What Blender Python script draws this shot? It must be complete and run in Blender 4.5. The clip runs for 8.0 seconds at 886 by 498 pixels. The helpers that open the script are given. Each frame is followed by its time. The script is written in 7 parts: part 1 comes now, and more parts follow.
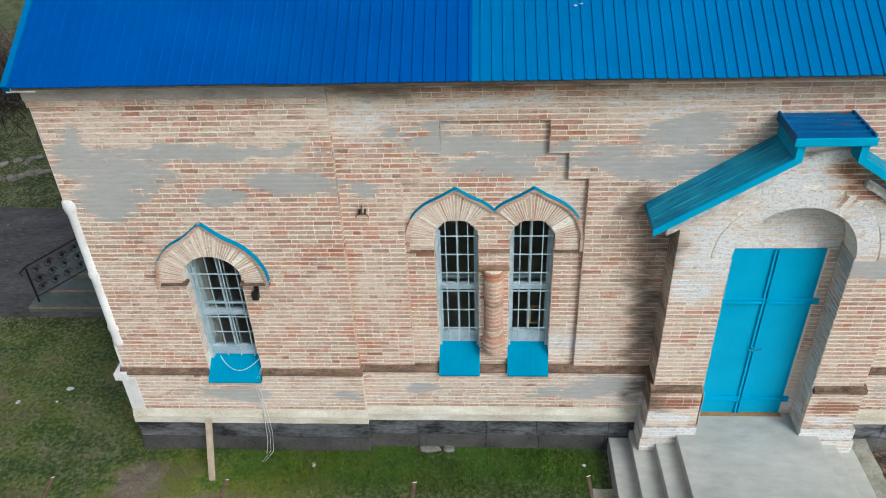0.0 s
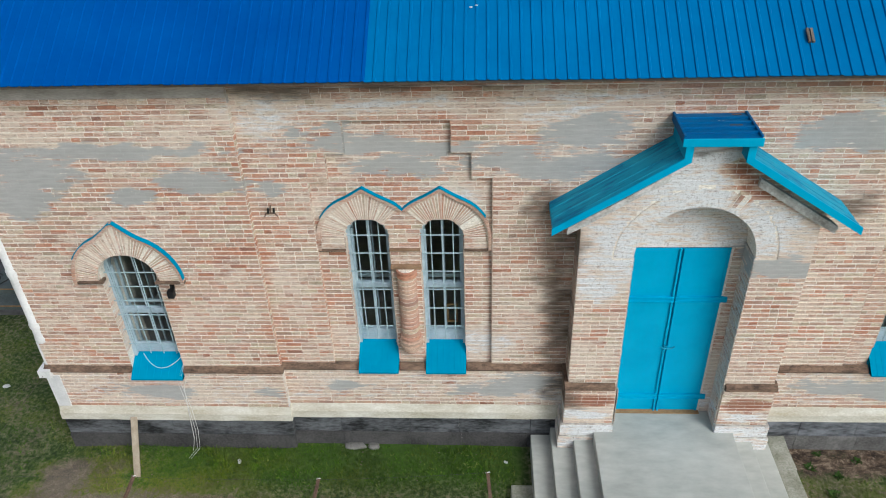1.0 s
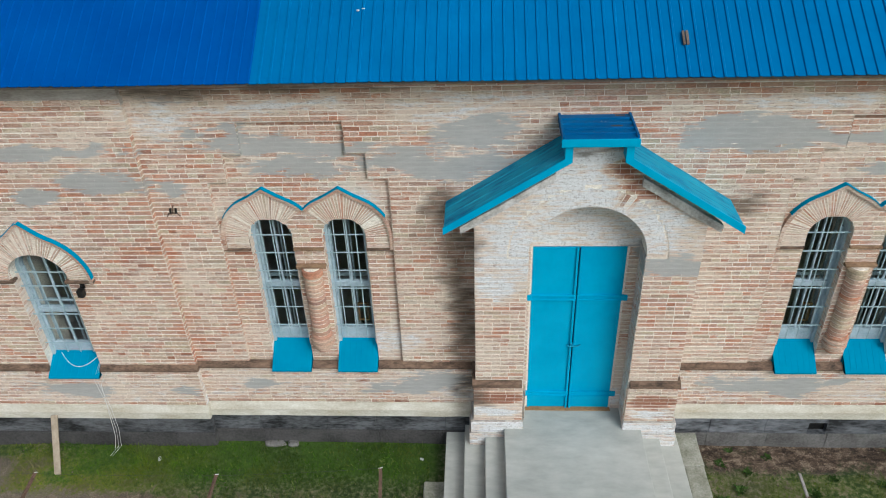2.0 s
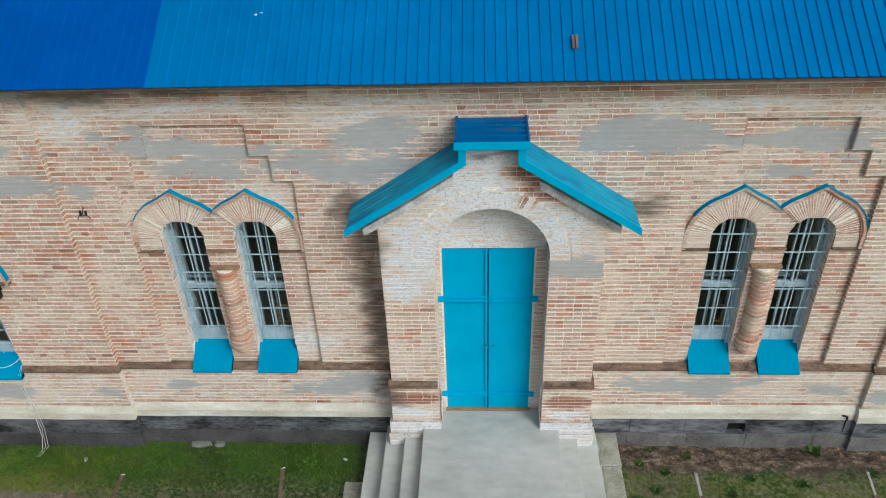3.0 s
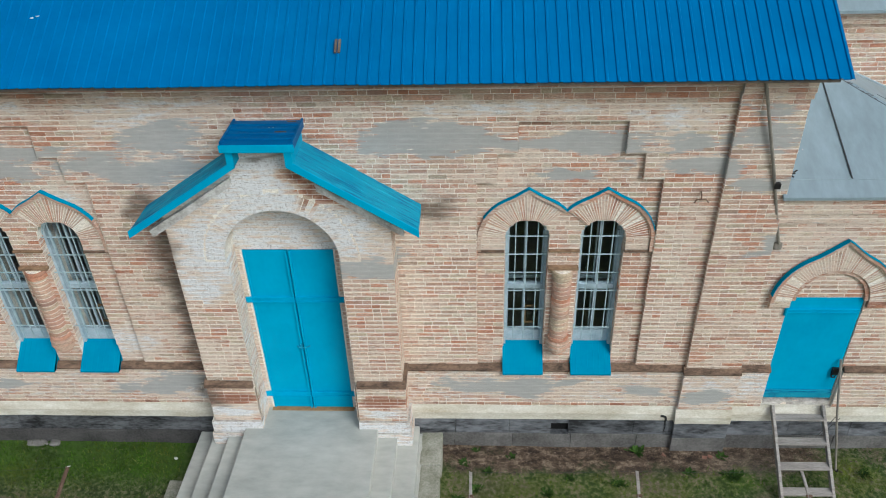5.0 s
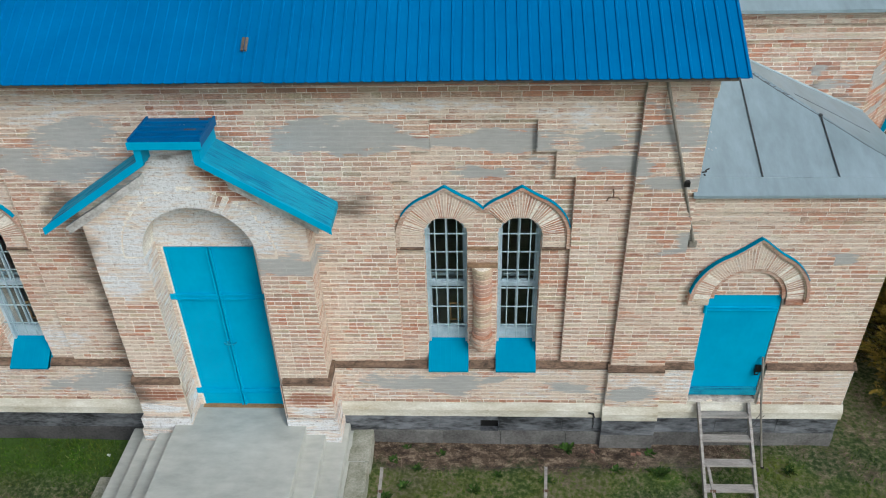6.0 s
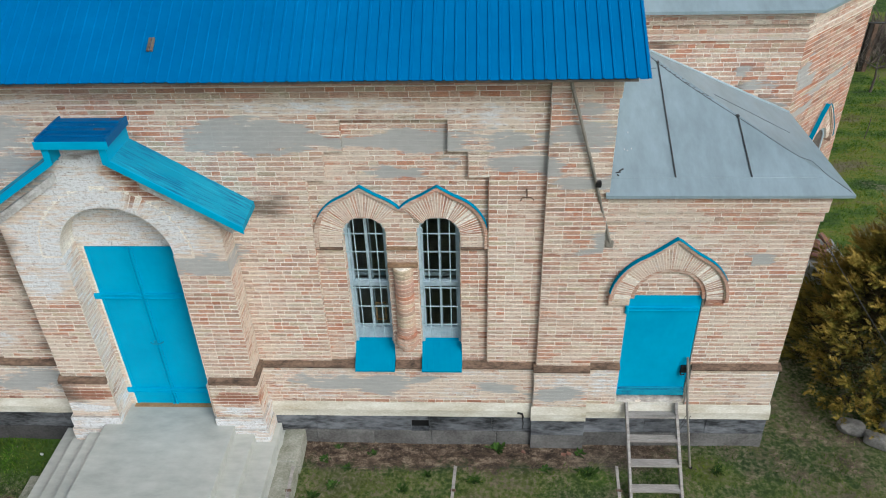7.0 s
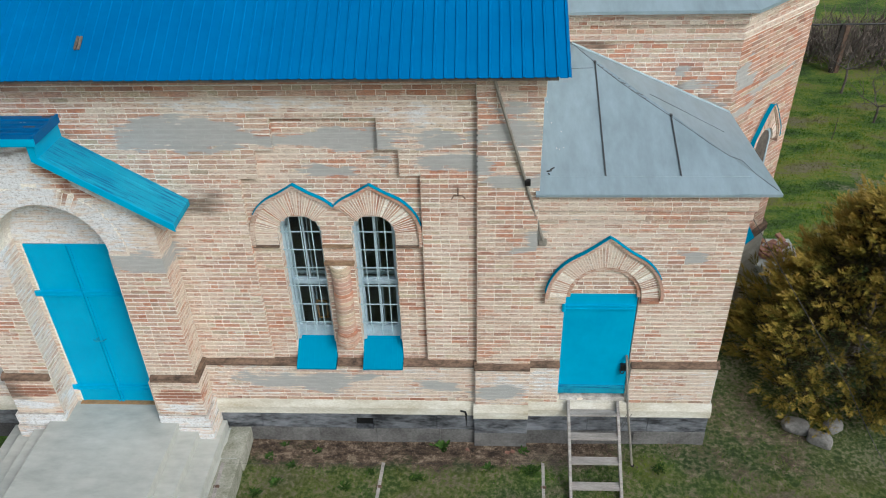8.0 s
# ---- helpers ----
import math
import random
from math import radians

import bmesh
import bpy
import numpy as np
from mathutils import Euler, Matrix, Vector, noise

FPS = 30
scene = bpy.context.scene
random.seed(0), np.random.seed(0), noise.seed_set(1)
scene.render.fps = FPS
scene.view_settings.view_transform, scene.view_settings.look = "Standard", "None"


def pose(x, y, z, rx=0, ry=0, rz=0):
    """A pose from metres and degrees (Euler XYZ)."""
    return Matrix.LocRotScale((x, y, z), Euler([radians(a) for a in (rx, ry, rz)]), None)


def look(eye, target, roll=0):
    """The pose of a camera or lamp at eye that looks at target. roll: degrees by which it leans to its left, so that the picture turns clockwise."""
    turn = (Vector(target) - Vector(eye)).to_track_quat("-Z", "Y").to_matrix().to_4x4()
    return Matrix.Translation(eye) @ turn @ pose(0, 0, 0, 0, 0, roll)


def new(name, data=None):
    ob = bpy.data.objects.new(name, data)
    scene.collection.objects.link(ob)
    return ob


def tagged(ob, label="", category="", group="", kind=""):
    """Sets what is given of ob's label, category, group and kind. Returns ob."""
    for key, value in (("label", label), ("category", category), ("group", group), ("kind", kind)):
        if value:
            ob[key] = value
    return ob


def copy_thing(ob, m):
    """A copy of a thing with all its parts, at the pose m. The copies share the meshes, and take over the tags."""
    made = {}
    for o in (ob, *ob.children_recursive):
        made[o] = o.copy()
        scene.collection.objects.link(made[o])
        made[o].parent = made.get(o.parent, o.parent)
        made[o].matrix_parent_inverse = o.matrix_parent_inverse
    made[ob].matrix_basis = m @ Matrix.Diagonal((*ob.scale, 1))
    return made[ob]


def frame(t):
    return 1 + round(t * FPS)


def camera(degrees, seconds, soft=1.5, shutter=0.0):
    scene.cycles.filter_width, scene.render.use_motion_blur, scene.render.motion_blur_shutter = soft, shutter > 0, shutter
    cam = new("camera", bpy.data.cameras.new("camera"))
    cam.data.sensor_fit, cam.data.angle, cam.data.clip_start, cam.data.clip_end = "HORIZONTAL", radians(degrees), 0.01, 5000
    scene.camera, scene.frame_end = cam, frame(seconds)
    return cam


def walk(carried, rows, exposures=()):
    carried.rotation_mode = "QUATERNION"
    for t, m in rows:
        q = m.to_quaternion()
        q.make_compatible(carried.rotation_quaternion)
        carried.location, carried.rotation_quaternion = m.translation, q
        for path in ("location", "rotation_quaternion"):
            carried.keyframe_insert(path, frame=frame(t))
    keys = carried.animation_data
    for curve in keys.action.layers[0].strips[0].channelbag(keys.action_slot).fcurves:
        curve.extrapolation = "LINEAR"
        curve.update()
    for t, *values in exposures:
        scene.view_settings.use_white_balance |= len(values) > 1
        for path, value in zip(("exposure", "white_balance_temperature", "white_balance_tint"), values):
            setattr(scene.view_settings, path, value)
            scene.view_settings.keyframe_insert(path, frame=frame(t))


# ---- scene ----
cam = camera(60.0, 8.0, soft=1.0)
PATH = [
    (0, (-4.092, -9.105, 10.418), (-4.201, -7.46, 9.286), -2.3),
    (0.5, (-3.528, -9.114, 10.421), (-3.633, -7.468, 9.289), -2.2),
    (1, (-2.815, -9.14, 10.442), (-2.921, -7.497, 9.307), -2.2),
    (1.5, (-2.073, -9.199, 10.459), (-2.177, -7.554, 9.325), -2.2),
    (3, (-0.102, -9.259, 10.488), (-0.201, -7.612, 9.358), -2.2),
    (3.5, (0.671, -9.265, 10.513), (0.576, -7.617, 9.383), -2.1),
    (4, (1.509, -9.275, 10.499), (1.413, -7.628, 9.369), -2.0),
    (4.5, (2.198, -9.226, 10.503), (2.103, -7.58, 9.372), -2.0),
    (6, (3.944, -9.287, 10.462), (3.858, -7.638, 9.333), -1.7),
    (6.5, (4.566, -9.313, 10.455), (4.479, -7.663, 9.329), -1.7),
    (7, (5.152, -9.28, 10.432), (5.062, -7.629, 9.306), -1.7),
    (7.5, (5.587, -9.27, 10.405), (5.497, -7.618, 9.282), -1.6),
    (8, (6.108, -9.323, 10.406), (6.017, -7.67, 9.283), -1.6),
]
walk(cam, [(t, look(eye, target, roll)) for t, eye, target, roll in PATH],
     [(0, -0.26, 6020, 6), (1.5, -0.36, 6000, 6), (3.5, -0.40, 5960, 5), (4.5, -0.44, 5950, 5), (6, -0.42, 5980, 5), (7, -0.36, 6000, 6), (8, -0.33, 6020, 6)])

# ---- world, sun, exposure ----
world = bpy.data.worlds.new("overcast_sky")
scene.world = world
world.use_nodes = True
wn = world.node_tree
wn.nodes.clear()
sky = wn.nodes.new("ShaderNodeTexSky")
sky.sky_type = "NISHITA"
sky.sun_disc = False
sky.sun_elevation = radians(40)
sky.sun_rotation = radians(138)
sky.air_density, sky.dust_density, sky.ozone_density = 1.0, 6.0, 1.0
grey_sky = wn.nodes.new("ShaderNodeHueSaturation")
grey_sky.inputs["Saturation"].default_value = 0.55
bg = wn.nodes.new("ShaderNodeBackground")
bg.inputs["Strength"].default_value = 0.15
wo = wn.nodes.new("ShaderNodeOutputWorld")
wn.links.new(sky.outputs[0], grey_sky.inputs["Color"])
wn.links.new(grey_sky.outputs[0], bg.inputs[0])
wn.links.new(bg.outputs[0], wo.inputs[0])
sun_data = bpy.data.lights.new("sun", "SUN")
sun_data.energy, sun_data.angle, sun_data.color = 1.38, radians(25), (0.97, 0.985, 0.97)
sun = new("sun", sun_data)
sun.matrix_world = look((9.0, -10.0, 11.3), (0.0, 0.0, 0.0))

# ---- node helpers ----


def material(name, rough=0.8, metal=0.0):
    m = bpy.data.materials.new(name)
    m.use_nodes = True
    b = m.node_tree.nodes["Principled BSDF"]
    b.inputs["Roughness"].default_value = rough
    b.inputs["Metallic"].default_value = metal
    return m, m.node_tree, b


def node(tree, kind, **values):
    n = tree.nodes.new(kind)
    for key, value in values.items():
        n.inputs[key].default_value = value
    return n


def coords(tree, scale=(1, 1, 1)):
    tc = tree.nodes.new("ShaderNodeNewGeometry")
    mp = tree.nodes.new("ShaderNodeMapping")
    mp.inputs["Scale"].default_value = scale
    tree.links.new(tc.outputs["Position"], mp.inputs["Vector"])
    return mp.outputs[0]


def noise_tex(tree, scale, detail=4.0, stretch=(1, 1, 1), rough=0.6, own=False):
    n = node(tree, "ShaderNodeTexNoise", Scale=scale, Detail=detail, Roughness=rough)
    if own:
        tc = tree.nodes.new("ShaderNodeTexCoord")
        mp = tree.nodes.new("ShaderNodeMapping")
        mp.inputs["Scale"].default_value = stretch
        tree.links.new(tc.outputs["Object"], mp.inputs["Vector"])
        tree.links.new(mp.outputs[0], n.inputs["Vector"])
    else:
        tree.links.new(coords(tree, stretch), n.inputs["Vector"])
    return n.outputs["Fac"]


def ramp(tree, fac, stops, constant=False):
    r = tree.nodes.new("ShaderNodeValToRGB")
    r.color_ramp.interpolation = "CONSTANT" if constant else "LINEAR"
    e = r.color_ramp.elements
    while len(e) < len(stops):
        e.new(0.5)
    for k, (at, colour) in enumerate(stops):
        e[k].position = at
        e[k].color = (*colour, 1) if len(colour) == 3 else colour
    tree.links.new(fac, r.inputs[0])
    return r.outputs[0]


def grey(v):
    return (v, v, v)


def maths(tree, op, a, b=0.5, clamp=False):
    n = tree.nodes.new("ShaderNodeMath")
    n.operation, n.use_clamp = op, clamp
    for k, v in enumerate((a, b)):
        if isinstance(v, (int, float)):
            n.inputs[k].default_value = v
        else:
            tree.links.new(v, n.inputs[k])
    return n.outputs[0]


def mix(tree, fac, a, b, blend="MIX"):
    n = tree.nodes.new("ShaderNodeMix")
    n.data_type, n.blend_type = "RGBA", blend
    for slot, v in ((n.inputs[0], fac), (n.inputs[6], a), (n.inputs[7], b)):
        if isinstance(v, (int, float)):
            slot.default_value = v
        elif isinstance(v, tuple):
            slot.default_value = (*v, 1)
        else:
            tree.links.new(v, slot)
    return n.outputs[2]


def bump(tree, bsdf, height, strength=0.4, distance=0.01):
    n = node(tree, "ShaderNodeBump", Strength=strength, Distance=distance)
    tree.links.new(height, n.inputs["Height"])
    tree.links.new(n.outputs[0], bsdf.inputs["Normal"])


def attr(tree, name):
    n = tree.nodes.new("ShaderNodeAttribute")
    n.attribute_name = name
    return n.outputs["Fac"]


def plain(name, dark, light, rough=0.7, metal=0.0, scale=6.0, stretch=(1, 1, 1), fine=60.0, relief=0.25, spread=0.12, island=0.0):
    """A two-scale weathered surface between two colours."""
    m, t, b = material(name, rough, metal)
    wide = noise_tex(t, scale, 5.0, stretch)
    small = noise_tex(t, fine, 3.0, stretch)
    f = maths(t, "ADD", wide, maths(t, "MULTIPLY", maths(t, "SUBTRACT", small, 0.5), 0.6))
    c = ramp(t, f, [(0.5 - spread * 2, dark), (0.5 + spread * 2, light)])
    if island:
        g = t.nodes.new("ShaderNodeNewGeometry")
        o = t.nodes.new("ShaderNodeObjectInfo")
        r = maths(t, "FRACT", maths(t, "ADD", g.outputs["Random Per Island"], o.outputs["Random"]))
        v = maths(t, "ADD", maths(t, "MULTIPLY", r, island), 1 - island / 2)
        c = mix(t, 1.0, c, v, "MULTIPLY")
    t.links.new(c, b.inputs["Base Color"])
    rr = maths(t, "ADD", maths(t, "MULTIPLY", maths(t, "SUBTRACT", wide, 0.5), 0.3), rough, True)
    t.links.new(rr, b.inputs["Roughness"])
    if relief:
        bump(t, b, small, relief, 0.006)
    return m


# ---- materials ----
def masonry(name, stops, joint=False):
    """Weathered brick or mortar: colour per piece, lime wash, cement plaster, sooty marks and painted porch shadow laid
    on by the surface's own masks.
    """
    m, t, b = material(name, 0.92)
    g = t.nodes.new("ShaderNodeNewGeometry")
    o = t.nodes.new("ShaderNodeObjectInfo")
    pick = maths(t, "FRACT", maths(t, "ADD", g.outputs["Random Per Island"], o.outputs["Random"]))
    pick2 = maths(t, "FRACT", maths(t, "MULTIPLY", pick, 17.31))
    pick3 = maths(t, "FRACT", maths(t, "MULTIPLY", pick, 53.77))
    grain = noise_tex(t, 60.0, 5.0, (0.7, 0.7, 1.3), 0.7)
    wide = noise_tex(t, 0.9, 5.0, (0.8, 0.8, 1.4))
    drift = noise_tex(t, 1.7, 4.0, (0.6, 0.6, 1.8))
    streak = noise_tex(t, 9.0, 6.0, (0.5, 0.5, 2.8))
    tone = maths(t, "ADD", maths(t, "MULTIPLY", pick, 0.80), maths(t, "MULTIPLY", maths(t, "SUBTRACT", drift, 0.40), 0.9), True)
    c = ramp(t, tone, stops)
    c = mix(t, 1.0, c, ramp(t, grain, [(0.28, grey(0.54)), (0.5, grey(1.0)), (0.72, grey(1.34))]), "MULTIPLY")
    if not joint:
        c = mix(t, 1.0, c, ramp(t, pick3, [(0.0, grey(0.70)), (0.14, grey(0.90)), (0.3, grey(1.0)), (1.0, grey(1.08))]), "MULTIPLY")
    lime = attr(t, "lime")
    # thin lime film: more on some bricks than on others, in level licks
    lick = maths(t, "ADD", noise_tex(t, 26.0, 7.0, (0.30, 0.30, 1.7), 0.8), maths(t, "MULTIPLY", maths(t, "SUBTRACT", wide, 0.5), 0.75))
    lick = maths(t, "ADD", lick, maths(t, "MULTIPLY", lime, 0.42))
    lick = maths(t, "ADD", lick, maths(t, "MULTIPLY", maths(t, "SUBTRACT", pick2, 0.5), 0.15))
    film = ramp(t, lick, [(0.46, grey(0.0)), (0.61, grey(0.76))])
    c = mix(t, film, c, mix(t, grain, (0.60, 0.50, 0.41), (0.85, 0.755, 0.65)))
    white = ramp(t, maths(t, "ADD", lime, maths(t, "MULTIPLY", maths(t, "SUBTRACT", streak, 0.5), 1.7)), [(0.28, grey(0.0)), (0.62, grey(0.90))])
    c = mix(t, white, c, mix(t, grain, (0.65, 0.675, 0.70), (0.87, 0.89, 0.91)))
    scratch = ramp(t, noise_tex(t, 30.0, 7.0, (0.34, 0.34, 1.7), 0.82), [(0.535, grey(0.0)), (0.63, grey(0.40 if joint else 0.80))])
    c = mix(t, scratch, c, mix(t, white, (0.235, 0.150, 0.110), (0.20, 0.165, 0.15)))
    fleck = ramp(t, noise_tex(t, 34.0, 7.0, (1.0, 1.0, 0.6), 0.8), [(0.52, grey(0.0)), (0.62, grey(0.55))])
    c = mix(t, maths(t, "MULTIPLY", fleck, white), c, (0.20, 0.15, 0.125))
    rust = ramp(t, maths(t, "ADD", maths(t, "MULTIPLY", lime, -1.0), maths(t, "MULTIPLY", maths(t, "SUBTRACT", streak, 0.5), 1.2)), [(0.45, grey(0.0)), (1.2, grey(0.45 if joint else 0.85))])
    c = mix(t, rust, c, mix(t, grain, (0.13, 0.05, 0.032), (0.45, 0.185, 0.105)))
    coat = attr(t, "cement")
    cem = ramp(t, maths(t, "ADD", coat, maths(t, "MULTIPLY", maths(t, "SUBTRACT", streak, 0.5), 1.9)), [(0.32, grey(0.0)), (0.58, grey(0.95))])
    c = mix(t, cem, c, mix(t, maths(t, "ADD", maths(t, "MULTIPLY", noise_tex(t, 14.0, 6.0, (0.35, 0.35, 1.6)), 0.6), maths(t, "MULTIPLY", wide, 0.4)), (0.245, 0.25, 0.245), (0.57, 0.57, 0.555)))
    # one brown for sooty stains and for the porch shadow painted on the wall
    soot_shade = attr(t, "soot_shade")
    st = ramp(t, maths(t, "ADD", soot_shade, maths(t, "MULTIPLY", maths(t, "SUBTRACT", streak, 0.5), 1.2)), [(0.26, grey(0.0)), (0.95, grey(0.85))])
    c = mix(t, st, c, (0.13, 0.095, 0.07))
    t.links.new(c, b.inputs["Base Color"])
    bump(t, b, maths(t, "ADD", grain, streak), 0.6, 0.006)
    return m


BRICK = masonry("old_brick", [(0.0, (0.345, 0.175, 0.125)), (0.10, (0.49, 0.215, 0.128)), (0.20, (0.54, 0.285, 0.190)), (0.32, (0.475, 0.300, 0.235)), (0.45, (0.545, 0.335, 0.240)), (0.58, (0.515, 0.375, 0.285)), (0.70, (0.535, 0.340, 0.255)), (0.82, (0.545, 0.460, 0.330)), (0.92, (0.52, 0.385, 0.295)), (1.0, (0.61, 0.54, 0.435))])
MORTAR = masonry("lime_mortar", [(0.0, (0.80, 0.745, 0.655)), (0.5, (0.88, 0.83, 0.745)), (1.0, (0.89, 0.86, 0.79))], True)
OCHREBRICK = plain("ochre_weathered_brick", (0.13, 0.075, 0.042), (0.38, 0.25, 0.15), 0.92, scale=6, fine=34, stretch=(0.6, 0.6, 2.0), relief=0.5)
LEDGE = plain("weathered_ledge", (0.045, 0.030, 0.021), (0.26, 0.17, 0.118), 0.95, scale=7, fine=30, stretch=(0.6, 0.6, 2.0), relief=0.6)
CREAM = plain("cream_limewash", (0.43, 0.385, 0.285), (0.75, 0.73, 0.66), 0.9, scale=2.2, stretch=(0.7, 0.7, 2.2), fine=40)
WHITE = plain("white_limewash", (0.60, 0.60, 0.60), (0.82, 0.82, 0.82), 0.85, scale=3, fine=40)
CRUMBLE = plain("crumbling_whitewash", (0.20, 0.165, 0.135), (0.76, 0.74, 0.70), 0.95, scale=4.5, stretch=(0.8, 0.8, 1.6), fine=22, relief=0.8, spread=0.13)
DIRTYWHITE = plain("dirty_limewash", (0.34, 0.32, 0.30), (0.84, 0.84, 0.83), 0.9, scale=3.5, fine=26, relief=0.5, spread=0.12)
TAR = plain("tarred_stone", (0.008, 0.009, 0.011), (0.155, 0.162, 0.175), 0.75, scale=2.6, stretch=(0.6, 0.6, 1.7), fine=14, relief=0.5, spread=0.085, island=0.25)
GREYTAR = plain("worn_tarred_stone", (0.016, 0.018, 0.022), (0.21, 0.222, 0.245), 0.8, scale=2.0, stretch=(0.6, 0.6, 1.7), fine=10, relief=0.5, spread=0.085, island=0.3)
FOOTING = plain("grey_footing_stone", (0.07, 0.067, 0.065), (0.20, 0.195, 0.19), 0.9, scale=2.0, fine=28, relief=0.5, island=0.25)
FOOTDARK = plain("dark_footing_stone", (0.03, 0.029, 0.03), (0.10, 0.096, 0.095), 0.9, scale=2.0, fine=24, relief=0.5, island=0.25)
CONCRETE = plain("trowelled_concrete", (0.33, 0.34, 0.315), (0.53, 0.542, 0.503), 0.85, scale=0.8, stretch=(0.6, 1.3, 1.0), fine=5, relief=0.1, spread=0.13)
OLDCONC = plain("mossy_concrete", (0.17, 0.18, 0.125), (0.42, 0.41, 0.36), 0.95, scale=3.0, fine=30, relief=0.6)
ASPHALT = plain("cracked_asphalt", (0.018, 0.018, 0.019), (0.13, 0.125, 0.13), 0.9, scale=1.1, fine=9, stretch=(0.6, 1.4, 1.0), relief=0.5, spread=0.13)
SLATE = plain("grey_green_paving", (0.055, 0.07, 0.068), (0.13, 0.155, 0.15), 0.6, scale=3, fine=40)
ZINC = plain("painted_zinc_sheet", (0.20, 0.262, 0.285), (0.335, 0.43, 0.49), 0.42, 0.1, scale=1.1, fine=5, stretch=(1.6, 0.5, 1.0), relief=0.04, spread=0.17)
SEAM = plain("dark_sheet_seam", (0.05, 0.055, 0.06), (0.11, 0.12, 0.125), 0.5, 0.2, scale=6, fine=40, relief=0.1)
STUCCO = plain("stained_grey_stucco", (0.29, 0.265, 0.24), (0.56, 0.53, 0.49), 0.95, scale=3, stretch=(0.5, 0.5, 2.0), fine=30, relief=0.4)
TIMBER = plain("grey_timber", (0.22, 0.20, 0.185), (0.42, 0.39, 0.365), 0.85, scale=5, stretch=(0.4, 3, 3), fine=40)
PLANK = plain("raw_plank", (0.27, 0.215, 0.155), (0.45, 0.38, 0.29), 0.8, scale=4, stretch=(3, 3, 0.4), fine=40)
RUST = plain("rusty_steel", (0.075, 0.045, 0.032), (0.22, 0.14, 0.10), 0.9, 0.2, scale=8, fine=60)
PIPE = plain("dull_pipe", (0.20, 0.18, 0.155), (0.36, 0.33, 0.29), 0.6, 0.3, scale=6, fine=50)
POSTMAT = plain("whitewashed_post", (0.42, 0.41, 0.38), (0.66, 0.65, 0.62), 0.85, scale=8, fine=50)
IRON = plain("black_iron", (0.012, 0.012, 0.013), (0.03, 0.03, 0.03), 0.5, 0.5, scale=8, fine=50)
JOINERY = plain("pale_blue_joinery", (0.30, 0.41, 0.48), (0.53, 0.64, 0.71), 0.5, scale=5, fine=40, relief=0.1)
GRILLE = plain("pale_blue_grille", (0.26, 0.39, 0.45), (0.46, 0.58, 0.63), 0.45, scale=12, fine=60, relief=0.1)
DARK = plain("limewashed_interior_plaster", (0.45, 0.48, 0.50), (0.62, 0.64, 0.66), 0.9, scale=2, fine=20)
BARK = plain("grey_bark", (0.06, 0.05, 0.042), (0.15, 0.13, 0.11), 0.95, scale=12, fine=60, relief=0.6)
DARKTWIG = plain("dark_wet_twigs", (0.015, 0.012, 0.010), (0.06, 0.048, 0.04), 0.95, scale=4, fine=40, island=0.5)
TWIG = plain("dry_twigs", (0.07, 0.055, 0.045), (0.20, 0.16, 0.13), 0.95, scale=4, fine=40, island=0.5)
STONE = plain("pale_fieldstone", (0.10, 0.095, 0.085), (0.25, 0.24, 0.225), 0.9, scale=4, fine=30, relief=0.6, island=0.3)
BORDER = plain("dull_edging_stone", (0.09, 0.085, 0.075), (0.30, 0.285, 0.26), 0.9, scale=4, fine=30, relief=0.6, island=0.3)
CHIP = plain("soil_stained_chips", (0.06, 0.042, 0.03), (0.25, 0.20, 0.155), 0.95, scale=9, fine=40, island=0.8)
RUBBLE = plain("red_rubble", (0.16, 0.07, 0.05), (0.34, 0.18, 0.13), 0.9, scale=9, fine=40, island=0.5)
CABLE = plain("white_cable", (0.62, 0.62, 0.60), (0.78, 0.78, 0.76), 0.5, scale=9, fine=50, relief=0.0)
DARKCABLE = plain("dark_cable", (0.03, 0.03, 0.03), (0.06, 0.06, 0.06), 0.6, scale=9, fine=50, relief=0.0)
PAPER = plain("white_scrap", (0.42, 0.43, 0.44), (0.64, 0.64, 0.64), 0.7, scale=9, fine=50)
OCHRE = plain("ochre_wood", (0.22, 0.115, 0.045), (0.42, 0.25, 0.11), 0.7, scale=9, fine=50)


def paint(name, dark, light, rough, wear=0.0, island=0.0, spec=0.5):
    m, t, b = material(name, rough)
    wide = noise_tex(t, 1.3, 5.0)
    fine = noise_tex(t, 14.0, 5.0, (1, 1, 0.5))
    c = ramp(t, maths(t, "ADD", maths(t, "MULTIPLY", wide, 0.75), maths(t, "MULTIPLY", fine, 0.25)), [(0.32, dark), (0.66, light)])
    if island:
        o = t.nodes.new("ShaderNodeObjectInfo")
        c = mix(t, 1.0, c, maths(t, "ADD", maths(t, "MULTIPLY", o.outputs["Random"], island), 1 - island / 2), "MULTIPLY")
    if wear:
        w = maths(t, "ADD", noise_tex(t, 9.0, 6.0, (0.25, 5.0, 0.3), 0.7), maths(t, "MULTIPLY", maths(t, "SUBTRACT", noise_tex(t, 2.2, 3.0), 0.5), 0.5))
        w = ramp(t, w, [(0.60 - wear, grey(0.0)), (0.74 - wear, grey(0.8))])
        c = mix(t, w, c, (0.008, 0.105, 0.25))
    t.links.new(c, b.inputs["Base Color"])
    t.links.new(maths(t, "ADD", maths(t, "MULTIPLY", fine, 0.25), rough - 0.12, True), b.inputs["Roughness"])
    b.inputs["Specular IOR Level"].default_value = spec
    bump(t, b, fine, 0.08, 0.004)
    return m


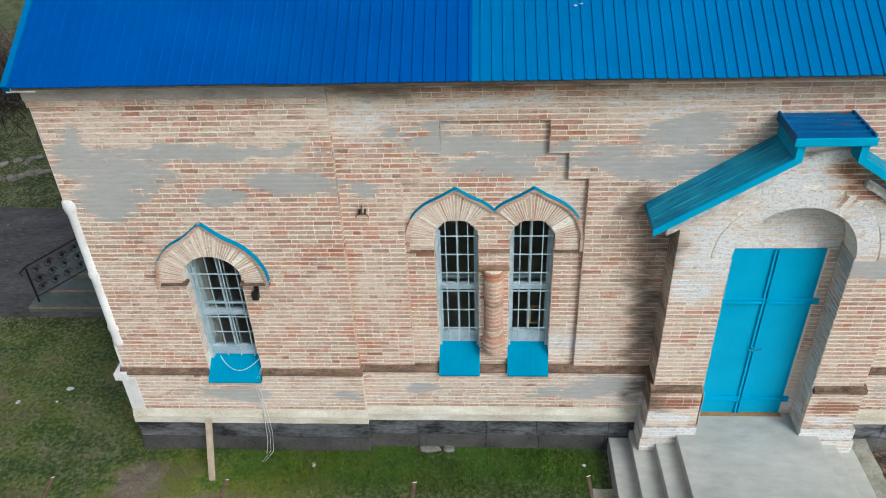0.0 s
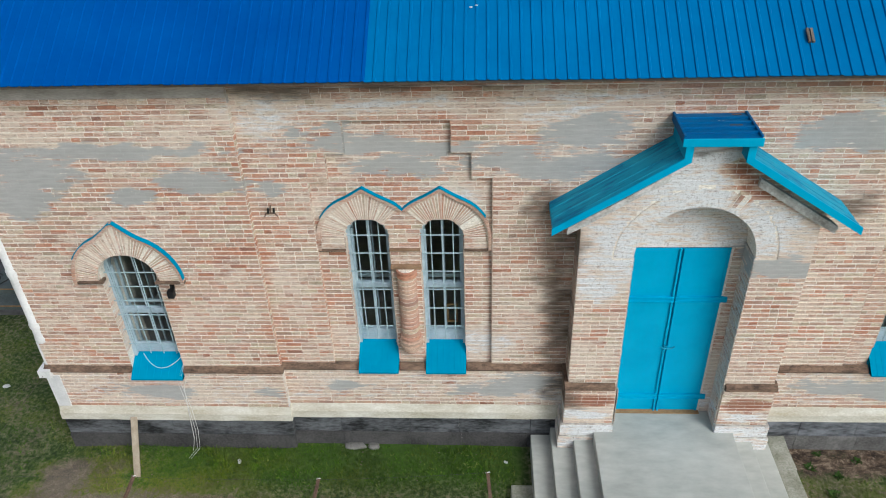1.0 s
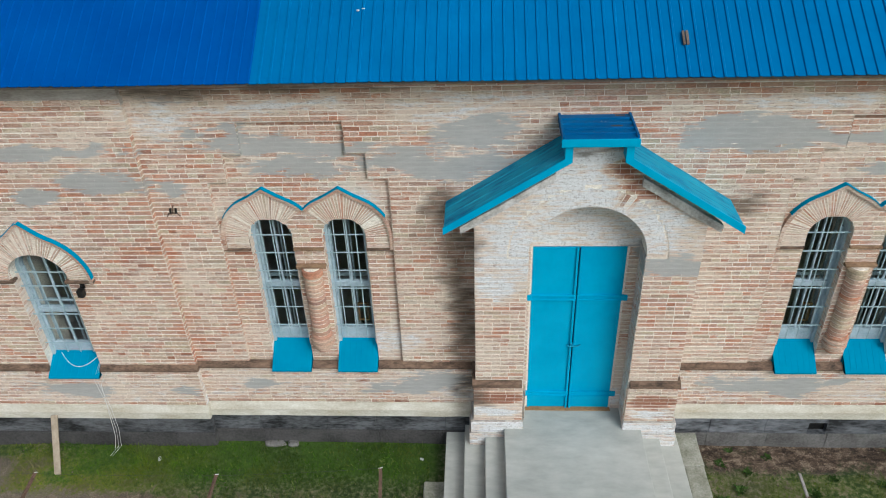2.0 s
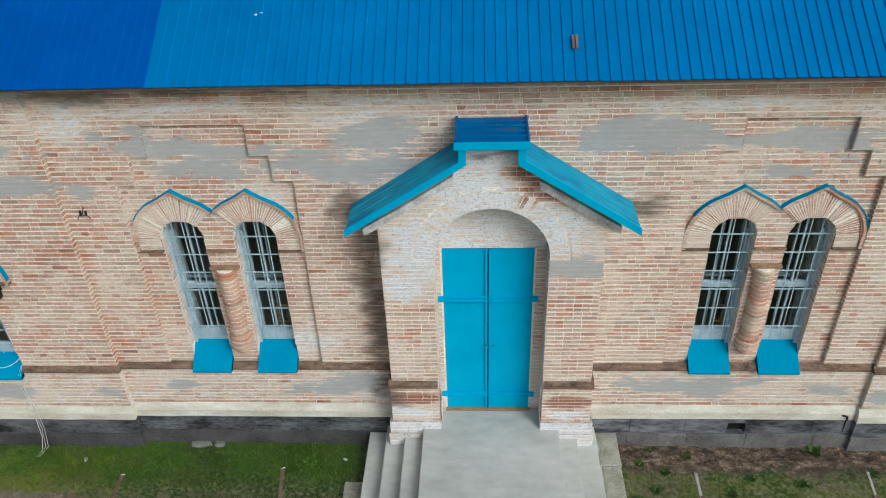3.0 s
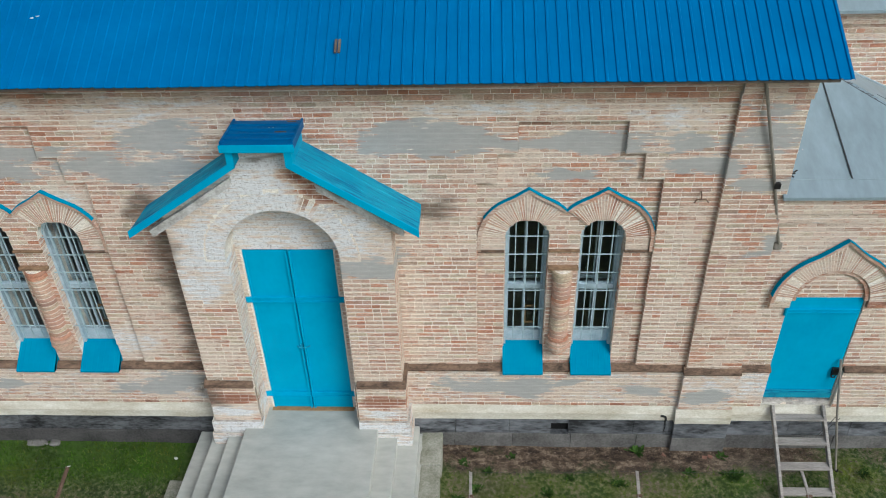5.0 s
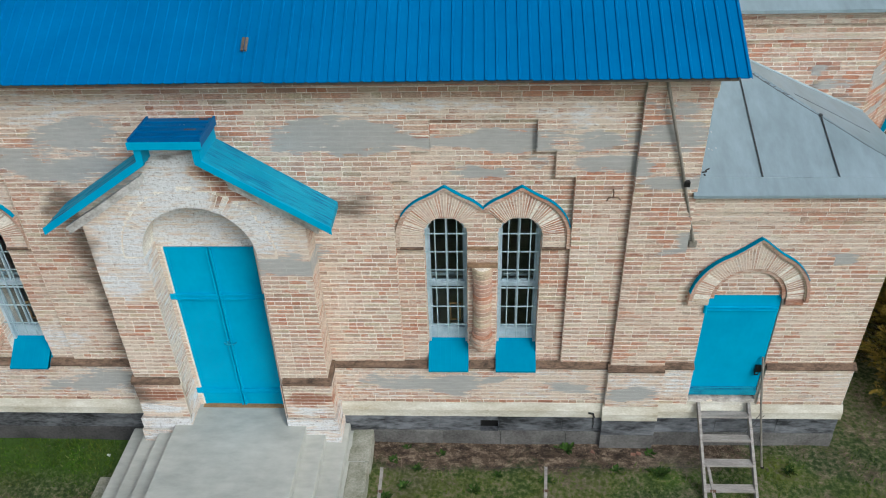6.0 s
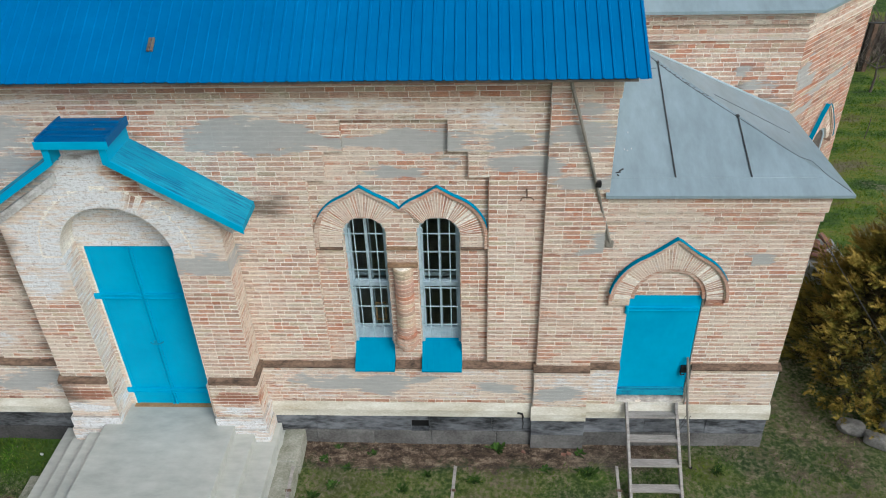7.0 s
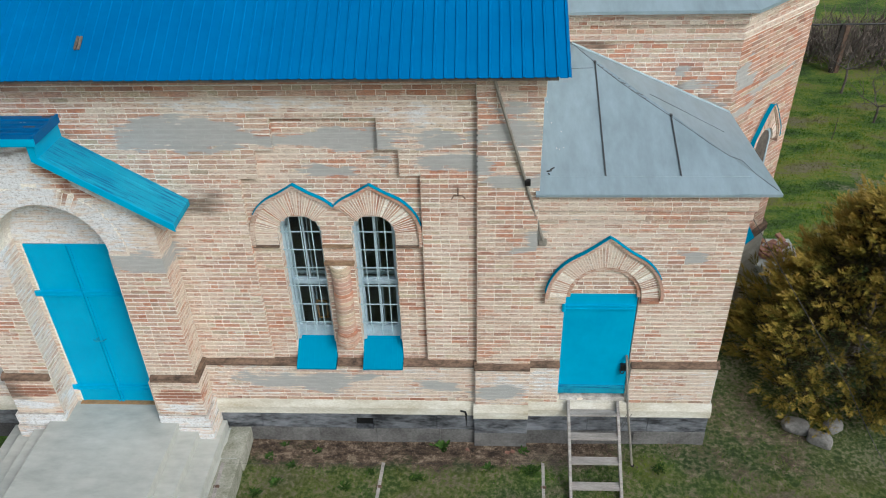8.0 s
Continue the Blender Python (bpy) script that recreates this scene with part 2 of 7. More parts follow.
BLUE = paint("turquoise_paint", (0.005, 0.315, 0.555), (0.012, 0.405, 0.655), 0.6, 0.0, 0.0, 0.2)
BLUEWORN = paint("worn_turquoise_paint", (0.006, 0.255, 0.42), (0.03, 0.36, 0.52), 0.65, 0.12, 0.0, 0.2)
# darker copy of the turquoise paint, offsetting sky light on sloping sills and flashings
BLUEDIM = paint("turquoise_paint_darkened", (0.001, 0.215, 0.385), (0.003, 0.27, 0.45), 0.75, 0.0, 0.0, 0.06)
ROOFBLUE = paint("sky_blue_roof_coating", (0.001, 0.128, 0.342), (0.001, 0.157, 0.402), 0.6, 0.0, 0.04, 0.08)
ROOFDARK = paint("ultramarine_roof_coating", (0.0005, 0.066, 0.298), (0.0005, 0.084, 0.345), 0.7, 0.0, 0.04, 0.05)

CAPBLUE = paint("deep_blue_cap_paint", (0.001, 0.085, 0.25), (0.002, 0.135, 0.35), 0.55, 0.0, 0.0, 0.2)

GLASS, gt, gb = material("window_glass", 0.03)
gb.inputs["Base Color"].default_value = (0.75, 0.8, 0.8, 1)
gb.inputs["Transmission Weight"].default_value = 1.0
gb.inputs["IOR"].default_value = 1.45
gb.inputs["Roughness"].default_value = 0.02


def leaf_material(name, stops, dry=0.0):
    m, t, b = material(name, 0.75)
    g = t.nodes.new("ShaderNodeNewGeometry")
    c = ramp(t, g.outputs["Random Per Island"], stops)
    c = mix(t, 1.0, c, ramp(t, noise_tex(t, 1.6, 4.0), [(0.3, grey(0.55)), (0.7, grey(1.4))]), "MULTIPLY")
    c = mix(t, ramp(t, noise_tex(t, 0.9, 5.0), [(0.50, grey(0.0)), (0.66, grey(dry))]), c, (0.13, 0.11, 0.055))
    c = mix(t, 1.0, c, ramp(t, attr(t, "lush"), [(0.0, grey(1.15)), (1.0, (0.80, 1.12, 0.42))]), "MULTIPLY")
    c = mix(t, attr(t, "straw"), c, ramp(t, noise_tex(t, 0.8, 6.0, (0.6, 1.2, 1.0)), [(0.40, (0.025, 0.075, 0.006)), (0.48, (0.085, 0.175, 0.012)), (0.53, (0.21, 0.25, 0.02)), (0.60, (0.20, 0.17, 0.08))]))
    t.links.new(c, b.inputs["Base Color"])
    b.inputs["Specular IOR Level"].default_value = 0.15
    return m


THUJA, tt, tb = material("golden_conifer_foliage", 0.75)
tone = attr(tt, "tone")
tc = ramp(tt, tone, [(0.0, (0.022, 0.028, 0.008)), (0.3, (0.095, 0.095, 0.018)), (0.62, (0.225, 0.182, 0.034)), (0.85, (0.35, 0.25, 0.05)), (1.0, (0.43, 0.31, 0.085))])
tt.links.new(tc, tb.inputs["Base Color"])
tb.inputs["Specular IOR Level"].default_value = 0.1
# brown inner foliage, with the shade between plumes put into its colour
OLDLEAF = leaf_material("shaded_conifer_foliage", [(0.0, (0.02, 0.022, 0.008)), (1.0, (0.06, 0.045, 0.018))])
GRASS = leaf_material("spring_grass", [(0.0, (0.030, 0.058, 0.010)), (0.55, (0.058, 0.105, 0.018)), (0.82, (0.095, 0.14, 0.032)), (0.95, (0.16, 0.145, 0.075)), (1.0, (0.22, 0.19, 0.12))], 0.75)
WEED = leaf_material("weed_leaves", [(0.0, (0.020, 0.05, 0.010)), (1.0, (0.05, 0.10, 0.018))])

# ground: turf, dry grass and bare soil, mixed by the sheet's own masks
GROUND, gt, gb = material("lawn_and_soil", 0.95)
soil = attr(gt, "soil")
lush = attr(gt, "lush")
n1 = noise_tex(gt, 1.6, 6.0)
n2 = noise_tex(gt, 14.0, 6.0)
n3 = noise_tex(gt, 70.0, 3.0)
turf = ramp(gt, maths(gt, "ADD", maths(gt, "MULTIPLY", n2, 0.65), maths(gt, "MULTIPLY", n1, 0.35)), [(0.42, (0.016, 0.030, 0.008)), (0.48, (0.062, 0.086, 0.026)), (0.53, (0.125, 0.125, 0.064)), (0.58, (0.24, 0.21, 0.145))])
turf = mix(gt, maths(gt, "MULTIPLY", maths(gt, "MULTIPLY", lush, n1), 1.5, True), turf, mix(gt, n2, (0.012, 0.038, 0.003), (0.085, 0.17, 0.014)))
n4 = noise_tex(gt, 5.0, 6.0, (1, 1.6, 1), 0.7)
straw = attr(gt, "straw")
patch = maths(gt, "ADD", maths(gt, "MULTIPLY", noise_tex(gt, 0.8, 6.0, (0.6, 1.2, 1.0)), 0.6), maths(gt, "ADD", maths(gt, "MULTIPLY", n2, 0.22), maths(gt, "MULTIPLY", n3, 0.18)))
turf = mix(gt, straw, turf, ramp(gt, patch, [(0.40, (0.018, 0.048, 0.007)), (0.48, (0.075, 0.145, 0.012)), (0.53, (0.19, 0.215, 0.022)), (0.57, (0.15, 0.13, 0.065)), (0.64, (0.22, 0.18, 0.125))]))
bare = ramp(gt, maths(gt, "ADD", maths(gt, "MULTIPLY", n4, 0.6), maths(gt, "MULTIPLY", n3, 0.4)), [(0.40, (0.018, 0.011, 0.007)), (0.47, (0.066, 0.042, 0.027)), (0.53, (0.14, 0.096, 0.064)), (0.60, (0.33, 0.255, 0.185))])
sm = ramp(gt, maths(gt, "ADD", soil, maths(gt, "MULTIPLY", maths(gt, "SUBTRACT", maths(gt, "ADD", maths(gt, "MULTIPLY", n1, 0.6), maths(gt, "MULTIPLY", n2, 0.4)), 0.5), 2.2)), [(0.38, grey(0.0)), (0.72, grey(1.0))])
bare = mix(gt, maths(gt, "MULTIPLY", straw, 0.9), bare, ramp(gt, n3, [(0.35, (0.14, 0.118, 0.088)), (0.65, (0.33, 0.285, 0.22))]))
gt.links.new(mix(gt, sm, turf, bare), gb.inputs["Base Color"])
bump(gt, gb, maths(gt, "ADD", n2, n3), 0.9, 0.03)

# ---- mesh helpers ----


def link(name, bm, mats, parent=None, label="", smooth=False):
    me = bpy.data.meshes.new(name)
    bmesh.ops.recalc_face_normals(bm, faces=bm.faces)
    bm.to_mesh(me)
    bm.free()
    for m in mats if isinstance(mats, (list, tuple)) else [mats]:
        me.materials.append(m)
    if smooth:
        me.polygons.foreach_set("use_smooth", [True] * len(me.polygons))
    ob = new(name, me)
    if parent is not None:
        ob.parent = parent
    if label:
        ob["label"] = label
    return ob


def part(name, bm, mats, parent, label="", smooth=False):
    return link(name, bm, mats, parent, label, smooth)


def raw(name, verts, faces, mats, parent=None, label="", slots=None, attrs=None):
    me = bpy.data.meshes.new(name)
    me.from_pydata(verts, [], faces)
    for m in mats if isinstance(mats, (list, tuple)) else [mats]:
        me.materials.append(m)
    if slots:
        me.polygons.foreach_set("material_index", slots)
    for key, values in (attrs or {}).items():
        me.attributes.new(key, "FLOAT", "POINT").data.foreach_set("value", values)
    me.update()
    ob = new(name, me)
    if parent is not None:
        ob.parent = parent
    if label:
        ob["label"] = label
    return ob


def base(name, x, y, z, label, category, group="", kind="", rz=0.0):
    ob = new(name)
    ob.matrix_basis = pose(x, y, z, 0, 0, rz)
    ob.empty_display_size = 0.2
    return tagged(ob, label, category, group, kind)


def fresh():
    return bmesh.new()


def box(bm, x0, x1, y0, y1, z0, z1, m=None, slot=0):
    vs = [bm.verts.new((x, y, z)) for x in (x0, x1) for y in (y0, y1) for z in (z0, z1)]
    if m is not None:
        for v in vs:
            v.co = m @ v.co
    for f in ((0, 1, 3, 2), (4, 6, 7, 5), (0, 4, 5, 1), (2, 3, 7, 6), (0, 2, 6, 4), (1, 5, 7, 3)):
        bm.faces.new([vs[k] for k in f]).material_index = slot
    return vs


def bevel_box(bm, x0, x1, y0, y1, z0, z1, r=0.01, m=None):
    sub = bmesh.new()
    box(sub, x0, x1, y0, y1, z0, z1)
    bmesh.ops.bevel(sub, geom=sub.edges[:], offset=r, segments=2, affect="EDGES", profile=0.6)
    merge(bm, sub, m)


def merge(bm, sub, m=None):
    if m is not None:
        bmesh.ops.transform(sub, matrix=m, verts=sub.verts)
    table = {v: bm.verts.new(v.co) for v in sub.verts}
    for f in sub.faces:
        bm.faces.new([table[v] for v in f.verts]).material_index = f.material_index
    sub.free()


def prism(bm, outline, y0, y1, slot=0):
    """A block whose x, z outline is drawn through from y0 to y1."""
    a = [bm.verts.new((x, y0, z)) for x, z in outline]
    b = [bm.verts.new((x, y1, z)) for x, z in outline]
    n = len(outline)
    for k in range(n):
        bm.faces.new((a[k], a[(k + 1) % n], b[(k + 1) % n], b[k])).material_index = slot
    bm.faces.new(a).material_index = slot
    bm.faces.new(b).material_index = slot


def band(bm, inner, outer, y0, y1, slot=0, closed=False):
    """A solid strip between two x, z lines of the same length, from y0 to y1."""
    n = len(inner)
    rings = [[bm.verts.new((p[0], y, p[1])) for p, y in ((inner[k], y0), (outer[k], y0), (outer[k], y1), (inner[k], y1))] for k in range(n)]
    for k in range(n - 1):
        for j in range(4):
            bm.faces.new((rings[k][j], rings[k][(j + 1) % 4], rings[k + 1][(j + 1) % 4], rings[k + 1][j])).material_index = slot
    if not closed:
        bm.faces.new(rings[0]).material_index = slot
        bm.faces.new(rings[-1]).material_index = slot


def tube(bm, points, radius, sides=8, taper=None):
    pts = [Vector(p) for p in points]
    rings = []
    for k, p in enumerate(pts):
        d = (pts[min(k + 1, len(pts) - 1)] - pts[max(k - 1, 0)]).normalized()
        a = d.cross(Vector((0, 0, 1)) if abs(d.z) < 0.95 else Vector((1, 0, 0))).normalized()
        b = d.cross(a)
        r = radius if taper is None else radius + (taper - radius) * k / (len(pts) - 1)
        rings.append([bm.verts.new(p + (a * math.cos(q) + b * math.sin(q)) * r) for q in [2 * math.pi * s / sides for s in range(sides)]])
    for k in range(len(rings) - 1):
        for s in range(sides):
            bm.faces.new((rings[k][s], rings[k][(s + 1) % sides], rings[k + 1][(s + 1) % sides], rings[k + 1][s]))
    bm.faces.new(rings[0])
    bm.faces.new(rings[-1])


def turned(bm, profile, cx, cy, sides=20):
    """A solid of revolution about a vertical axis from (radius, z) pairs."""
    rings = [[bm.verts.new((cx + r * math.cos(2 * math.pi * s / sides), cy + r * math.sin(2 * math.pi * s / sides), z)) for s in range(sides)] for r, z in profile]
    for k in range(len(rings) - 1):
        for s in range(sides):
            bm.faces.new((rings[k][s], rings[k][(s + 1) % sides], rings[k + 1][(s + 1) % sides], rings[k + 1][s]))
    bm.faces.new(rings[0])
    bm.faces.new(rings[-1])


def arc(cx, cz, r, a0, a1, n):
    return [(cx + r * math.cos(radians(a0 + (a1 - a0) * k / n)), cz + r * math.sin(radians(a0 + (a1 - a0) * k / n))) for k in range(n + 1)]


def walling(bm, x0, x1, z0, z1, y0, y1, openings):
    """Solid wall with openings (middle, half width, bottom, springing, arched)."""
    at = x0
    for cx, h, zb, zs, arched in sorted(openings):
        if cx - h > at + 1e-4:
            box(bm, at, cx - h, y0, y1, z0, z1)
        if zb > z0 + 1e-4:
            box(bm, cx - h, cx + h, y0, y1, z0, zb)
        if arched:
            prism(bm, [(cx - h, z1), *arc(cx, zs, h, 180, 0, 18), (cx + h, z1)], y0, y1)
        elif zs < z1 - 1e-4:
            box(bm, cx - h, cx + h, y0, y1, zs, z1)
        at = cx + h
    if at < x1 - 1e-4:
        box(bm, at, x1, y0, y1, z0, z1)


# ---- brickwork ----
COURSE, JOINT, PERP = 0.077, 0.021, 0.009
rng = random.Random(7)


def ellipses(x, z, spots, warp=1.0):
    best = 0.0
    wx = 0.42 * noise.noise((x * 1.7, z * 2.6, 5.0)) + 0.20 * noise.noise((x * 4.0, z * 7.0, 1.0))
    wz = 0.14 * noise.noise((x * 1.3, z * 2.0, 8.0)) + 0.08 * noise.noise((x * 4.0, z * 6.0, 2.0))
    x, z = x + wx * warp, z + wz * warp
    for cx, cz, rx, rz in spots:
        d = ((x - cx) / rx) ** 2 + ((z - cz) / rz) ** 2
        if d < 2.2:
            best = max(best, 1.0 - 0.5 * d)
    return max(0.0, best)


# middle x, z and half sizes of cement plaster on the south wall
CEMENT_WEST = [(-7.8, 5.83, 1.7, 0.10), (-9.0, 5.48, 0.62, 0.30), (-9.25, 5.05, 0.36, 0.30), (-9.45, 5.7, 0.4, 0.2), (-7.75, 5.1, 0.27, 0.09), (-6.8, 5.36, 0.55, 0.17), (-9.7, 5.95, 0.25, 0.3), (-8.3, 1.4, 0.7, 0.14), (-6.5, 1.35, 0.3, 0.1)]
CEMENT_MIDWEST = [(-5.75, 5.25, 0.22, 0.18), (-4.15, 5.82, 1.2, 0.12), (-3.9, 5.5, 0.65, 0.15), (-5.45, 6.05, 0.14, 0.1), (-4.75, 6.05, 0.1, 0.16), (-1.9, 5.52, 1.15, 0.17), (-1.45, 6.0, 0.62, 0.22), (-2.3, 5.75, 0.5, 0.1), (-5.2, 1.4, 0.35, 0.12), (-3.1, 1.42, 0.25, 0.09), (-2.2, 1.5, 0.5, 0.22)]
CEMENT_EAST = [(2.0, 5.95, 0.85, 0.23), (3.0, 5.85, 0.7, 0.1), (4.1, 5.87, 0.85, 0.14), (4.05, 5.4, 0.3, 0.08), (5.7, 5.93, 0.5, 0.13), (5.75, 5.5, 0.4, 0.15), (6.55, 5.28, 0.42, 0.13), (6.6, 6.02, 0.4, 0.2), (6.35, 6.4, 0.3, 0.12), (4.8, 5.55, 0.15, 0.09), (2.75, 1.5, 0.55, 0.16), (3.6, 1.45, 0.5, 0.2), (4.15, 1.62, 0.2, 0.08), (5.5, 1.4, 0.3, 0.17), (4.0, 0.95, 0.12, 0.06), (6.9, 4.3, 0.16, 0.2), (1.2, 4.15, 0.35, 0.22), (6.5, 1.35, 0.3, 0.12), (9.2, 3.95, 0.12, 0.12), (9.55, 5.55, 0.3, 0.12), (9.95, 5.2, 0.22, 0.14), (9.2, 5.8, 0.2, 0.08), (10.5, 5.0, 0.5, 0.07), (11.2, 5.3, 0.5, 0.07), (10.4, 5.7, 0.1, 0.3)]
CEMENT = CEMENT_WEST + CEMENT_MIDWEST + CEMENT_EAST
LIME = [(3.2, 6.36, 1.6, 0.10), (-4.2, 6.38, 1.0, 0.12), (5.3, 6.2, 0.5, 0.2), (-3.0, 2.4, 0.7, 0.35), (-1.6, 6.5, 1.0, 0.16), (-1.7, 6.22, 0.7, 0.12), (-3.3, 4.95, 0.5, 0.2), (-1.9, 1.45, 0.5, 0.3), (-0.2, 1.2, 2.0, 0.22), (6.6, 1.5, 0.4, 0.4), (7.4, 1.5, 0.5, 0.4), (-5.6, 6.3, 0.5, 0.3)]
# sooty and brown stains, darker eaves; the x -1.75 strip also paints the porch's shadow
SOOT_SHADE = [(-2.0, 4.95, 0.26, 0.3), (2.15, 4.85, 0.36, 0.26), (-1.75, 3.3, 0.3, 1.7), (-5.5, 6.62, 0.6, 0.14), (-4.0, 6.70, 1.5, 0.09), (-1.62, 1.55, 0.22, 0.4), (0.25, 5.92, 0.3, 0.05)]
SOOT_SHADE += [(7.8 + 0.45 * k, 6.17 - 0.205 * k, 0.34, 0.11) for k in range(6)]
# whitewash on the porch gable, and where brick shows bare
WASH = [(0.04, 5.3, 1.05, 0.8), (-0.85, 4.5, 0.75, 0.6), (0.85, 4.75, 0.55, 0.45), (-1.15, 3.8, 0.22, 0.35), (0.04, 5.9, 0.5, 0.4), (-1.2, 1.3, 0.45, 0.14), (1.25, 1.25, 0.45, 0.12)]
STRIP = [(-6.15, 3.4, 0.16, 1.9), (-6.2, 5.6, 0.12, 0.5)]
BARE = [(0.36, 5.66, 0.17, 0.12), (0.56, 5.46, 0.20, 0.15), (0.78, 5.30, 0.16, 0.07), (-1.2, 1.62, 0.40, 0.10), (1.25, 1.55, 0.40, 0.12)]


class Facing:
    """Collects bricks and their bed joints for one face of masonry."""

    def __init__(self, joint=JOINT):
        self.joint = joint
        self.v, self.f, self.s, self.c, self.l, self.k = [], [], [], [], [], []

    def cell(self, place, a, b, z0, z1, out, lime, masks):
        n = len(self.v)
        bed_out = -0.005
        if masks:
            p = place((a + b) / 2, (z0 + z1) / 2, 0)
            if ellipses(p[0], p[2], CEMENT) > 0.25:
                out, bed_out = 0.004, 0.0025
        ja, jz = PERP / 2, self.joint / 2
        front = [(a + ja, z0 + jz), (b - ja, z0 + jz), (b - ja, z1 - jz), (a + ja, z1 - jz)]
        back = [(a, z0), (b, z0), (b, z1), (a, z1)]
        for u, z in front:
            self.v.append(place(u + rng.uniform(-0.003, 0.003), z + rng.uniform(-0.0025, 0.0025), out))
        for u, z in front:
            self.v.append(place(u, z, -0.012))
        for u, z in back:
            self.v.append(place(u, z, bed_out))
        self.f += [(n, n + 1, n + 2, n + 3), (n, n + 4, n + 5, n + 1), (n + 1, n + 5, n + 6, n + 2), (n + 2, n + 6, n + 7, n + 3), (n + 3, n + 7, n + 4, n), (n + 8, n + 9, n + 10, n + 11)]
        self.s += [0, 0, 0, 0, 0, 1]
        for u, z in front + front + back:
            p = place(u, z, 0)
            if masks:
                self.c.append(ellipses(p[0], p[2], CEMENT))
                w = 0.5 * ellipses(p[0], p[2], LIME) if p[1] > -0.3 else 0.70 * ellipses(p[0], p[2], WASH, 0.6)
                bare = 2.2 * ellipses(p[0], p[2], BARE, 0.3) if p[1] < -0.3 else 0.42 * ellipses(p[0], p[2], STRIP, 0.25)
                self.l.append((max(lime, w) if w > 0 else lime) - bare)
                self.k.append(ellipses(p[0], p[2], SOOT_SHADE))
            else:
                self.c.append(0.0), self.l.append(lime), self.k.append(0.0)

    def bed(self, place, a, b, z0, z1, lime):
        """The mortar behind a brick that is a piece of its own."""
        n = len(self.v)
        self.v += [place(a, z0, -0.005), place(b, z0, -0.005), place(b, z1, -0.005), place(a, z1, -0.005)]
        self.f.append((n, n + 1, n + 2, n + 3))
        self.s.append(1)
        for store, value in ((self.c, 0.0), (self.l, lime), (self.k, 0.0)):
            store += [value] * 4

    def lay(self, place, u0, u1, z0, z1, clear=None, lime=0.0, masks=True, headers=0.42, keep=None):
        """Courses from z0 to z1; clear(za, zb) gives the stretches of u that stay free of openings."""
        rows = max(1, round((z1 - z0) / COURSE))
        h = (z1 - z0) / rows
        for r in range(rows):
            za, zb = z0 + r * h, z0 + (r + 1) * h
            for a, b in clear(za, zb) if clear else [(u0, u1)]:
                at = a
                first = True
                while at < b - 0.02:
                    n = 0.258 if rng.random() > headers else 0.128
                    if first:
                        n = 0.128 if r % 2 else 0.258
                        n += rng.uniform(-0.05, 0.05) if b - a > 1.0 else 0.0
                        first = False
                    n += rng.uniform(-0.008, 0.008)
                    end = at + n
                    if b - end < 0.09:
                        end = b
                    end = min(end, b)
                    out = rng.uniform(-0.0025, 0.004)
                    if keep is None or not keep(at, end, za, zb, place):
                        self.cell(place, at, end, za, zb, out, lime, masks)
                    else:
                        self.bed(place, at, end, za, zb, lime)
                    at = end

    def build(self, parent, name="brick_courses", label=""):
        ob = raw(name, self.v, self.f, [BRICK, MORTAR], parent, label, self.s, {"cement": self.c, "lime": self.l, "soot_shade": self.k})
        ob["kind"] = "stuff"
        return ob


def facing_y(y):
    return lambda u, z, out: (u, y - out, z)


def spans(u0, u1, openings):
    """The stretches of u0..u1 left between openings for a course."""

    def clear(za, zb):
        out, at = [], u0
        for cx, h, zb0, zs, arched in sorted(openings):
            mid = (za + zb) / 2
            if mid <= zb0 or mid >= zs + (h if arched else 0):
                continue
            w = h if mid <= zs else math.sqrt(max(0.0, h * h - (mid - zs) ** 2))
            if cx - w > at:
                out.append((at, cx - w))
            at = max(at, cx + w)
        if at < u1:
            out.append((at, u1))
        return out

    return clear


def voussoirs(store, cx, cz, r0, r1, a0, a1, y, n, lime=0.1, top=None, m=None):
    """Bricks on edge round an arch; top(angle) may raise the outer end."""
    for k in range(n):
        p, q = a0 + (a1 - a0) * k / n, a0 + (a1 - a0) * (k + 1) / n
        mid = (p + q) / 2
        ro = r1 - rng.uniform(0.0, 0.03) if top is None else top(mid)
        g = math.degrees(0.006 / ((r0 + ro) / 2)) * (1 if q > p else -1)
        corners = []
        for ang, r in ((p + g, r0), (q - g, r0), (q - g, ro), (p + g, ro)):
            corners.append((cx + r * math.cos(radians(ang)), cz + r * math.sin(radians(ang))))
        j = len(store.v)
        out = rng.uniform(-0.004, 0.003)
        wide = []
        for ang, r in ((p, r0), (q, r0), (q, ro), (p, ro)):
            wide.append((cx + r * math.cos(radians(ang)), cz + r * math.sin(radians(ang))))
        pts = [(x, y - out, z) for x, z in corners] + [(x, y + 0.012, z) for x, z in corners] + [(x, y + 0.003, z) for x, z in wide]
        store.v += pts if m is None else [tuple(m @ Vector(q)) for q in pts]
        store.f += [(j, j + 1, j + 2, j + 3), (j, j + 4, j + 5, j + 1), (j + 1, j + 5, j + 6, j + 2), (j + 2, j + 6, j + 7, j + 3), (j + 3, j + 7, j + 4, j), (j + 8, j + 9, j + 10, j + 11)]
        store.s += [0, 0, 0, 0, 0, 1]
        for x, z in corners + corners + wide:
            store.c.append(0.0)
            store.l.append(max(lime, 0.66 * ellipses(x, z, WASH, 0.6) if y < -0.4 else 0.0) - (2.2 * ellipses(x, z, BARE, 0.3) if y < -0.4 else 0.0))
            store.k.append(ellipses(x, z, SOOT_SHADE))

# ---- ground ----
def soft_step(a, b, v):
    t = min(1.0, max(0.0, (v - a) / (b - a)))
    return t * t * (3 - 2 * t)


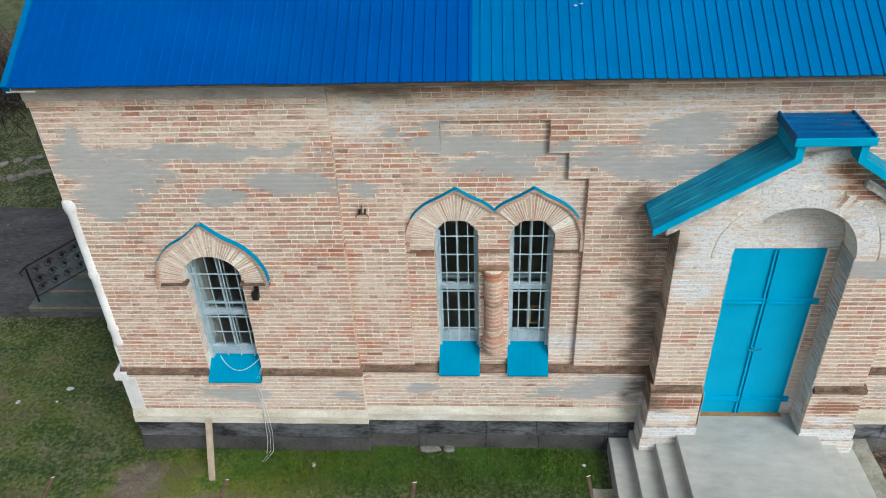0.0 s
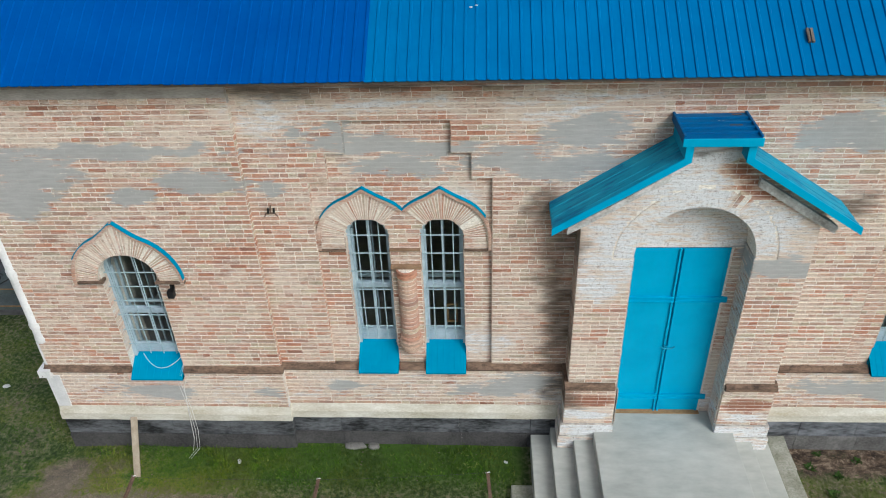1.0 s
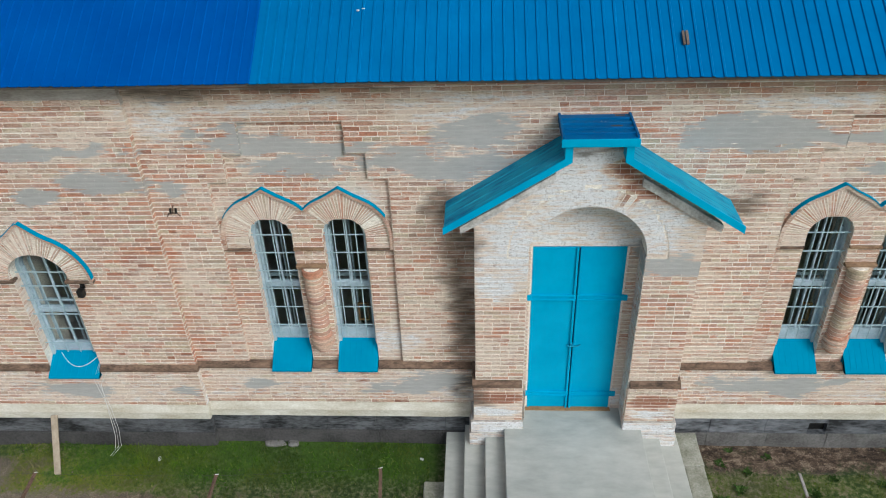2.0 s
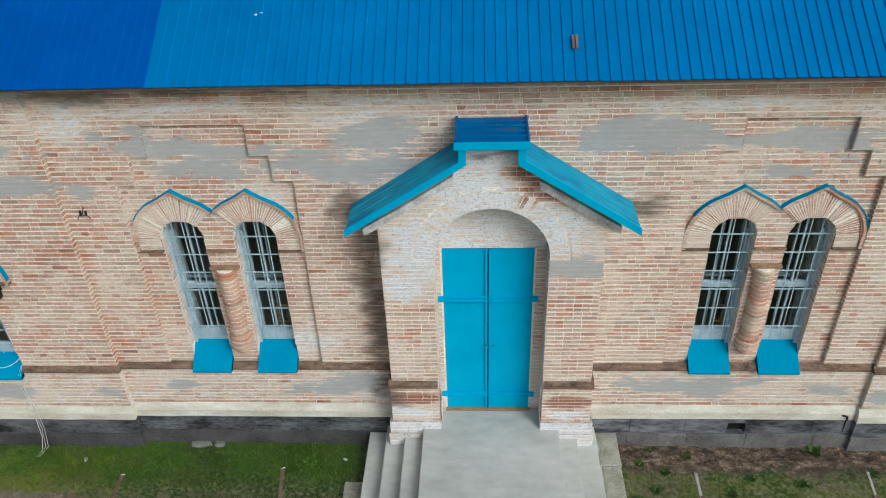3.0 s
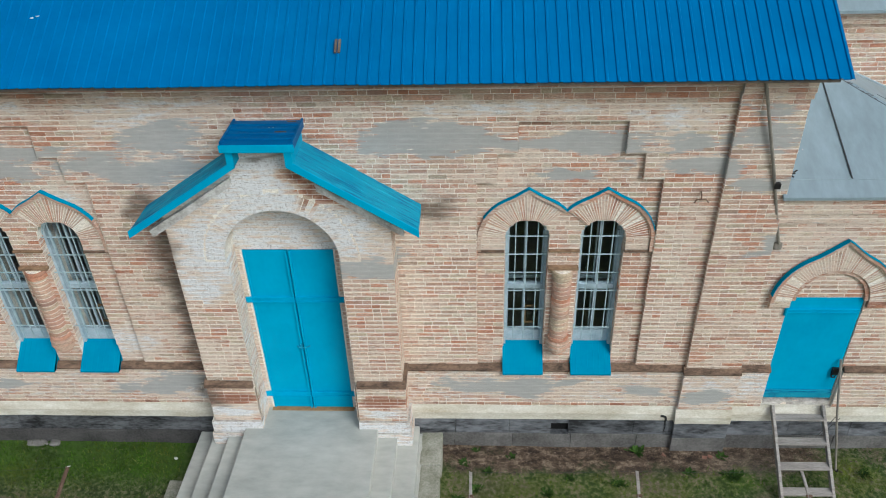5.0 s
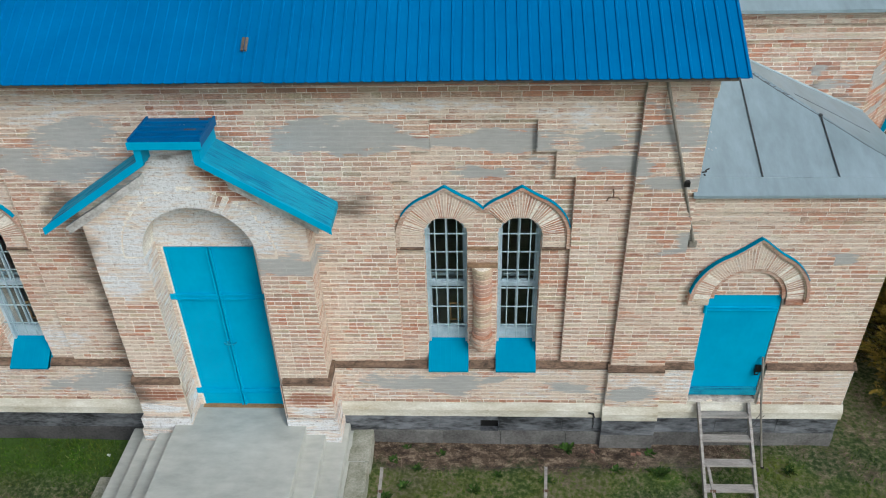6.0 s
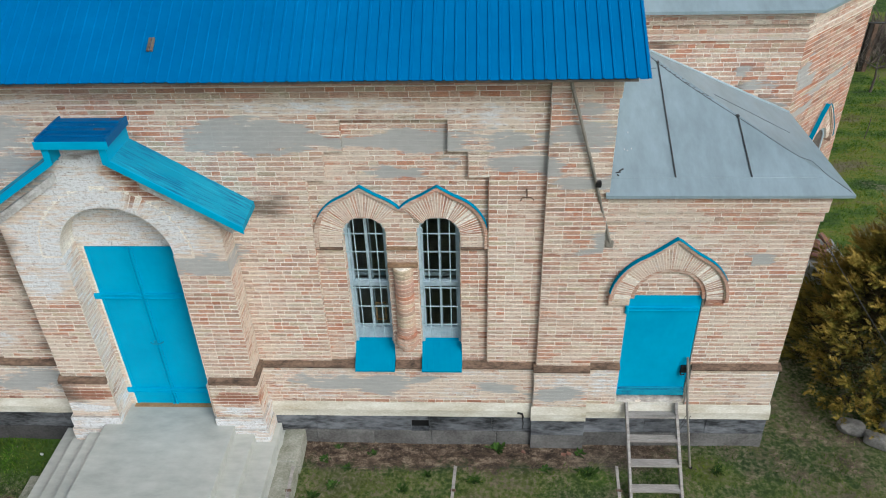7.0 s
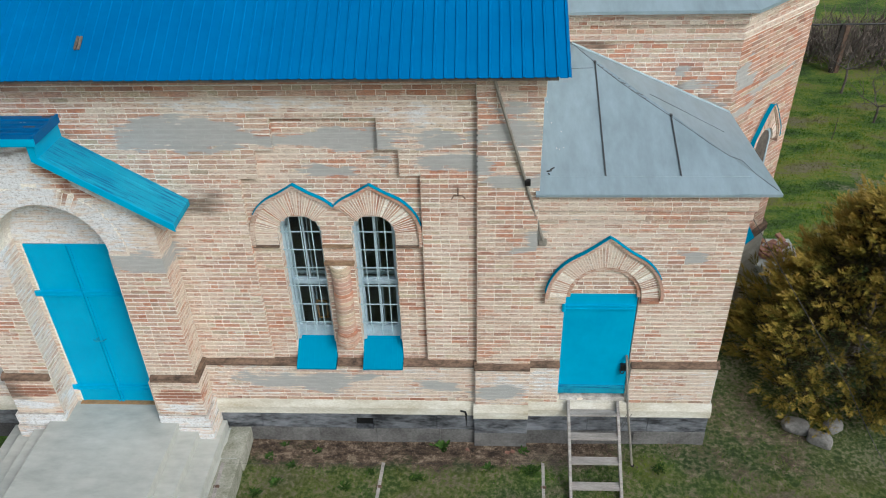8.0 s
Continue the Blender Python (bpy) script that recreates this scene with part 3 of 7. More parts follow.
def ground_z(x, y):
    lift = 0.10 * math.exp(-((min(0.0, y) / 1.3) ** 2)) * soft_step(-11, -9, x) * soft_step(11, 9.5, x) if y < 0.3 else 0.0
    if y >= 0.3 and -9.5 < x < 9.5:
        lift = 0.08
    rise = 1.1 * soft_step(19, 34, y) * soft_step(9, 16, x)
    return 0.02 + lift + rise + 0.05 * noise.noise((x * 0.35, y * 0.35, 0.0)) + 0.015 * noise.noise((x * 1.7, y * 1.7, 3.0))


def soil_at(x, y):
    s = 0.10 + 0.24 * soft_step(-9.5, -10.5, x) * soft_step(3.4, 2.0, y)
    s = max(s, 0.9 * soft_step(1.6, 2.4, x) * soft_step(9.6, 7.5, x) * soft_step(-1.0, -0.45, y) * (y < 0.5))
    s = max(s, 0.36 * soft_step(1.6, 2.4, x) * soft_step(12.5, 10, x) * soft_step(-4, -1.5, y) * soft_step(2.0, 0.8, y))
    s = max(s, 0.48 * soft_step(8.8, 9.6, x) * soft_step(13.0, 11.5, x) * soft_step(-3, -1.0, y) * soft_step(2.5, 1.0, y))
    s = max(s, 0.46 * soft_step(-0.8, -1.4, y) * (x < 2), 0.92 * soft_step(-0.95, -1.45, y) * soft_step(-5.5, -7.0, x) * soft_step(-11.5, -10.0, x))
    s = max(s, 0.80 * math.exp(-((x + 9.9) / 0.75) ** 2 - ((y + 0.9) / 0.8) ** 2))
    s = max(s, 0.85 * math.exp(-((x + 8.3) / 0.8) ** 2 - ((y + 1.5) / 0.35) ** 2))
    s = max(s, 0.62 * math.exp(-((x + 2.6) / 0.4) ** 2 - ((y + 1.5) / 0.5) ** 2))
    s = max(s, 0.55 * math.exp(-((x - 16.5) / 1.2) ** 2 - ((y - 9) / 1.6) ** 2))
    s = max(s, 0.85 * soft_step(16.6, 17.4, y) * soft_step(21.5, 20, y) * (x > 13))
    s = max(s, 0.75 * soft_step(18, 20, y) * soft_step(26, 22, y) * (x < 0))
    return s


def lush_at(x, y):
    v = 0.25
    v = max(v, 1.3 * soft_step(-9.0, -8.0, x) * soft_step(-1.9, -2.3, x) * soft_step(-1.5, -0.6, y) * (y < 0.5))
    v = max(v, 1.1 * math.exp(-((x - 7.3) / 0.5) ** 2 - ((y + 0.75) / 0.35) ** 2))
    v = max(v, 0.9 * math.exp(-((x - 9.0) / 0.5) ** 2 - ((y + 0.7) / 0.3) ** 2))
    v = max(v, 1.2 * soft_step(12, 14, x) * soft_step(3.5, 5, y))
    return v


def straw_at(x, y):
    return max(0.85 * math.exp(-((x + 9.0) / 2.2) ** 2 - ((y + 1.2) / 1.0) ** 2), 0.12 * soft_step(8.6, 9.6, x) * soft_step(2.0, 1.0, y), 0.3 * soft_step(1.6, 2.4, x) * soft_step(-0.5, -0.9, y), 0.7 * math.exp(-((x - 7.3) / 0.5) ** 2 - ((y + 0.75) / 0.35) ** 2), 0.6 * math.exp(-((x - 9.0) / 0.5) ** 2 - ((y + 0.65) / 0.3) ** 2), 0.85 * soft_step(11.5, 13.5, x) * soft_step(2.5, 4, y), 0.30 * soft_step(-9.0, -10.5, x) * soft_step(3.4, 2.5, y), 0.25 * soft_step(-5.6, -6.6, x) * soft_step(-1.2, -0.6, y) * (y < 0.5), 0.4 * soft_step(-1.3, -2.0, y))


def axis_steps(a, b, fine, reach, grow=1.35):
    v = [a + fine * k for k in range(int((b - a) / fine) + 1)]
    step, lo, hi = fine, a, v[-1]
    while hi < reach:
        step *= grow
        lo, hi = lo - step, hi + step
        v.append(hi), v.insert(0, lo)
    return v


gx, gy = axis_steps(-16, 16, 0.2, 1500), axis_steps(-3.4, 6, 0.2, 1500)
gv = [(x, y, ground_z(x, y) if abs(x) < 60 and abs(y) < 60 else 0.02 + (1.1 if x > 16 and y > 34 else 0.0)) for y in gy for x in gx]
nx = len(gx)
gf = [(r * nx + c, r * nx + c + 1, (r + 1) * nx + c + 1, (r + 1) * nx + c) for r in range(len(gy) - 1) for c in range(nx - 1)]
ground = raw("ground", gv, gf, GROUND, None, "", None, {"soil": [soil_at(v[0], v[1]) for v in gv], "lush": [lush_at(v[0], v[1]) for v in gv], "straw": [straw_at(v[0], v[1]) for v in gv]})
tagged(ground, "patchy spring lawn with bare brown soil by the wall", "ground", kind="structure")
ground.data.polygons.foreach_set("use_smooth", [True] * len(ground.data.polygons))

bm = fresh()
outline = [(-40, 3.42), (-13.9, 3.42), (-11.0, 3.42), (-10.4, 7.75), (-14, 7.7), (-18, 7.95), (-40, 8.6)]
lo = [bm.verts.new((x, y, 0.0)) for x, y in outline]
hi = [bm.verts.new((x, y, 0.125)) for x, y in outline]
bm.faces.new(hi)
for k in range(len(outline)):
    bm.faces.new((lo[k], lo[(k + 1) % 7], hi[(k + 1) % 7], hi[k]))
tagged(link("asphalt_forecourt", bm, ASPHALT), "cracked dark grey asphalt beside the west steps", "pavement", kind="structure")

# ---- the church: south wall ----
EAVE_Z, ROOF_Y, PITCH = 6.905, -0.5, 0.62
RIDGE_Y = 5.4
WALL_TOP = 6.84
NICHE_Y = 0.012
NICHE = ((1.27, 5.32), (0.99, 5.71), (0.72, 6.18))
WEST_WIN = (-8.12, 0.43, 1.80, 3.75, True)
BAYS = ((-6.1, -1.52, -3.96), (1.60, 6.1, 4.04))
PAIR = 0.54


def pair_openings(c):
    return [(c - PAIR, 0.322, 1.92, 4.33, True), (c + PAIR, 0.322, 1.92, 4.33, True)]


bm = fresh()
walling(bm, -9.94, -6.1, 0.1, WALL_TOP, -0.14, 0.62, [WEST_WIN])
for x0, x1, c in BAYS:
    walling(bm, x0, x1, 0.1, WALL_TOP, NICHE_Y + 0.014, 0.62, pair_openings(c))
    for sgn in (-1, 1):
        edge = x0 if sgn < 0 else x1
        a, b = sorted((edge, c + sgn * 1.27))
        box(bm, a, b, -0.042, NICHE_Y + 0.016, 0.1, WALL_TOP)
        for (h0, z0), h1 in zip(NICHE[:2], (0.99, 0.72)):
            a, b = sorted((c + sgn * h0, c + sgn * h1))
            box(bm, a, b, -0.042, NICHE_Y + 0.016, z0, WALL_TOP)
    box(bm, c - 0.72, c + 0.72, -0.042, NICHE_Y + 0.016, 6.18, WALL_TOP)
    box(bm, c - 1.27, c + 1.27, -0.042, NICHE_Y + 0.016, 0.1, 1.90)
walling(bm, -1.52, 1.60, 0.1, WALL_TOP, -0.042, 0.62, [(0.0, 0.675, 0.95, 4.2, False)])
walling(bm, 6.1, 6.94, 0.1, WALL_TOP, -0.118, 0.62, [])
wall_south = tagged(link("wall_south", bm, MORTAR), "weathered pale brick church wall with grey cement patches", "wall", kind="structure")

bm = fresh()
walling(bm, 6.94, 9.90, 0.1, 5.02, -0.038, 0.5, [(7.985, 0.555, 1.13, 3.31, False)])
box(bm, 9.42, 9.90, 0.5, 2.6, 0.1, 5.02)
wall_annex = tagged(link("wall_annex", bm, MORTAR), "weathered brick wall of the low side annex", "wall", kind="structure")

SOUTH, ANNEX, PORCH = Facing(), Facing(), Facing()
PIECES = {"south": [], "annex": [], "apse": [], "porch": []}


def picker(key, most, x0, x1, z0, z1):
    """Whole bricks inside a stretch of the face become pieces of their own."""

    def keep(a, b, za, zb, place):
        p, q = place(a, za, 0.0), place(b, zb, 0.0)
        if x0 < p[0] and q[0] < x1 and z0 < za and zb < z1 and b - a > 0.10 and len(PIECES[key]) < most and ellipses(p[0], za, CEMENT) < 0.05 and (key != "porch" or ellipses(p[0], za, WASH, 0.6) + ellipses(p[0], za, BARE, 0.3) < 0.05):
            PIECES[key].append((p, q))
            return True
        return False

    return keep


SOUTH.lay(facing_y(-0.155), -9.96, -6.1, 1.90, 6.50, spans(-9.96, -6.1, [WEST_WIN]))
SOUTH.lay(lambda u, z, out: (-6.088 + out, u, z), -0.155, -0.055, 1.90, 6.50, headers=1.0)
for x0, x1, c in BAYS:
    wins = pair_openings(c)
    steps = [(c, 1.27, 0.0, 5.32, False), (c, 0.99, 5.3, 5.71, False), (c, 0.72, 5.7, 6.18, False)]
    SOUTH.lay(facing_y(-0.055), x0, x1, 1.90, 6.50, spans(x0, x1, steps), keep=picker("south", 300, 1.7, 6.1, 2.0, 4.6))
    SOUTH.lay(facing_y(NICHE_Y), c - 1.27, c + 1.27, 1.90, 5.32, spans(c - 1.27, c + 1.27, wins))
    SOUTH.lay(facing_y(NICHE_Y), c - 0.99, c + 0.99, 5.32, 5.71)
    SOUTH.lay(facing_y(NICHE_Y), c - 0.72, c + 0.72, 5.71, 6.18)
    for sgn in (-1, 1):
        for h, z0, z1 in ((1.27, 1.9, 5.32), (0.99, 5.32, 5.71), (0.72, 5.71, 6.18)):
            SOUTH.lay(lambda u, z, out, x=c + sgn * h, s=sgn: (x - s * (out + 0.010), u, z), -0.055, NICHE_Y, z0, z1, headers=1.0)
    for cx, h, zb, zs, _ in wins:
        for sgn in (-1, 1):
            SOUTH.lay(lambda u, z, out, x=cx + sgn * h, s=sgn: (x - s * (out + 0.012), u, z), NICHE_Y, 0.20, zb + 0.33, zs, headers=0.5, lime=0.25)
SOUTH.lay(facing_y(-0.055), -1.52, 1.60, 4.6, 6.50)
SOUTH.lay(facing_y(-0.13), 6.1, 6.95, 1.90, 6.50)
SOUTH.lay(lambda u, z, out: (6.088 - out, u, z), -0.13, -0.055, 1.90, 6.50, headers=1.0)
SOUTH.lay(lambda u, z, out: (6.95 + out, u, z), -0.13, 0.6, 5.1, 6.50)
for sgn in (-1, 1):
    SOUTH.lay(lambda u, z, out, x=WEST_WIN[0] + sgn * 0.43, s=sgn: (x - s * (out + 0.012), u, z), -0.155, 0.10, 2.22, 3.7, headers=0.5, lime=0.3)
ANNEX.lay(facing_y(-0.05), 6.952, 9.92, 1.90, 4.62, spans(6.952, 9.92, [(7.985, 0.555, 1.0, 3.31, False)]), lime=0.08, keep=picker("annex", 300, 6.9, 9.95, 2.0, 4.6))
ANNEX.lay(lambda u, z, out: (9.92 + out, u, z), -0.05, 2.6, 1.90, 4.62)
# stepped eaves courses
for x0, x1, y in ((-9.98, -6.08, -0.155), (-6.08, 6.08, -0.055), (6.08, 6.97, -0.13)):
    SOUTH.lay(facing_y(y - 0.03), x0, x1, 6.505, 6.60, lime=-0.25 if -9 < x0 < 6 else 0.15)
    if x0 > -9:
        SOUTH.lay(facing_y(y - 0.065), x0, x1, 6.605, 6.84, lime=-0.5 if x0 < 6 else 0.1)
    bm = fresh()
    box(bm, x0, x1, y - 0.02, 0.1, 6.503, 6.603)
    box(bm, x0, x1, y - 0.055, 0.1, 6.603, 6.845)
    box(bm, x0, x1, y - 0.13, 0.1, 6.845, 6.885)
    part("eaves_course", bm, STUCCO, wall_south, "dirty stepped eaves course")
ANNEX.lay(facing_y(-0.075), 6.955, 9.945, 4.62, 4.775, lime=0.1)
ANNEX.lay(facing_y(-0.10), 6.955, 9.97, 4.78, 5.01, lime=0.1)
ANNEX.lay(lambda u, z, out: (9.97 + out, u, z), -0.10, 2.6, 4.78, 5.01)
bm = fresh()
box(bm, 6.955, 9.935, -0.066, 0.1, 4.622, 4.778)
box(bm, 6.955, 9.96, -0.09, 2.6, 4.778, 5.03)
part("eaves_course", bm, LEDGE, wall_annex, "stepped brick eaves course")

# ledge, pale plinth brickwork, cream band and dark footing, one run per stretch of wall
RUNS = ((-9.97, -6.1, -0.155, wall_south, SOUTH), (-6.1, -1.50, -0.055, wall_south, SOUTH), (1.58, 6.1, -0.055, wall_south, SOUTH),
        (6.1, 6.95, -0.13, wall_south, SOUTH), (6.95, 7.43, -0.05, wall_annex, ANNEX), (8.57, 9.92, -0.05, wall_annex, ANNEX))


def swept_x(bm, profile, x0, x1):
    a = [bm.verts.new((x0, y, z)) for y, z in profile]
    b = [bm.verts.new((x1, y, z)) for y, z in profile]
    n = len(profile)
    for k in range(n):
        bm.faces.new((a[k], a[(k + 1) % n], b[(k + 1) % n], b[k]))
    bm.faces.new(a)
    bm.faces.new(b)


def wavy(bm, amount, scale):
    for v in bm.verts:
        v.co += noise.noise_vector(v.co * scale) * amount


def subdivided_run(profile, x0, x1, step=0.35, amount=0.006):
    sub = fresh()
    n = max(1, round((x1 - x0) / step))
    rings = []
    for k in range(n + 1):
        x = x0 + (x1 - x0) * k / n
        rings.append([sub.verts.new((x, y, z)) for y, z in profile])
    m = len(profile)
    for k in range(n):
        for j in range(m):
            sub.faces.new((rings[k][j], rings[k][(j + 1) % m], rings[k + 1][(j + 1) % m], rings[k + 1][j]))
    sub.faces.new(rings[0])
    sub.faces.new(rings[-1])
    for ring in rings[1:-1]:
        for v in ring:
            if v.co.y < 0.05:
                v.co += noise.noise_vector(v.co * 3.0) * amount
    return sub


SILLS = [(-8.12, 0.435)] + [(c + s * PAIR, 0.328) for _, _, c in BAYS for s in (-1, 1)]
for x0, x1, y, wall, store in RUNS:
    over0 = 0.05 if x0 in (-9.97, 6.1) else 0.0
    over1 = 0.05 if x1 in (-6.1, 9.92) else 0.0
    cuts = [x0 - over0]
    for gx0, gh in SILLS:
        if x0 < gx0 < x1:
            cuts += [gx0 - gh, gx0 + gh]
    cuts.append(x1 + over1)
    for c0, c1 in zip(cuts[::2], cuts[1::2]):
        part("ledge", subdivided_run([(y + 0.02, 1.95), (y - 0.065, 1.895), (y - 0.085, 1.87), (y - 0.08, 1.845), (y - 0.045, 1.835), (y + 0.02, 1.835)], c0, c1), LEDGE, wall, "brown weathered sloping ledge")
    store.lay(facing_y(y - 0.05), x0 - over0 / 2, x1 + over1 / 2, 1.13, 1.835, lime=0.24)
    store.lay(facing_y(y - 0.05), x0 - over0 / 2, x1 + over1 / 2, 1.055, 1.13, lime=-0.25)
    bm = fresh()
    box(bm, x0 - over0 / 2, x1 + over1 / 2, y - 0.04, y + 0.1, 1.0, 1.837)
    part("plinth_backing", bm, MORTAR, wall)
    if over0:
        store.lay(lambda u, z, out, xx=x0 - over0 / 2: (xx - out - 0.010, u, z), y - 0.05, y + 0.12, 1.055, 1.835, headers=1.0, lime=0.36)
    if over1:
        store.lay(lambda u, z, out, xx=x1 + over1 / 2: (xx + out + 0.010, u, z), y - 0.05, y + 0.12, 1.055, 1.835, headers=1.0, lime=0.5)
for x0, x1, y, wall in ((-9.97, -6.1, -0.155, wall_south), (-6.1, -1.50, -0.055, wall_south), (1.58, 6.1, -0.055, wall_south), (6.1, 6.95, -0.13, wall_south), (6.95, 9.92, -0.05, wall_annex)):
    over0 = 0.06 if x0 in (-9.97, 6.1) else 0.0
    over1 = 0.06 if x1 in (-6.1, 9.92) else 0.0
    part("cream_band", subdivided_run([(y + 0.02, 1.055), (y - 0.055, 1.052), (y - 0.085, 0.985), (y - 0.11, 0.93), (y - 0.115, 0.79), (y + 0.02, 0.79)], x0 - over0, x1 + over1, 0.3, 0.008), CREAM, wall, "cream limewashed plinth band")
    for z0, z1, dy, mat, name, lab in ((0.42, 0.787, 0.085, GREYTAR if x0 > 1 else TAR, "plinth_block", "black tarred plinth block"), (-0.25, 0.417, 0.105, FOOTING if x0 > 1 else FOOTDARK, "footing_block", "grey stone footing block")):
        at = x0 - over0 * 0.8
        end = x1 + over1 * 0.8
        while at < end - 0.05:
            n = rng.uniform(0.75, 1.25)
            if end - at - n < 0.5:
                n = end - at
            hole = name == "plinth_block" and at < 4.1 < at + n
            bm = fresh()
            d = rng.uniform(-0.006, 0.006)
            if hole:
                box(bm, at + 0.003, 4.02, y - dy + d, y + 0.3, z0, z1 - 0.003)
                box(bm, 4.32, at + n - 0.003 if at + n > 4.34 else 4.34, y - dy + d, y + 0.3, z0, z1 - 0.003)
                box(bm, 4.02, 4.32, y - dy + d, y + 0.3, z1 - 0.12, z1 - 0.003)
                box(bm, 4.02, 4.32, y - dy + d - 0.02, y + 0.3, z0, z0 + 0.02)
                n = max(n, 4.34 - at)
            else:
                bevel_box(bm, at + 0.003, at + n - 0.003, y - dy + d, y + 0.3, z0, z1 - 0.003, 0.008)
            part(name, bm, mat, wall, lab)
            at += n
bm = fresh()
tube(bm, [(5.82, -0.175, 0.90), (5.90, -0.178, 0.88), (5.92, -0.172, 0.80)], 0.018, 6)
tube(bm, [(5.91, -0.150, 0.78), (5.93, -0.150, 0.62), (5.92, -0.148, 0.50)], 0.012, 6, 0.004)
part("tar_drip", bm, IRON, wall_south, "black tar drip over the cream band")
# black sheet added for the shade inside the shallow vent hole
bm = fresh()
box(bm, 3.98, 4.36, -0.058, -0.046, 0.425, 0.78)
part("vent_shade_sheet", bm, IRON, wall_south)

# white corner column of the west front, with rings and base
bm = fresh()
turned(bm, [(0.08, 2.42), (0.092, 2.43), (0.098, 2.50), (0.088, 2.56), (0.088, 2.70), (0.10, 2.74), (0.10, 2.80), (0.085, 2.84), (0.085, 3.72), (0.098, 3.76), (0.098, 3.84), (0.085, 3.88), (0.085, 4.86), (0.10, 4.90), (0.11, 4.98), (0.105, 5.06), (0.08, 5.10)], -9.905, -0.105, 24)
tagged(link("corner_column", bm, WHITE, None, "", True), "white limewashed corner column with ring mouldings", "column", kind="structure")
bm = fresh()
box(bm, -10.0, -9.955, -0.15, 0.6, 1.9, 2.42)
box(bm, -10.0, -9.955, -0.10, 0.6, 2.42, 6.84)
box(bm, -10.03, -9.80, -0.217, 0.6, 1.056, 1.752)
box(bm, -10.10, -9.90, -0.275, 0.5, 1.758, 1.90)
tagged(link("wall_west_quoin", bm, WHITE), "white limewashed quoin of the west front", "wall", kind="structure")

# remaining unseen walls, floor and ceiling, closing the nave so its inside stays dark
bm = fresh()
walling(bm, -10.0, 6.94, 0.0, WALL_TOP, 10.3, 10.9, [])
tagged(link("wall_north", bm, MORTAR), "plain pale masonry north wall", "wall", kind="structure")
bm = fresh()
box(bm, -10.0, -9.5, 0.62, 10.3, 0.0, WALL_TOP)
tagged(link("wall_west", bm, WHITE), "white limewashed west front", "wall", kind="structure")
bm = fresh()
box(bm, 6.44, 6.94, 0.62, 10.3, 0.0, WALL_TOP)
tagged(link("wall_east", bm, MORTAR), "plain pale masonry east wall", "wall", kind="structure")
for xg, nm in ((-9.75, "gable_west"), (6.69, "gable_east")):
    bm = fresh()
    pts = [(-0.1, WALL_TOP), (RIDGE_Y, WALL_TOP + PITCH * 5.5), (10.9, WALL_TOP)]
    a = [bm.verts.new((xg - 0.2, y, z)) for y, z in pts]
    b = [bm.verts.new((xg + 0.2, y, z)) for y, z in pts]
    for k in range(3):
        bm.faces.new((a[k], a[(k + 1) % 3], b[(k + 1) % 3], b[k]))
    bm.faces.new(a), bm.faces.new(b)
    tagged(link(nm, bm, MORTAR), "plain masonry gable under the blue roof", "wall", kind="structure")
bm = fresh()
box(bm, -9.5, 6.44, 0.62, 10.3, 0.85, 0.93)
tagged(link("floor", bm, DARK), "dim church floor", "floor", kind="structure")
bm = fresh()
box(bm, -9.5, 6.44, 0.62, 10.3, 6.5, 6.6)
tagged(link("ceiling", bm, DARK), "dim church ceiling", "ceiling", kind="structure")
bm = fresh()
box(bm, 6.96, 9.4, 0.52, 0.6, 0.1, 5.0)
tagged(link("wall_annex_inner", bm, DARK), "dim inner wall of the annex", "wall", kind="structure")

# ---- blue sheet roof ----
def roof_point(x, s, up):
    """A point s metres up the slope from the eave, up metres above the sheet."""
    k = 1 / math.hypot(1, PITCH)
    return (x, ROOF_Y + s * k - up * PITCH * k, EAVE_Z + s * PITCH * k + up * k)


RUN = (RIDGE_Y - ROOF_Y) * math.hypot(1, PITCH)
PERIOD = 0.1365


def ribbed_sheet(x0, n, jog):
    bm = fresh()
    prof = []
    for k in range(n):
        a = x0 + k * PERIOD
        prof += [(a, 0.0), (a + 0.088, 0.0), (a + 0.097, 0.016), (a + 0.122, 0.016), (a + 0.131, 0.0)]
    prof.append((x0 + n * PERIOD, 0.0))
    rows = []
    for s in (jog, RUN):
        rows.append([bm.verts.new(roof_point(x, s, u)) for x, u in prof])
        rows.append([bm.verts.new(roof_point(x, s, u - 0.006)) for x, u in prof])
    for k in range(len(prof) - 1):
        bm.faces.new((rows[0][k], rows[0][k + 1], rows[2][k + 1], rows[2][k]))
        bm.faces.new((rows[1][k], rows[3][k], rows[3][k + 1], rows[1][k + 1]))
        bm.faces.new((rows[0][k], rows[1][k], rows[1][k + 1], rows[0][k + 1]))
    return bm


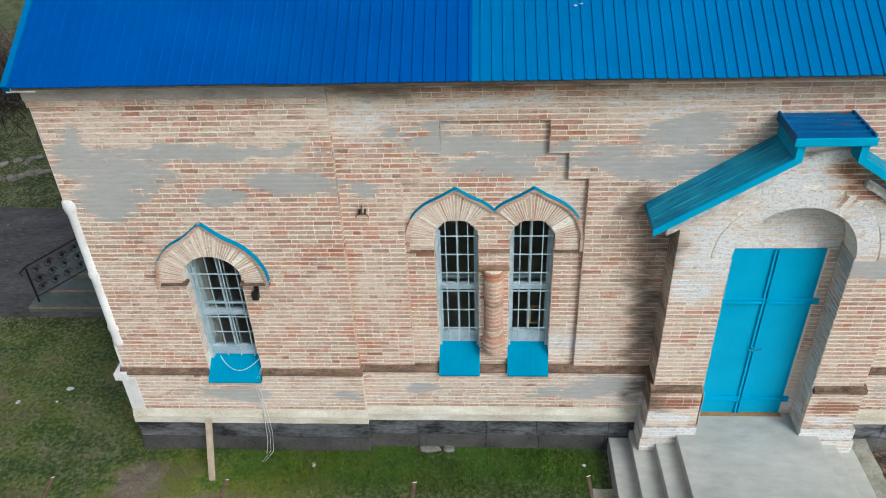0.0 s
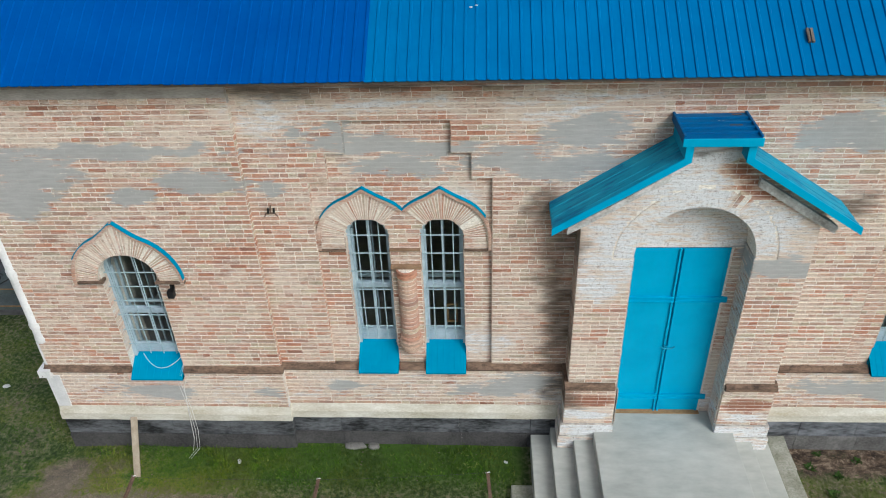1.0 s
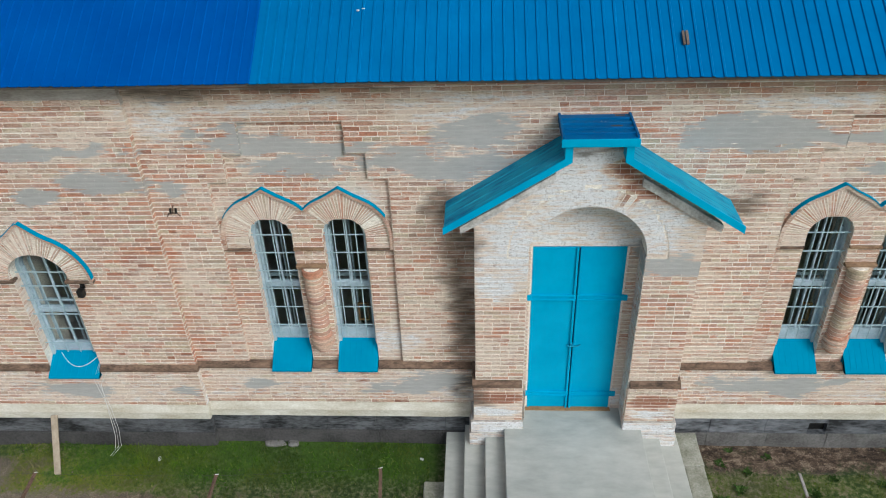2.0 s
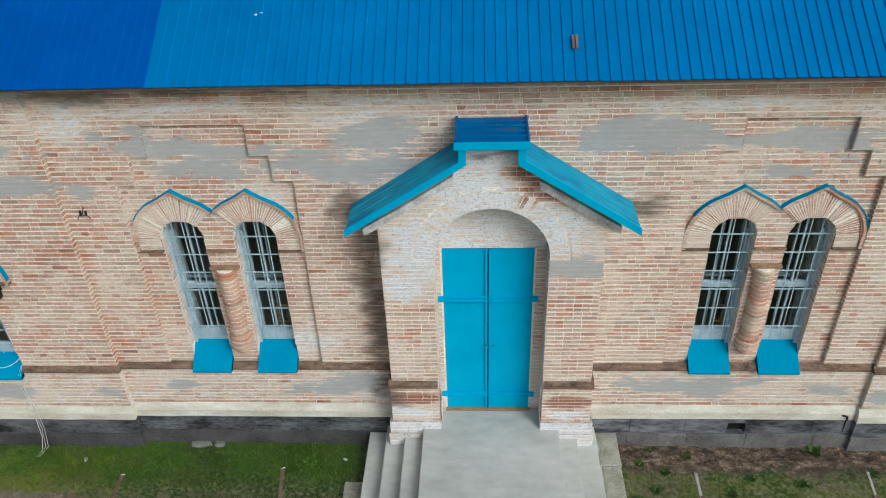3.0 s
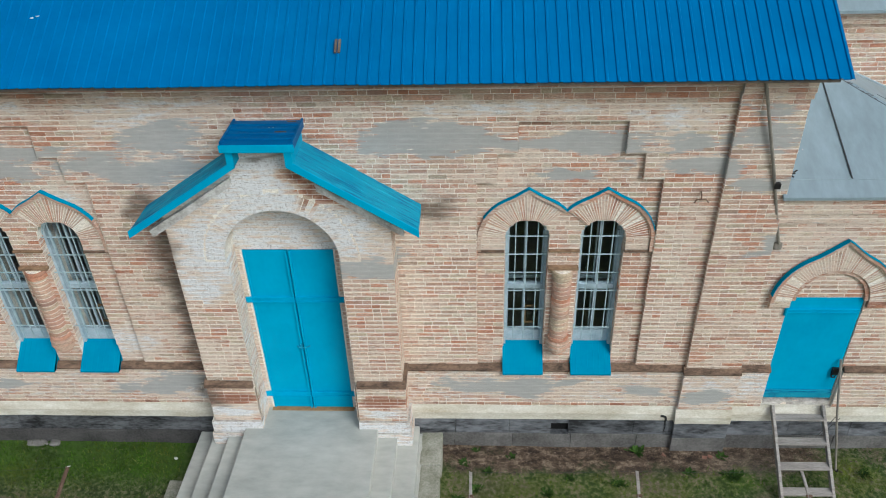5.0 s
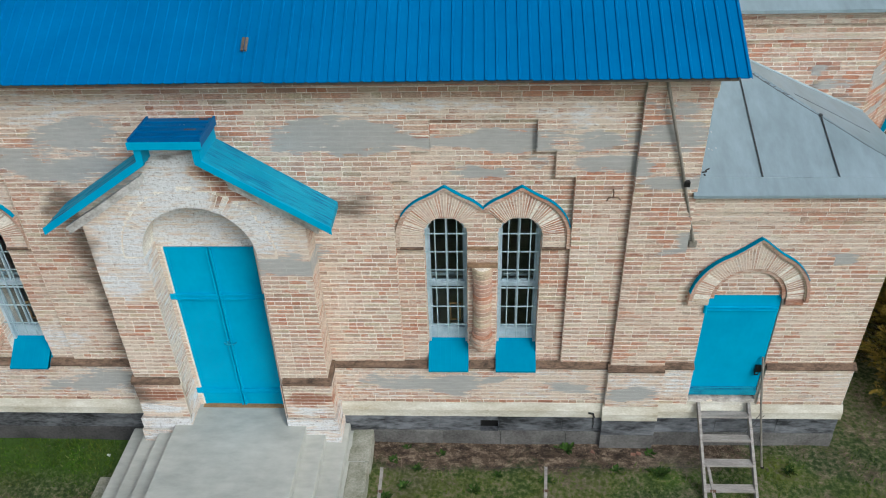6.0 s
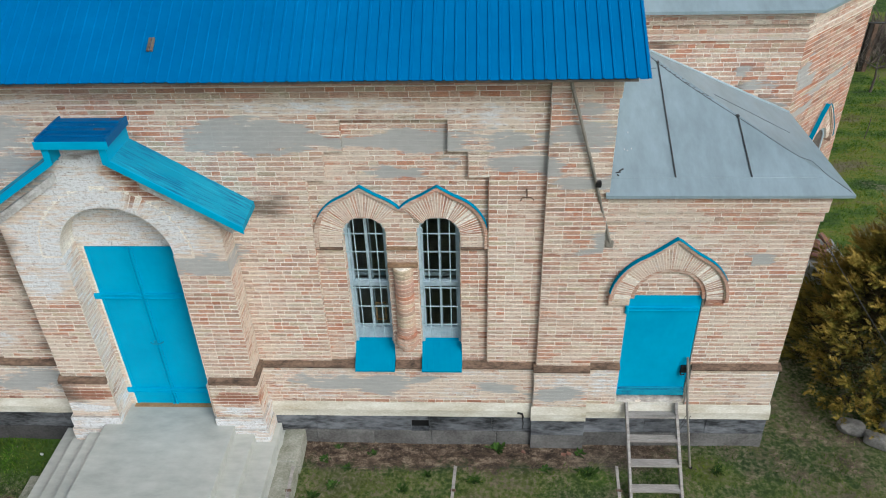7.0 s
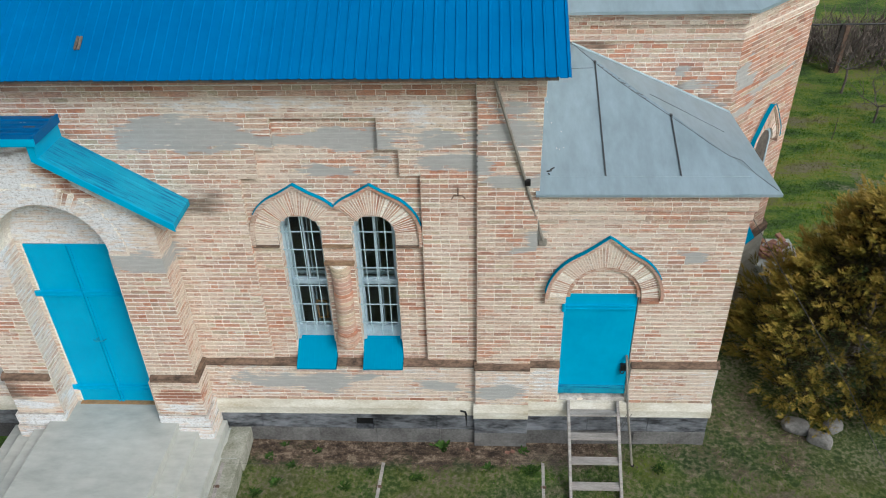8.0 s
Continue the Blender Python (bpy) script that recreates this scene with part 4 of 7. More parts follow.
# underlay in dark bark colour, painting the thin shadow line below the eave
bm = fresh()
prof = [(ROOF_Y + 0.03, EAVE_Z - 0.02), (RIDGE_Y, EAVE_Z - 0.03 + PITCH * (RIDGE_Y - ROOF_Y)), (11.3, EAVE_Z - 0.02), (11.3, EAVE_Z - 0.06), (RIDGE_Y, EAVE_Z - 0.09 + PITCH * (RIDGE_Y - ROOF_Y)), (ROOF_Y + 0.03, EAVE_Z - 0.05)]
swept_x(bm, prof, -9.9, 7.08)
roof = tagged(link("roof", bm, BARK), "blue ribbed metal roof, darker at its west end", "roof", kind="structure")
x = -9.97
k = 0
while x < 7.1:
    n = 8
    if x < -4.2 < x + n * PERIOD:
        n = max(1, round((-4.2 - x) / PERIOD))
    n = min(n, max(1, round((7.14 - x) / PERIOD)))
    dark = x + n * PERIOD / 2 < -4.2
    part("roof_sheet", ribbed_sheet(x, n, 0.004 * ((k * 7) % 3 - 1)), ROOFDARK if dark else ROOFBLUE, roof, "ultramarine ribbed sheet" if dark else "sky blue ribbed sheet")
    x += n * PERIOD
    k += 1
bm = fresh()
p = [roof_point(-9.97, 0.0, u) for u in (-0.12, 0.03)] + [roof_point(-9.97, RUN, u) for u in (0.03, -0.12)]
a = [bm.verts.new((q[0] - 0.03, q[1], q[2])) for q in p]
b = [bm.verts.new((q[0] + 0.05, q[1], q[2])) for q in p]
for j in range(4):
    bm.faces.new((a[j], a[(j + 1) % 4], b[(j + 1) % 4], b[j]))
bm.faces.new(a), bm.faces.new(b)
part("verge_trim", bm, ROOFBLUE, roof, "lighter blue verge trim")
bm = fresh()
swept_x(bm, [(RIDGE_Y, EAVE_Z + 0.02 + PITCH * 5.9), (11.35, EAVE_Z - 0.03), (11.35, EAVE_Z - 0.02), (RIDGE_Y, EAVE_Z + 0.03 + PITCH * 5.9)], -9.97, 7.14)
part("north_slope", bm, ROOFBLUE, roof)
# soffit boards darkened the same way for the eave's shadow
bm = fresh()
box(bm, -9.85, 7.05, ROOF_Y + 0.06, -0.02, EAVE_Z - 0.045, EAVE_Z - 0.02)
part("soffit", bm, BARK, roof, "boarded soffit, eave shadow put into its dark colour")
bm = fresh()
bevel_box(bm, -9.99, -9.62, -0.46, -0.2, 6.82, 6.885, 0.01)
part("eaves_return", bm, POSTMAT, roof, "pale boxed eaves end")
# small fixed plate and a pale chip on the sheets
bm = fresh()
for dx in (0.0, 0.045):
    q0, q1 = roof_point(1.02 + dx, 0.46, 0.02), roof_point(1.02 + dx, 0.66, 0.02)
    vs = [bm.verts.new(v) for v in ((q0[0], q0[1], q0[2]), (q0[0] + 0.03, q0[1], q0[2]), (q1[0] + 0.03, q1[1], q1[2]), (q1[0], q1[1], q1[2]))]
    f = bm.faces.new(vs)
    r = bmesh.ops.extrude_face_region(bm, geom=[f])
    bmesh.ops.translate(bm, verts=[v for v in r["geom"] if isinstance(v, bmesh.types.BMVert)], vec=(0, -0.008, 0.02))
part("roof_plate", bm, TWIG, roof, "small weathered grey plate fixed on the sheet")
for px, ps in ((-2.90, 1.13), (-2.97, 1.10)):
    bm = fresh()
    q = roof_point(px, ps, 0.005)
    bmesh.ops.create_icosphere(bm, subdivisions=1, radius=0.025, matrix=Matrix.Translation(q) @ Matrix.Diagonal((1, 1.4, 0.4, 1)))
    part("paint_chip", bm, PAPER, roof, "white chip on the roof")

# ---- east annex roof and the apse ----
APX = 10.2
APY = 2.48
CH = 1.72
bm = fresh()
ez = 5.06
RISE = 0.445
top = ez + RISE * (APY + 0.19)
v = [bm.verts.new(p) for p in ((6.9, -0.19, ez), (10.22, -0.19, ez), (10.22, APY, ez), (10.22 - (APY + 0.19), APY, top), (6.9, APY, top))]
bm.faces.new((v[0], v[1], v[3], v[4]))
bm.faces.new((v[1], v[2], v[3]))
r = bmesh.ops.extrude_face_region(bm, geom=bm.faces[:])
bmesh.ops.translate(bm, verts=[q for q in r["geom"] if isinstance(q, bmesh.types.BMVert)], vec=(0, 0, 0.045))
annex_roof = tagged(link("roof_annex", bm, ZINC), "pale grey-blue sheet metal hip roof of the annex", "roof", kind="structure")


def seam(points, h=0.03, w=0.008):
    bm = fresh()
    tube(bm, points, w, 6)
    for q in bm.verts:
        q.co.z += h * 0.3
    return bm


def on_south(x, y, up=0.048):
    return (x, y, ez + up + RISE * (y + 0.19))


def on_east(x, y, up=0.048):
    return (x, y, ez + up + RISE * (10.22 - x))


for sx, lean, y1 in ((7.87, 0.02, 2.08), (8.90, 0.0, 1.09)):
    st = part("standing_seam", seam([on_south(sx, 0.087), on_south(sx + lean, y1)], 0.03, 0.011), SEAM, annex_roof, "raised dark seam")
    bm = fresh()
    bevel_box(bm, -0.018, 0.018, -0.025, 0.025, -0.01, 0.03, 0.006, Matrix.Translation(on_south(sx + lean, y1)))
    part("seam_end", bm, SEAM, st)
part("lap_joint", seam([on_south(6.92, 0.087), on_south(9.85, 0.087)], 0.0, 0.006), ZINC, annex_roof)
part("lap_joint", seam([on_south(6.95, 1.95), on_south(7.85, 1.98)], 0.0, 0.003), SEAM, annex_roof)
hip = [(7.60, 2.43), (7.94, 2.02), (8.24, 1.70), (8.50, 1.45), (9.05, 0.94), (9.43, 0.57), (9.62, 0.41), (9.77, 0.34), (9.92, 0.12), (10.17, -0.14)]
part("hip_seam", seam([on_south(x, y) for x, y in hip], 0.0, 0.0035), SEAM, annex_roof, "thin uneven hip fold")
# tar dabs along the upper hip
dabs = random.Random(21)
for k in range(13):
    f = k / 12
    x, y = 7.95 + 0.62 * f + dabs.uniform(-0.02, 0.02), 2.03 - 0.62 * f + dabs.uniform(-0.02, 0.02)
    bm = fresh()
    bmesh.ops.create_icosphere(bm, subdivisions=1, radius=0.02, matrix=Matrix.Translation(on_south(x, y)) @ Matrix.Rotation(radians(-40), 4, "Z") @ Matrix.Diagonal((dabs.uniform(1.0, 2.2), dabs.uniform(0.4, 0.8), 0.25, 1)))
    part("tar_dab", bm, SEAM, annex_roof, "dark tar dab on the fold")
part("sheet_fold", seam([on_east(8.68, 1.62), on_east(9.2, 1.5), on_east(9.80, 1.34)], 0.0, 0.004), SEAM, annex_roof)
for x, y in ((7.13, 1.35), (7.17, 0.98), (7.22, 0.55), (7.26, 0.53), (7.32, 0.56), (7.30, 0.83)):
    bm = fresh()
    bmesh.ops.create_icosphere(bm, subdivisions=1, radius=0.014, matrix=Matrix.Translation(on_south(x, y)) @ Matrix.Diagonal((0.6, 2.2, 0.4, 1)))
    part("lime_drip", bm, PAPER, annex_roof, "white lime drip on the sheet")
bm = fresh()
for x0, x1, dy in ((7.06, 7.13, 0.0), (7.11, 7.17, 0.025), (7.08, 7.10, -0.03)):
    tube(bm, [on_south(x0, 0.17 + dy), on_south(x1, 0.18 + dy * 2)], 0.012, 5)
part("tar_smear", bm, IRON, annex_roof, "black tar smear")
part("wall_flashing", seam([(7.56, APY - 0.02, top + 0.05), (10.2, APY - 0.02, ez + 0.06)], 0.0, 0.02), ZINC, annex_roof)

bm = fresh()


def ring_prism(bm, pts, z0, z1):
    a = [bm.verts.new((x, y, z0)) for x, y in pts]
    b = [bm.verts.new((x, y, z1)) for x, y in pts]
    for k in range(len(pts)):
        bm.faces.new((a[k], a[(k + 1) % len(pts)], b[(k + 1) % len(pts)], b[k]))
    bm.faces.new(a), bm.faces.new(b)


def offset_oct(d):
    t = d * math.tan(radians(22.5))
    return [(6.9, APY - d), (APX + t, APY - d), (APX + CH + d, APY + CH - t), (APX + CH + d, 2 * RIDGE_Y - APY - CH + t), (APX + t, 2 * RIDGE_Y - APY + d), (6.9, 2 * RIDGE_Y - APY + d)]


ring_prism(bm, offset_oct(-0.012), 0.0, 6.78)
ring_prism(bm, offset_oct(0.02), 6.32, 6.40)
ring_prism(bm, offset_oct(0.05), 6.58, 6.78)
wall_apse = tagged(link("wall_apse", bm, MORTAR), "pale brick polygonal apse wall", "wall", kind="structure")
bm = fresh()
ring_prism(bm, offset_oct(0.09), 1.78, 1.90)
part("ledge", bm, LEDGE, wall_apse, "brown weathered ledge")
bm = fresh()
ring_prism(bm, offset_oct(0.06), 0.0, 1.78)
part("plinth", bm, CREAM, wall_apse, "cream limewashed apse plinth")
APSE = Facing(0.014)
APSE.lay(facing_y(APY), 6.95, APX, 4.9, 6.34, lime=-0.55, keep=picker("apse", 200, 6.9, 10.3, 5.0, 6.4))
APSE.lay(facing_y(APY - 0.03), 6.95, APX + 0.012, 6.34, 6.42, masks=False, lime=0.2)
APSE.lay(facing_y(APY), 6.95, APX, 6.42, 6.58, masks=False)
APSE.lay(facing_y(APY - 0.06), 6.95, APX + 0.02, 6.58, 6.78, masks=False)
R2 = math.sqrt(0.5)


def chamfer(d):
    return lambda u, z, out: (APX + u * R2 + (out + d) * R2, APY + u * R2 - (out + d) * R2, z)


CW = CH / R2
APSE.lay(chamfer(0.0), 0.0, CW, 1.9, 6.34, spans(0.0, CW, [(1.42, 0.30, 2.9, 4.1, True)]), lime=-0.50)
APSE.lay(chamfer(0.03), 0.0, CW, 6.34, 6.42, masks=False, lime=0.2)
APSE.lay(chamfer(0.0), 0.0, CW, 6.42, 6.58, masks=False)
APSE.lay(chamfer(0.06), 0.0, CW, 6.58, 6.78, masks=False)
bm = fresh()
a = [bm.verts.new((x, y, 6.79)) for x, y in offset_oct(0.22)]
a2 = [bm.verts.new((x, y, 6.84)) for x, y in offset_oct(0.22)]
apex = bm.verts.new((9.0, RIDGE_Y, 8.6))
apex0 = bm.verts.new((6.9, RIDGE_Y, 8.6))
for k in range(5):
    bm.faces.new((a[k], a[k + 1], a2[k + 1], a2[k]))
    if k == 0:
        bm.faces.new((a2[0], a2[1], apex, apex0))
    elif k == 4:
        bm.faces.new((a2[4], a2[5], apex0, apex))
    else:
        bm.faces.new((a2[k], a2[k + 1], apex))
bm.faces.new(a)
tagged(link("roof_apse", bm, ZINC), "pale grey-blue sheet metal apse roof", "roof", kind="structure")

# ---- porch ----
PX, PH, PY = 0.04, 1.56, -0.5


def rake(x):
    return 5.91 - 0.65 * (abs(x - PX) - 0.38)


bm = fresh()
e = PX + PH - 0.012
for sgn in (-1, 1):
    x0, x1 = sorted((PX + sgn * 0.815, PX + sgn * (PH - 0.012)))
    box(bm, x0, x1, PY + 0.012, -0.05, 0.3, 4.31)
prism(bm, [*arc(PX, 4.31, 0.815, 180, 0, 24), (e, 4.31), (e, rake(e) - 0.03), (PX + 0.38, 5.88), (PX + 0.38, 6.12), (PX - 0.38, 6.12), (PX - 0.38, 5.88), (2 * PX - e, rake(e) - 0.03), (2 * PX - e, 4.31)], PY + 0.012, -0.05)
wall_porch = tagged(link("wall_porch", bm, MORTAR), "whitened brick porch with a round arch over the door", "porch", kind="structure")


def porch_clear(za, zb):
    mid = (za + zb) / 2
    h = min(PH, 0.38 + (5.85 - mid) / 0.65) if mid < 5.85 else 0.38
    ring = 1.11 if mid > 4.31 else 0.815
    w = ring if mid <= 4.31 else math.sqrt(max(0.0, ring * ring - (mid - 4.31) ** 2))
    return [(PX - h, PX - w), (PX + w, PX + h)] if h > w + 0.02 > 0.03 else ([(PX - h, PX + h)] if w < 0.02 else [])


PORCH.lay(facing_y(PY), PX - PH, PX + PH, 1.965, 4.28, porch_clear, lime=0.1, keep=picker("porch", 300, PX - PH - 0.01, PX + PH + 0.01, 1.96, 4.3))
PORCH.lay(facing_y(PY), PX - PH, PX + PH, 4.28, 6.08, porch_clear, lime=0.25)
voussoirs(PORCH, PX, 4.31, 0.815, 1.10, 180, 0, PY, 46, 0.25)
for sgn in (-1, 1):
    PORCH.lay(lambda u, z, out, s=sgn: (PX + s * (PH + out), u, z), PY, -0.06, 1.965, 5.06, headers=0.4, lime=0.15)
    PORCH.lay(lambda u, z, out, s=sgn: (PX + s * (0.803 - out), u, z), PY, -0.09, 0.95, 4.31, headers=0.4, lime=0.3)
    a, b = sorted((PX + sgn * 0.80, PX + sgn * (PH + 0.05)))
    part("pier_ledge", subdivided_run([(PY + 0.3, 1.965), (PY + 0.02, 1.965), (PY - 0.06, 1.925), (PY - 0.065, 1.855), (PY - 0.03, 1.835), (PY + 0.3, 1.835)], a + (0.035 if sgn > 0 else 0.0), b - (0.035 if sgn < 0 else 0.0), 0.2, 0.008), LEDGE, wall_porch, "brown weathered pier ledge")
    bm = fresh()
    xo = PX + sgn * (PH + 0.05)
    a2, b2 = sorted((PX + sgn * (PH - 0.02), xo))
    box(bm, a2, b2, PY + 0.302, -0.06, 1.835, 1.955)
    part("pier_ledge", bm, LEDGE, wall_porch, "brown weathered pier ledge")
    bm = fresh()
    box(bm, a + (0.02 if sgn > 0 else 0.03), b - (0.03 if sgn > 0 else 0.02), PY - 0.022, -0.06, 0.62, 1.833)
    part("pier_plinth", bm, MORTAR, wall_porch)
    PORCH.lay(facing_y(PY - 0.034), a + (0.015 if sgn > 0 else 0.02), b - (0.02 if sgn > 0 else 0.015), 1.10, 1.832, lime=0.1)
    PORCH.lay(lambda u, z, out, s=sgn: (PX + s * (PH + 0.032 + out), u, z), PY - 0.034, -0.06, 1.10, 1.832, lime=0.25)
    PORCH.lay(lambda u, z, out, s=sgn: (PX + s * (0.782 - out), u, z), PY - 0.034, PY + 0.05, 1.10, 1.832, headers=1, lime=0.3)
    # crumbling base: two stepped stages of limewashed courses
    for z0, z1, out, wide in ((0.86, 1.10, 0.075, 0.03), (0.40, 0.86, 0.105, 0.055)):
        xi, xo2 = PX + sgn * 0.80, PX + sgn * (PH + 0.05 + wide)
        p, q = sorted((xi, xo2))
        bm = fresh()
        box(bm, p + 0.012, q - 0.012, PY - out + 0.014, -0.10, z0, z1 - 0.004)
        bmesh.ops.subdivide_edges(bm, edges=[e2 for e2 in bm.edges if e2.calc_length() > 0.3], cuts=4, use_grid_fill=True)
        wavy(bm, 0.006, 5.0)
        part("pier_base", bm, CRUMBLE, wall_porch, "crumbling whitewashed pier base")
        PORCH.lay(facing_y(PY - out), p, q, z0, z1, lime=0.62 if z0 > 0.5 else 0.52)
        PORCH.lay(lambda u, z, o2, xx=xo2, s2=sgn: (xx + s2 * o2, u, z), PY - out, -0.10, z0, z1, lime=0.45)
        PORCH.lay(lambda u, z, o2, xx=xi, s2=sgn: (xx - s2 * o2, u, z), PY - out, PY + 0.05, z0, z1, headers=1, lime=0.45)
# whitewashed moulding under each rake, whole on one side and broken off on the other
for reach in ((0.62, 0.9, 1.2, 1.5, 1.74), (-0.50, -0.9, -1.2, -1.5, -1.74)):
    bm = fresh()
    for drop, tall, out in ((0.30, 0.085, 0.05), (0.21, 0.05, 0.085)):
        lo = [(PX + d, rake(PX + d) - drop) for d in reach]
        band(bm, lo, [(p[0], p[1] + tall) for p in lo], PY - out, PY + 0.05)
    wavy(bm, 0.014, 7.0)
    part("raking_moulding", bm, DIRTYWHITE, wall_porch, "whitewashed raking cornice moulding")
# arch over the door, inside the porch
PORCH.lay(facing_y(-0.10), PX - 0.815, PX + 0.815, 4.215, 5.10, lambda za, zb: [(PX - math.sqrt(max(0.0001, 0.815 ** 2 - max(0, (za + zb) / 2 - 4.31) ** 2)), PX + math.sqrt(max(0.0001, 0.815 ** 2 - max(0, (za + zb) / 2 - 4.31) ** 2)))], lime=0.55)
bm = fresh()
box(bm, PX - 0.82, PX + 0.82, -0.088, -0.045, 4.21, 5.13)
for sgn in (-1, 1):
    a, b = sorted((PX + sgn * 0.82, sgn * 0.675))
    box(bm, a, b, -0.088, -0.045, 0.95, 4.21)
part("door_surround", bm, MORTAR, wall_porch)
for sgn in (-1, 1):
    a, b = sorted((PX + sgn * 0.815, sgn * 0.70))
    PORCH.lay(facing_y(-0.10), a, b, 0.95, 4.21, lime=0.2)

roof_porch = base("roof_porch", PX, -0.05, 4.87, "turquoise sheet metal porch roof with a raised centre", "roof", kind="structure")


def at_porch(bm):
    bmesh.ops.translate(bm, verts=bm.verts, vec=(-PX, 0.05, -4.87))
    return bm


for sgn in (-1, 1):
    bm = fresh()
    xs = (0.385, 1.955)
    lo = [(PX + sgn * d, rake(PX + sgn * d) - 0.03) for d in xs]
    up = [(PX + sgn * d, rake(PX + sgn * d) + 0.06) for d in xs]
    band(bm, lo, up, -0.72, -0.052)
    part("slope", at_porch(bm), BLUEWORN, roof_porch, "faded turquoise roof slope")
    for yy in (-0.64, -0.48, -0.25):
        bm = fresh()
        tube(bm, [(PX + sgn * d, yy, rake(PX + sgn * d) + 0.06) for d in (0.39, 1.95)], 0.008, 6)
        part("seam", at_porch(bm), BLUEWORN, roof_porch)
    bm = fresh()
    lo = [(PX + sgn * d, rake(PX + sgn * d) - 0.035) for d in (0.325, 1.97)]
    up = [(PX + sgn * d, rake(PX + sgn * d) + 0.075) for d in (0.325, 1.97)]
    band(bm, lo, up, -0.745, -0.722)
    part("fascia", at_porch(bm), BLUE, roof_porch, "bright turquoise fascia")
    bm = fresh()
    a, b = sorted((PX + sgn * 0.335, PX + sgn * 0.415))
    box(bm, a, b, -0.719, -0.49, 5.915, 6.155)
    a, b = sorted((PX + sgn * 0.383, PX + sgn * 0.415))
    box(bm, a, b, -0.49, -0.052, 5.80, 6.155)
    part("cheek", at_porch(bm), BLUE, roof_porch)
    bm = fresh()
    a, b = sorted((PX + sgn * 0.325, PX + sgn * 0.42))
    box(bm, a, b, -0.748, -0.721, 5.912, 6.16)
    part("fascia", at_porch(bm), BLUE, roof_porch, "bright turquoise upright trim")
bm = fresh()
bevel_box(bm, PX - 0.46, PX + 0.46, -0.76, -0.052, 6.15, 6.245, 0.008)
for yy in (-0.62, -0.48, -0.34, -0.2):
    bevel_box(bm, PX - 0.44, PX + 0.44, yy - 0.018, yy + 0.018, 6.24, 6.27, 0.006)
for xx in (-0.45, 0.45):
    bevel_box(bm, PX + xx - 0.015, PX + xx + 0.015, -0.75, -0.055, 6.24, 6.275, 0.006)
part("cap", at_porch(bm), CAPBLUE, roof_porch, "deep blue cap with cross ribs")
for dx, yy, wide, mat, lab in ((0.20, -0.17, 0.03, PAPER, "white paint fleck"), (0.26, -0.17, 0.03, PAPER, "white paint fleck"), (0.05, -0.29, 0.025, PAPER, "white paint fleck"), (0.10, -0.29, 0.025, PAPER, "white paint fleck"), (0.16, -0.41, 0.15, RUST, "rusty streak"), (0.26, -0.10, 0.12, RUST, "rusty streak")):
    bm = fresh()
    bevel_box(bm, PX + dx, PX + dx + wide, yy - 0.012, yy + 0.012, 6.243, 6.252, 0.003)
    part("fleck", at_porch(bm), mat, roof_porch, lab)
bm = fresh()
bevel_box(bm, PX - 0.475, PX + 0.475, -0.785, -0.762, 6.14, 6.245, 0.006)
part("cap_fascia", at_porch(bm), BLUE, roof_porch, "bright turquoise cap edge")

# ---- steps ----
stairs = base("entrance_stairs", PX, -0.9, 0.1, "grey concrete entrance steps on three sides of a landing", "steps", kind="structure")
for k, (h, z) in enumerate(((2.07, 0.42), (1.75, 0.60), (1.41, 0.775), (1.10, 0.95))):
    bm = fresh()
    front = -2.35 - 0.33 * (3 - k)
    back = -0.17 if k < 3 else -0.09
    half = h if k < 3 else 1.10
    y1 = back
    bevel_box(bm, -half, half, front, y1, (-0.1 if k == 0 else z - 0.19), z, 0.014)
    bmesh.ops.translate(bm, verts=bm.verts, vec=(0, 0.9, -0.1))
    part("landing" if k == 3 else "step", bm, CONCRETE, stairs, "smooth concrete landing" if k == 3 else "")
bm = fresh()
bevel_box(bm, 1.78, 2.14, -0.85, -0.15, 0.05, 0.428, 0.03)
bevel_box(bm, 1.80, 2.12, -2.6, -0.855, 0.05, 0.426, 0.03)
bmesh.ops.subdivide_edges(bm, edges=[e2 for e2 in bm.edges if e2.calc_length() > 0.25], cuts=5, use_grid_fill=True)
wavy(bm, 0.012, 4.0)
bmesh.ops.translate(bm, verts=bm.verts, vec=(0, 0.9, -0.1))
part("old_kerb", bm, OLDCONC, stairs, "mossy old concrete kerb of the steps")
bm = fresh()
bevel_box(bm, -2.42, -2.05, -2.9, -1.0, -0.1, 0.15, 0.03)
bmesh.ops.subdivide_edges(bm, edges=[e2 for e2 in bm.edges if e2.calc_length() > 0.25], cuts=5, use_grid_fill=True)
wavy(bm, 0.035, 3.0)
bmesh.ops.translate(bm, verts=bm.verts, vec=(0, 0.9, -0.1))
part("rough_apron", bm, OLDCONC, stairs, "rough spilled concrete at the steps' foot")

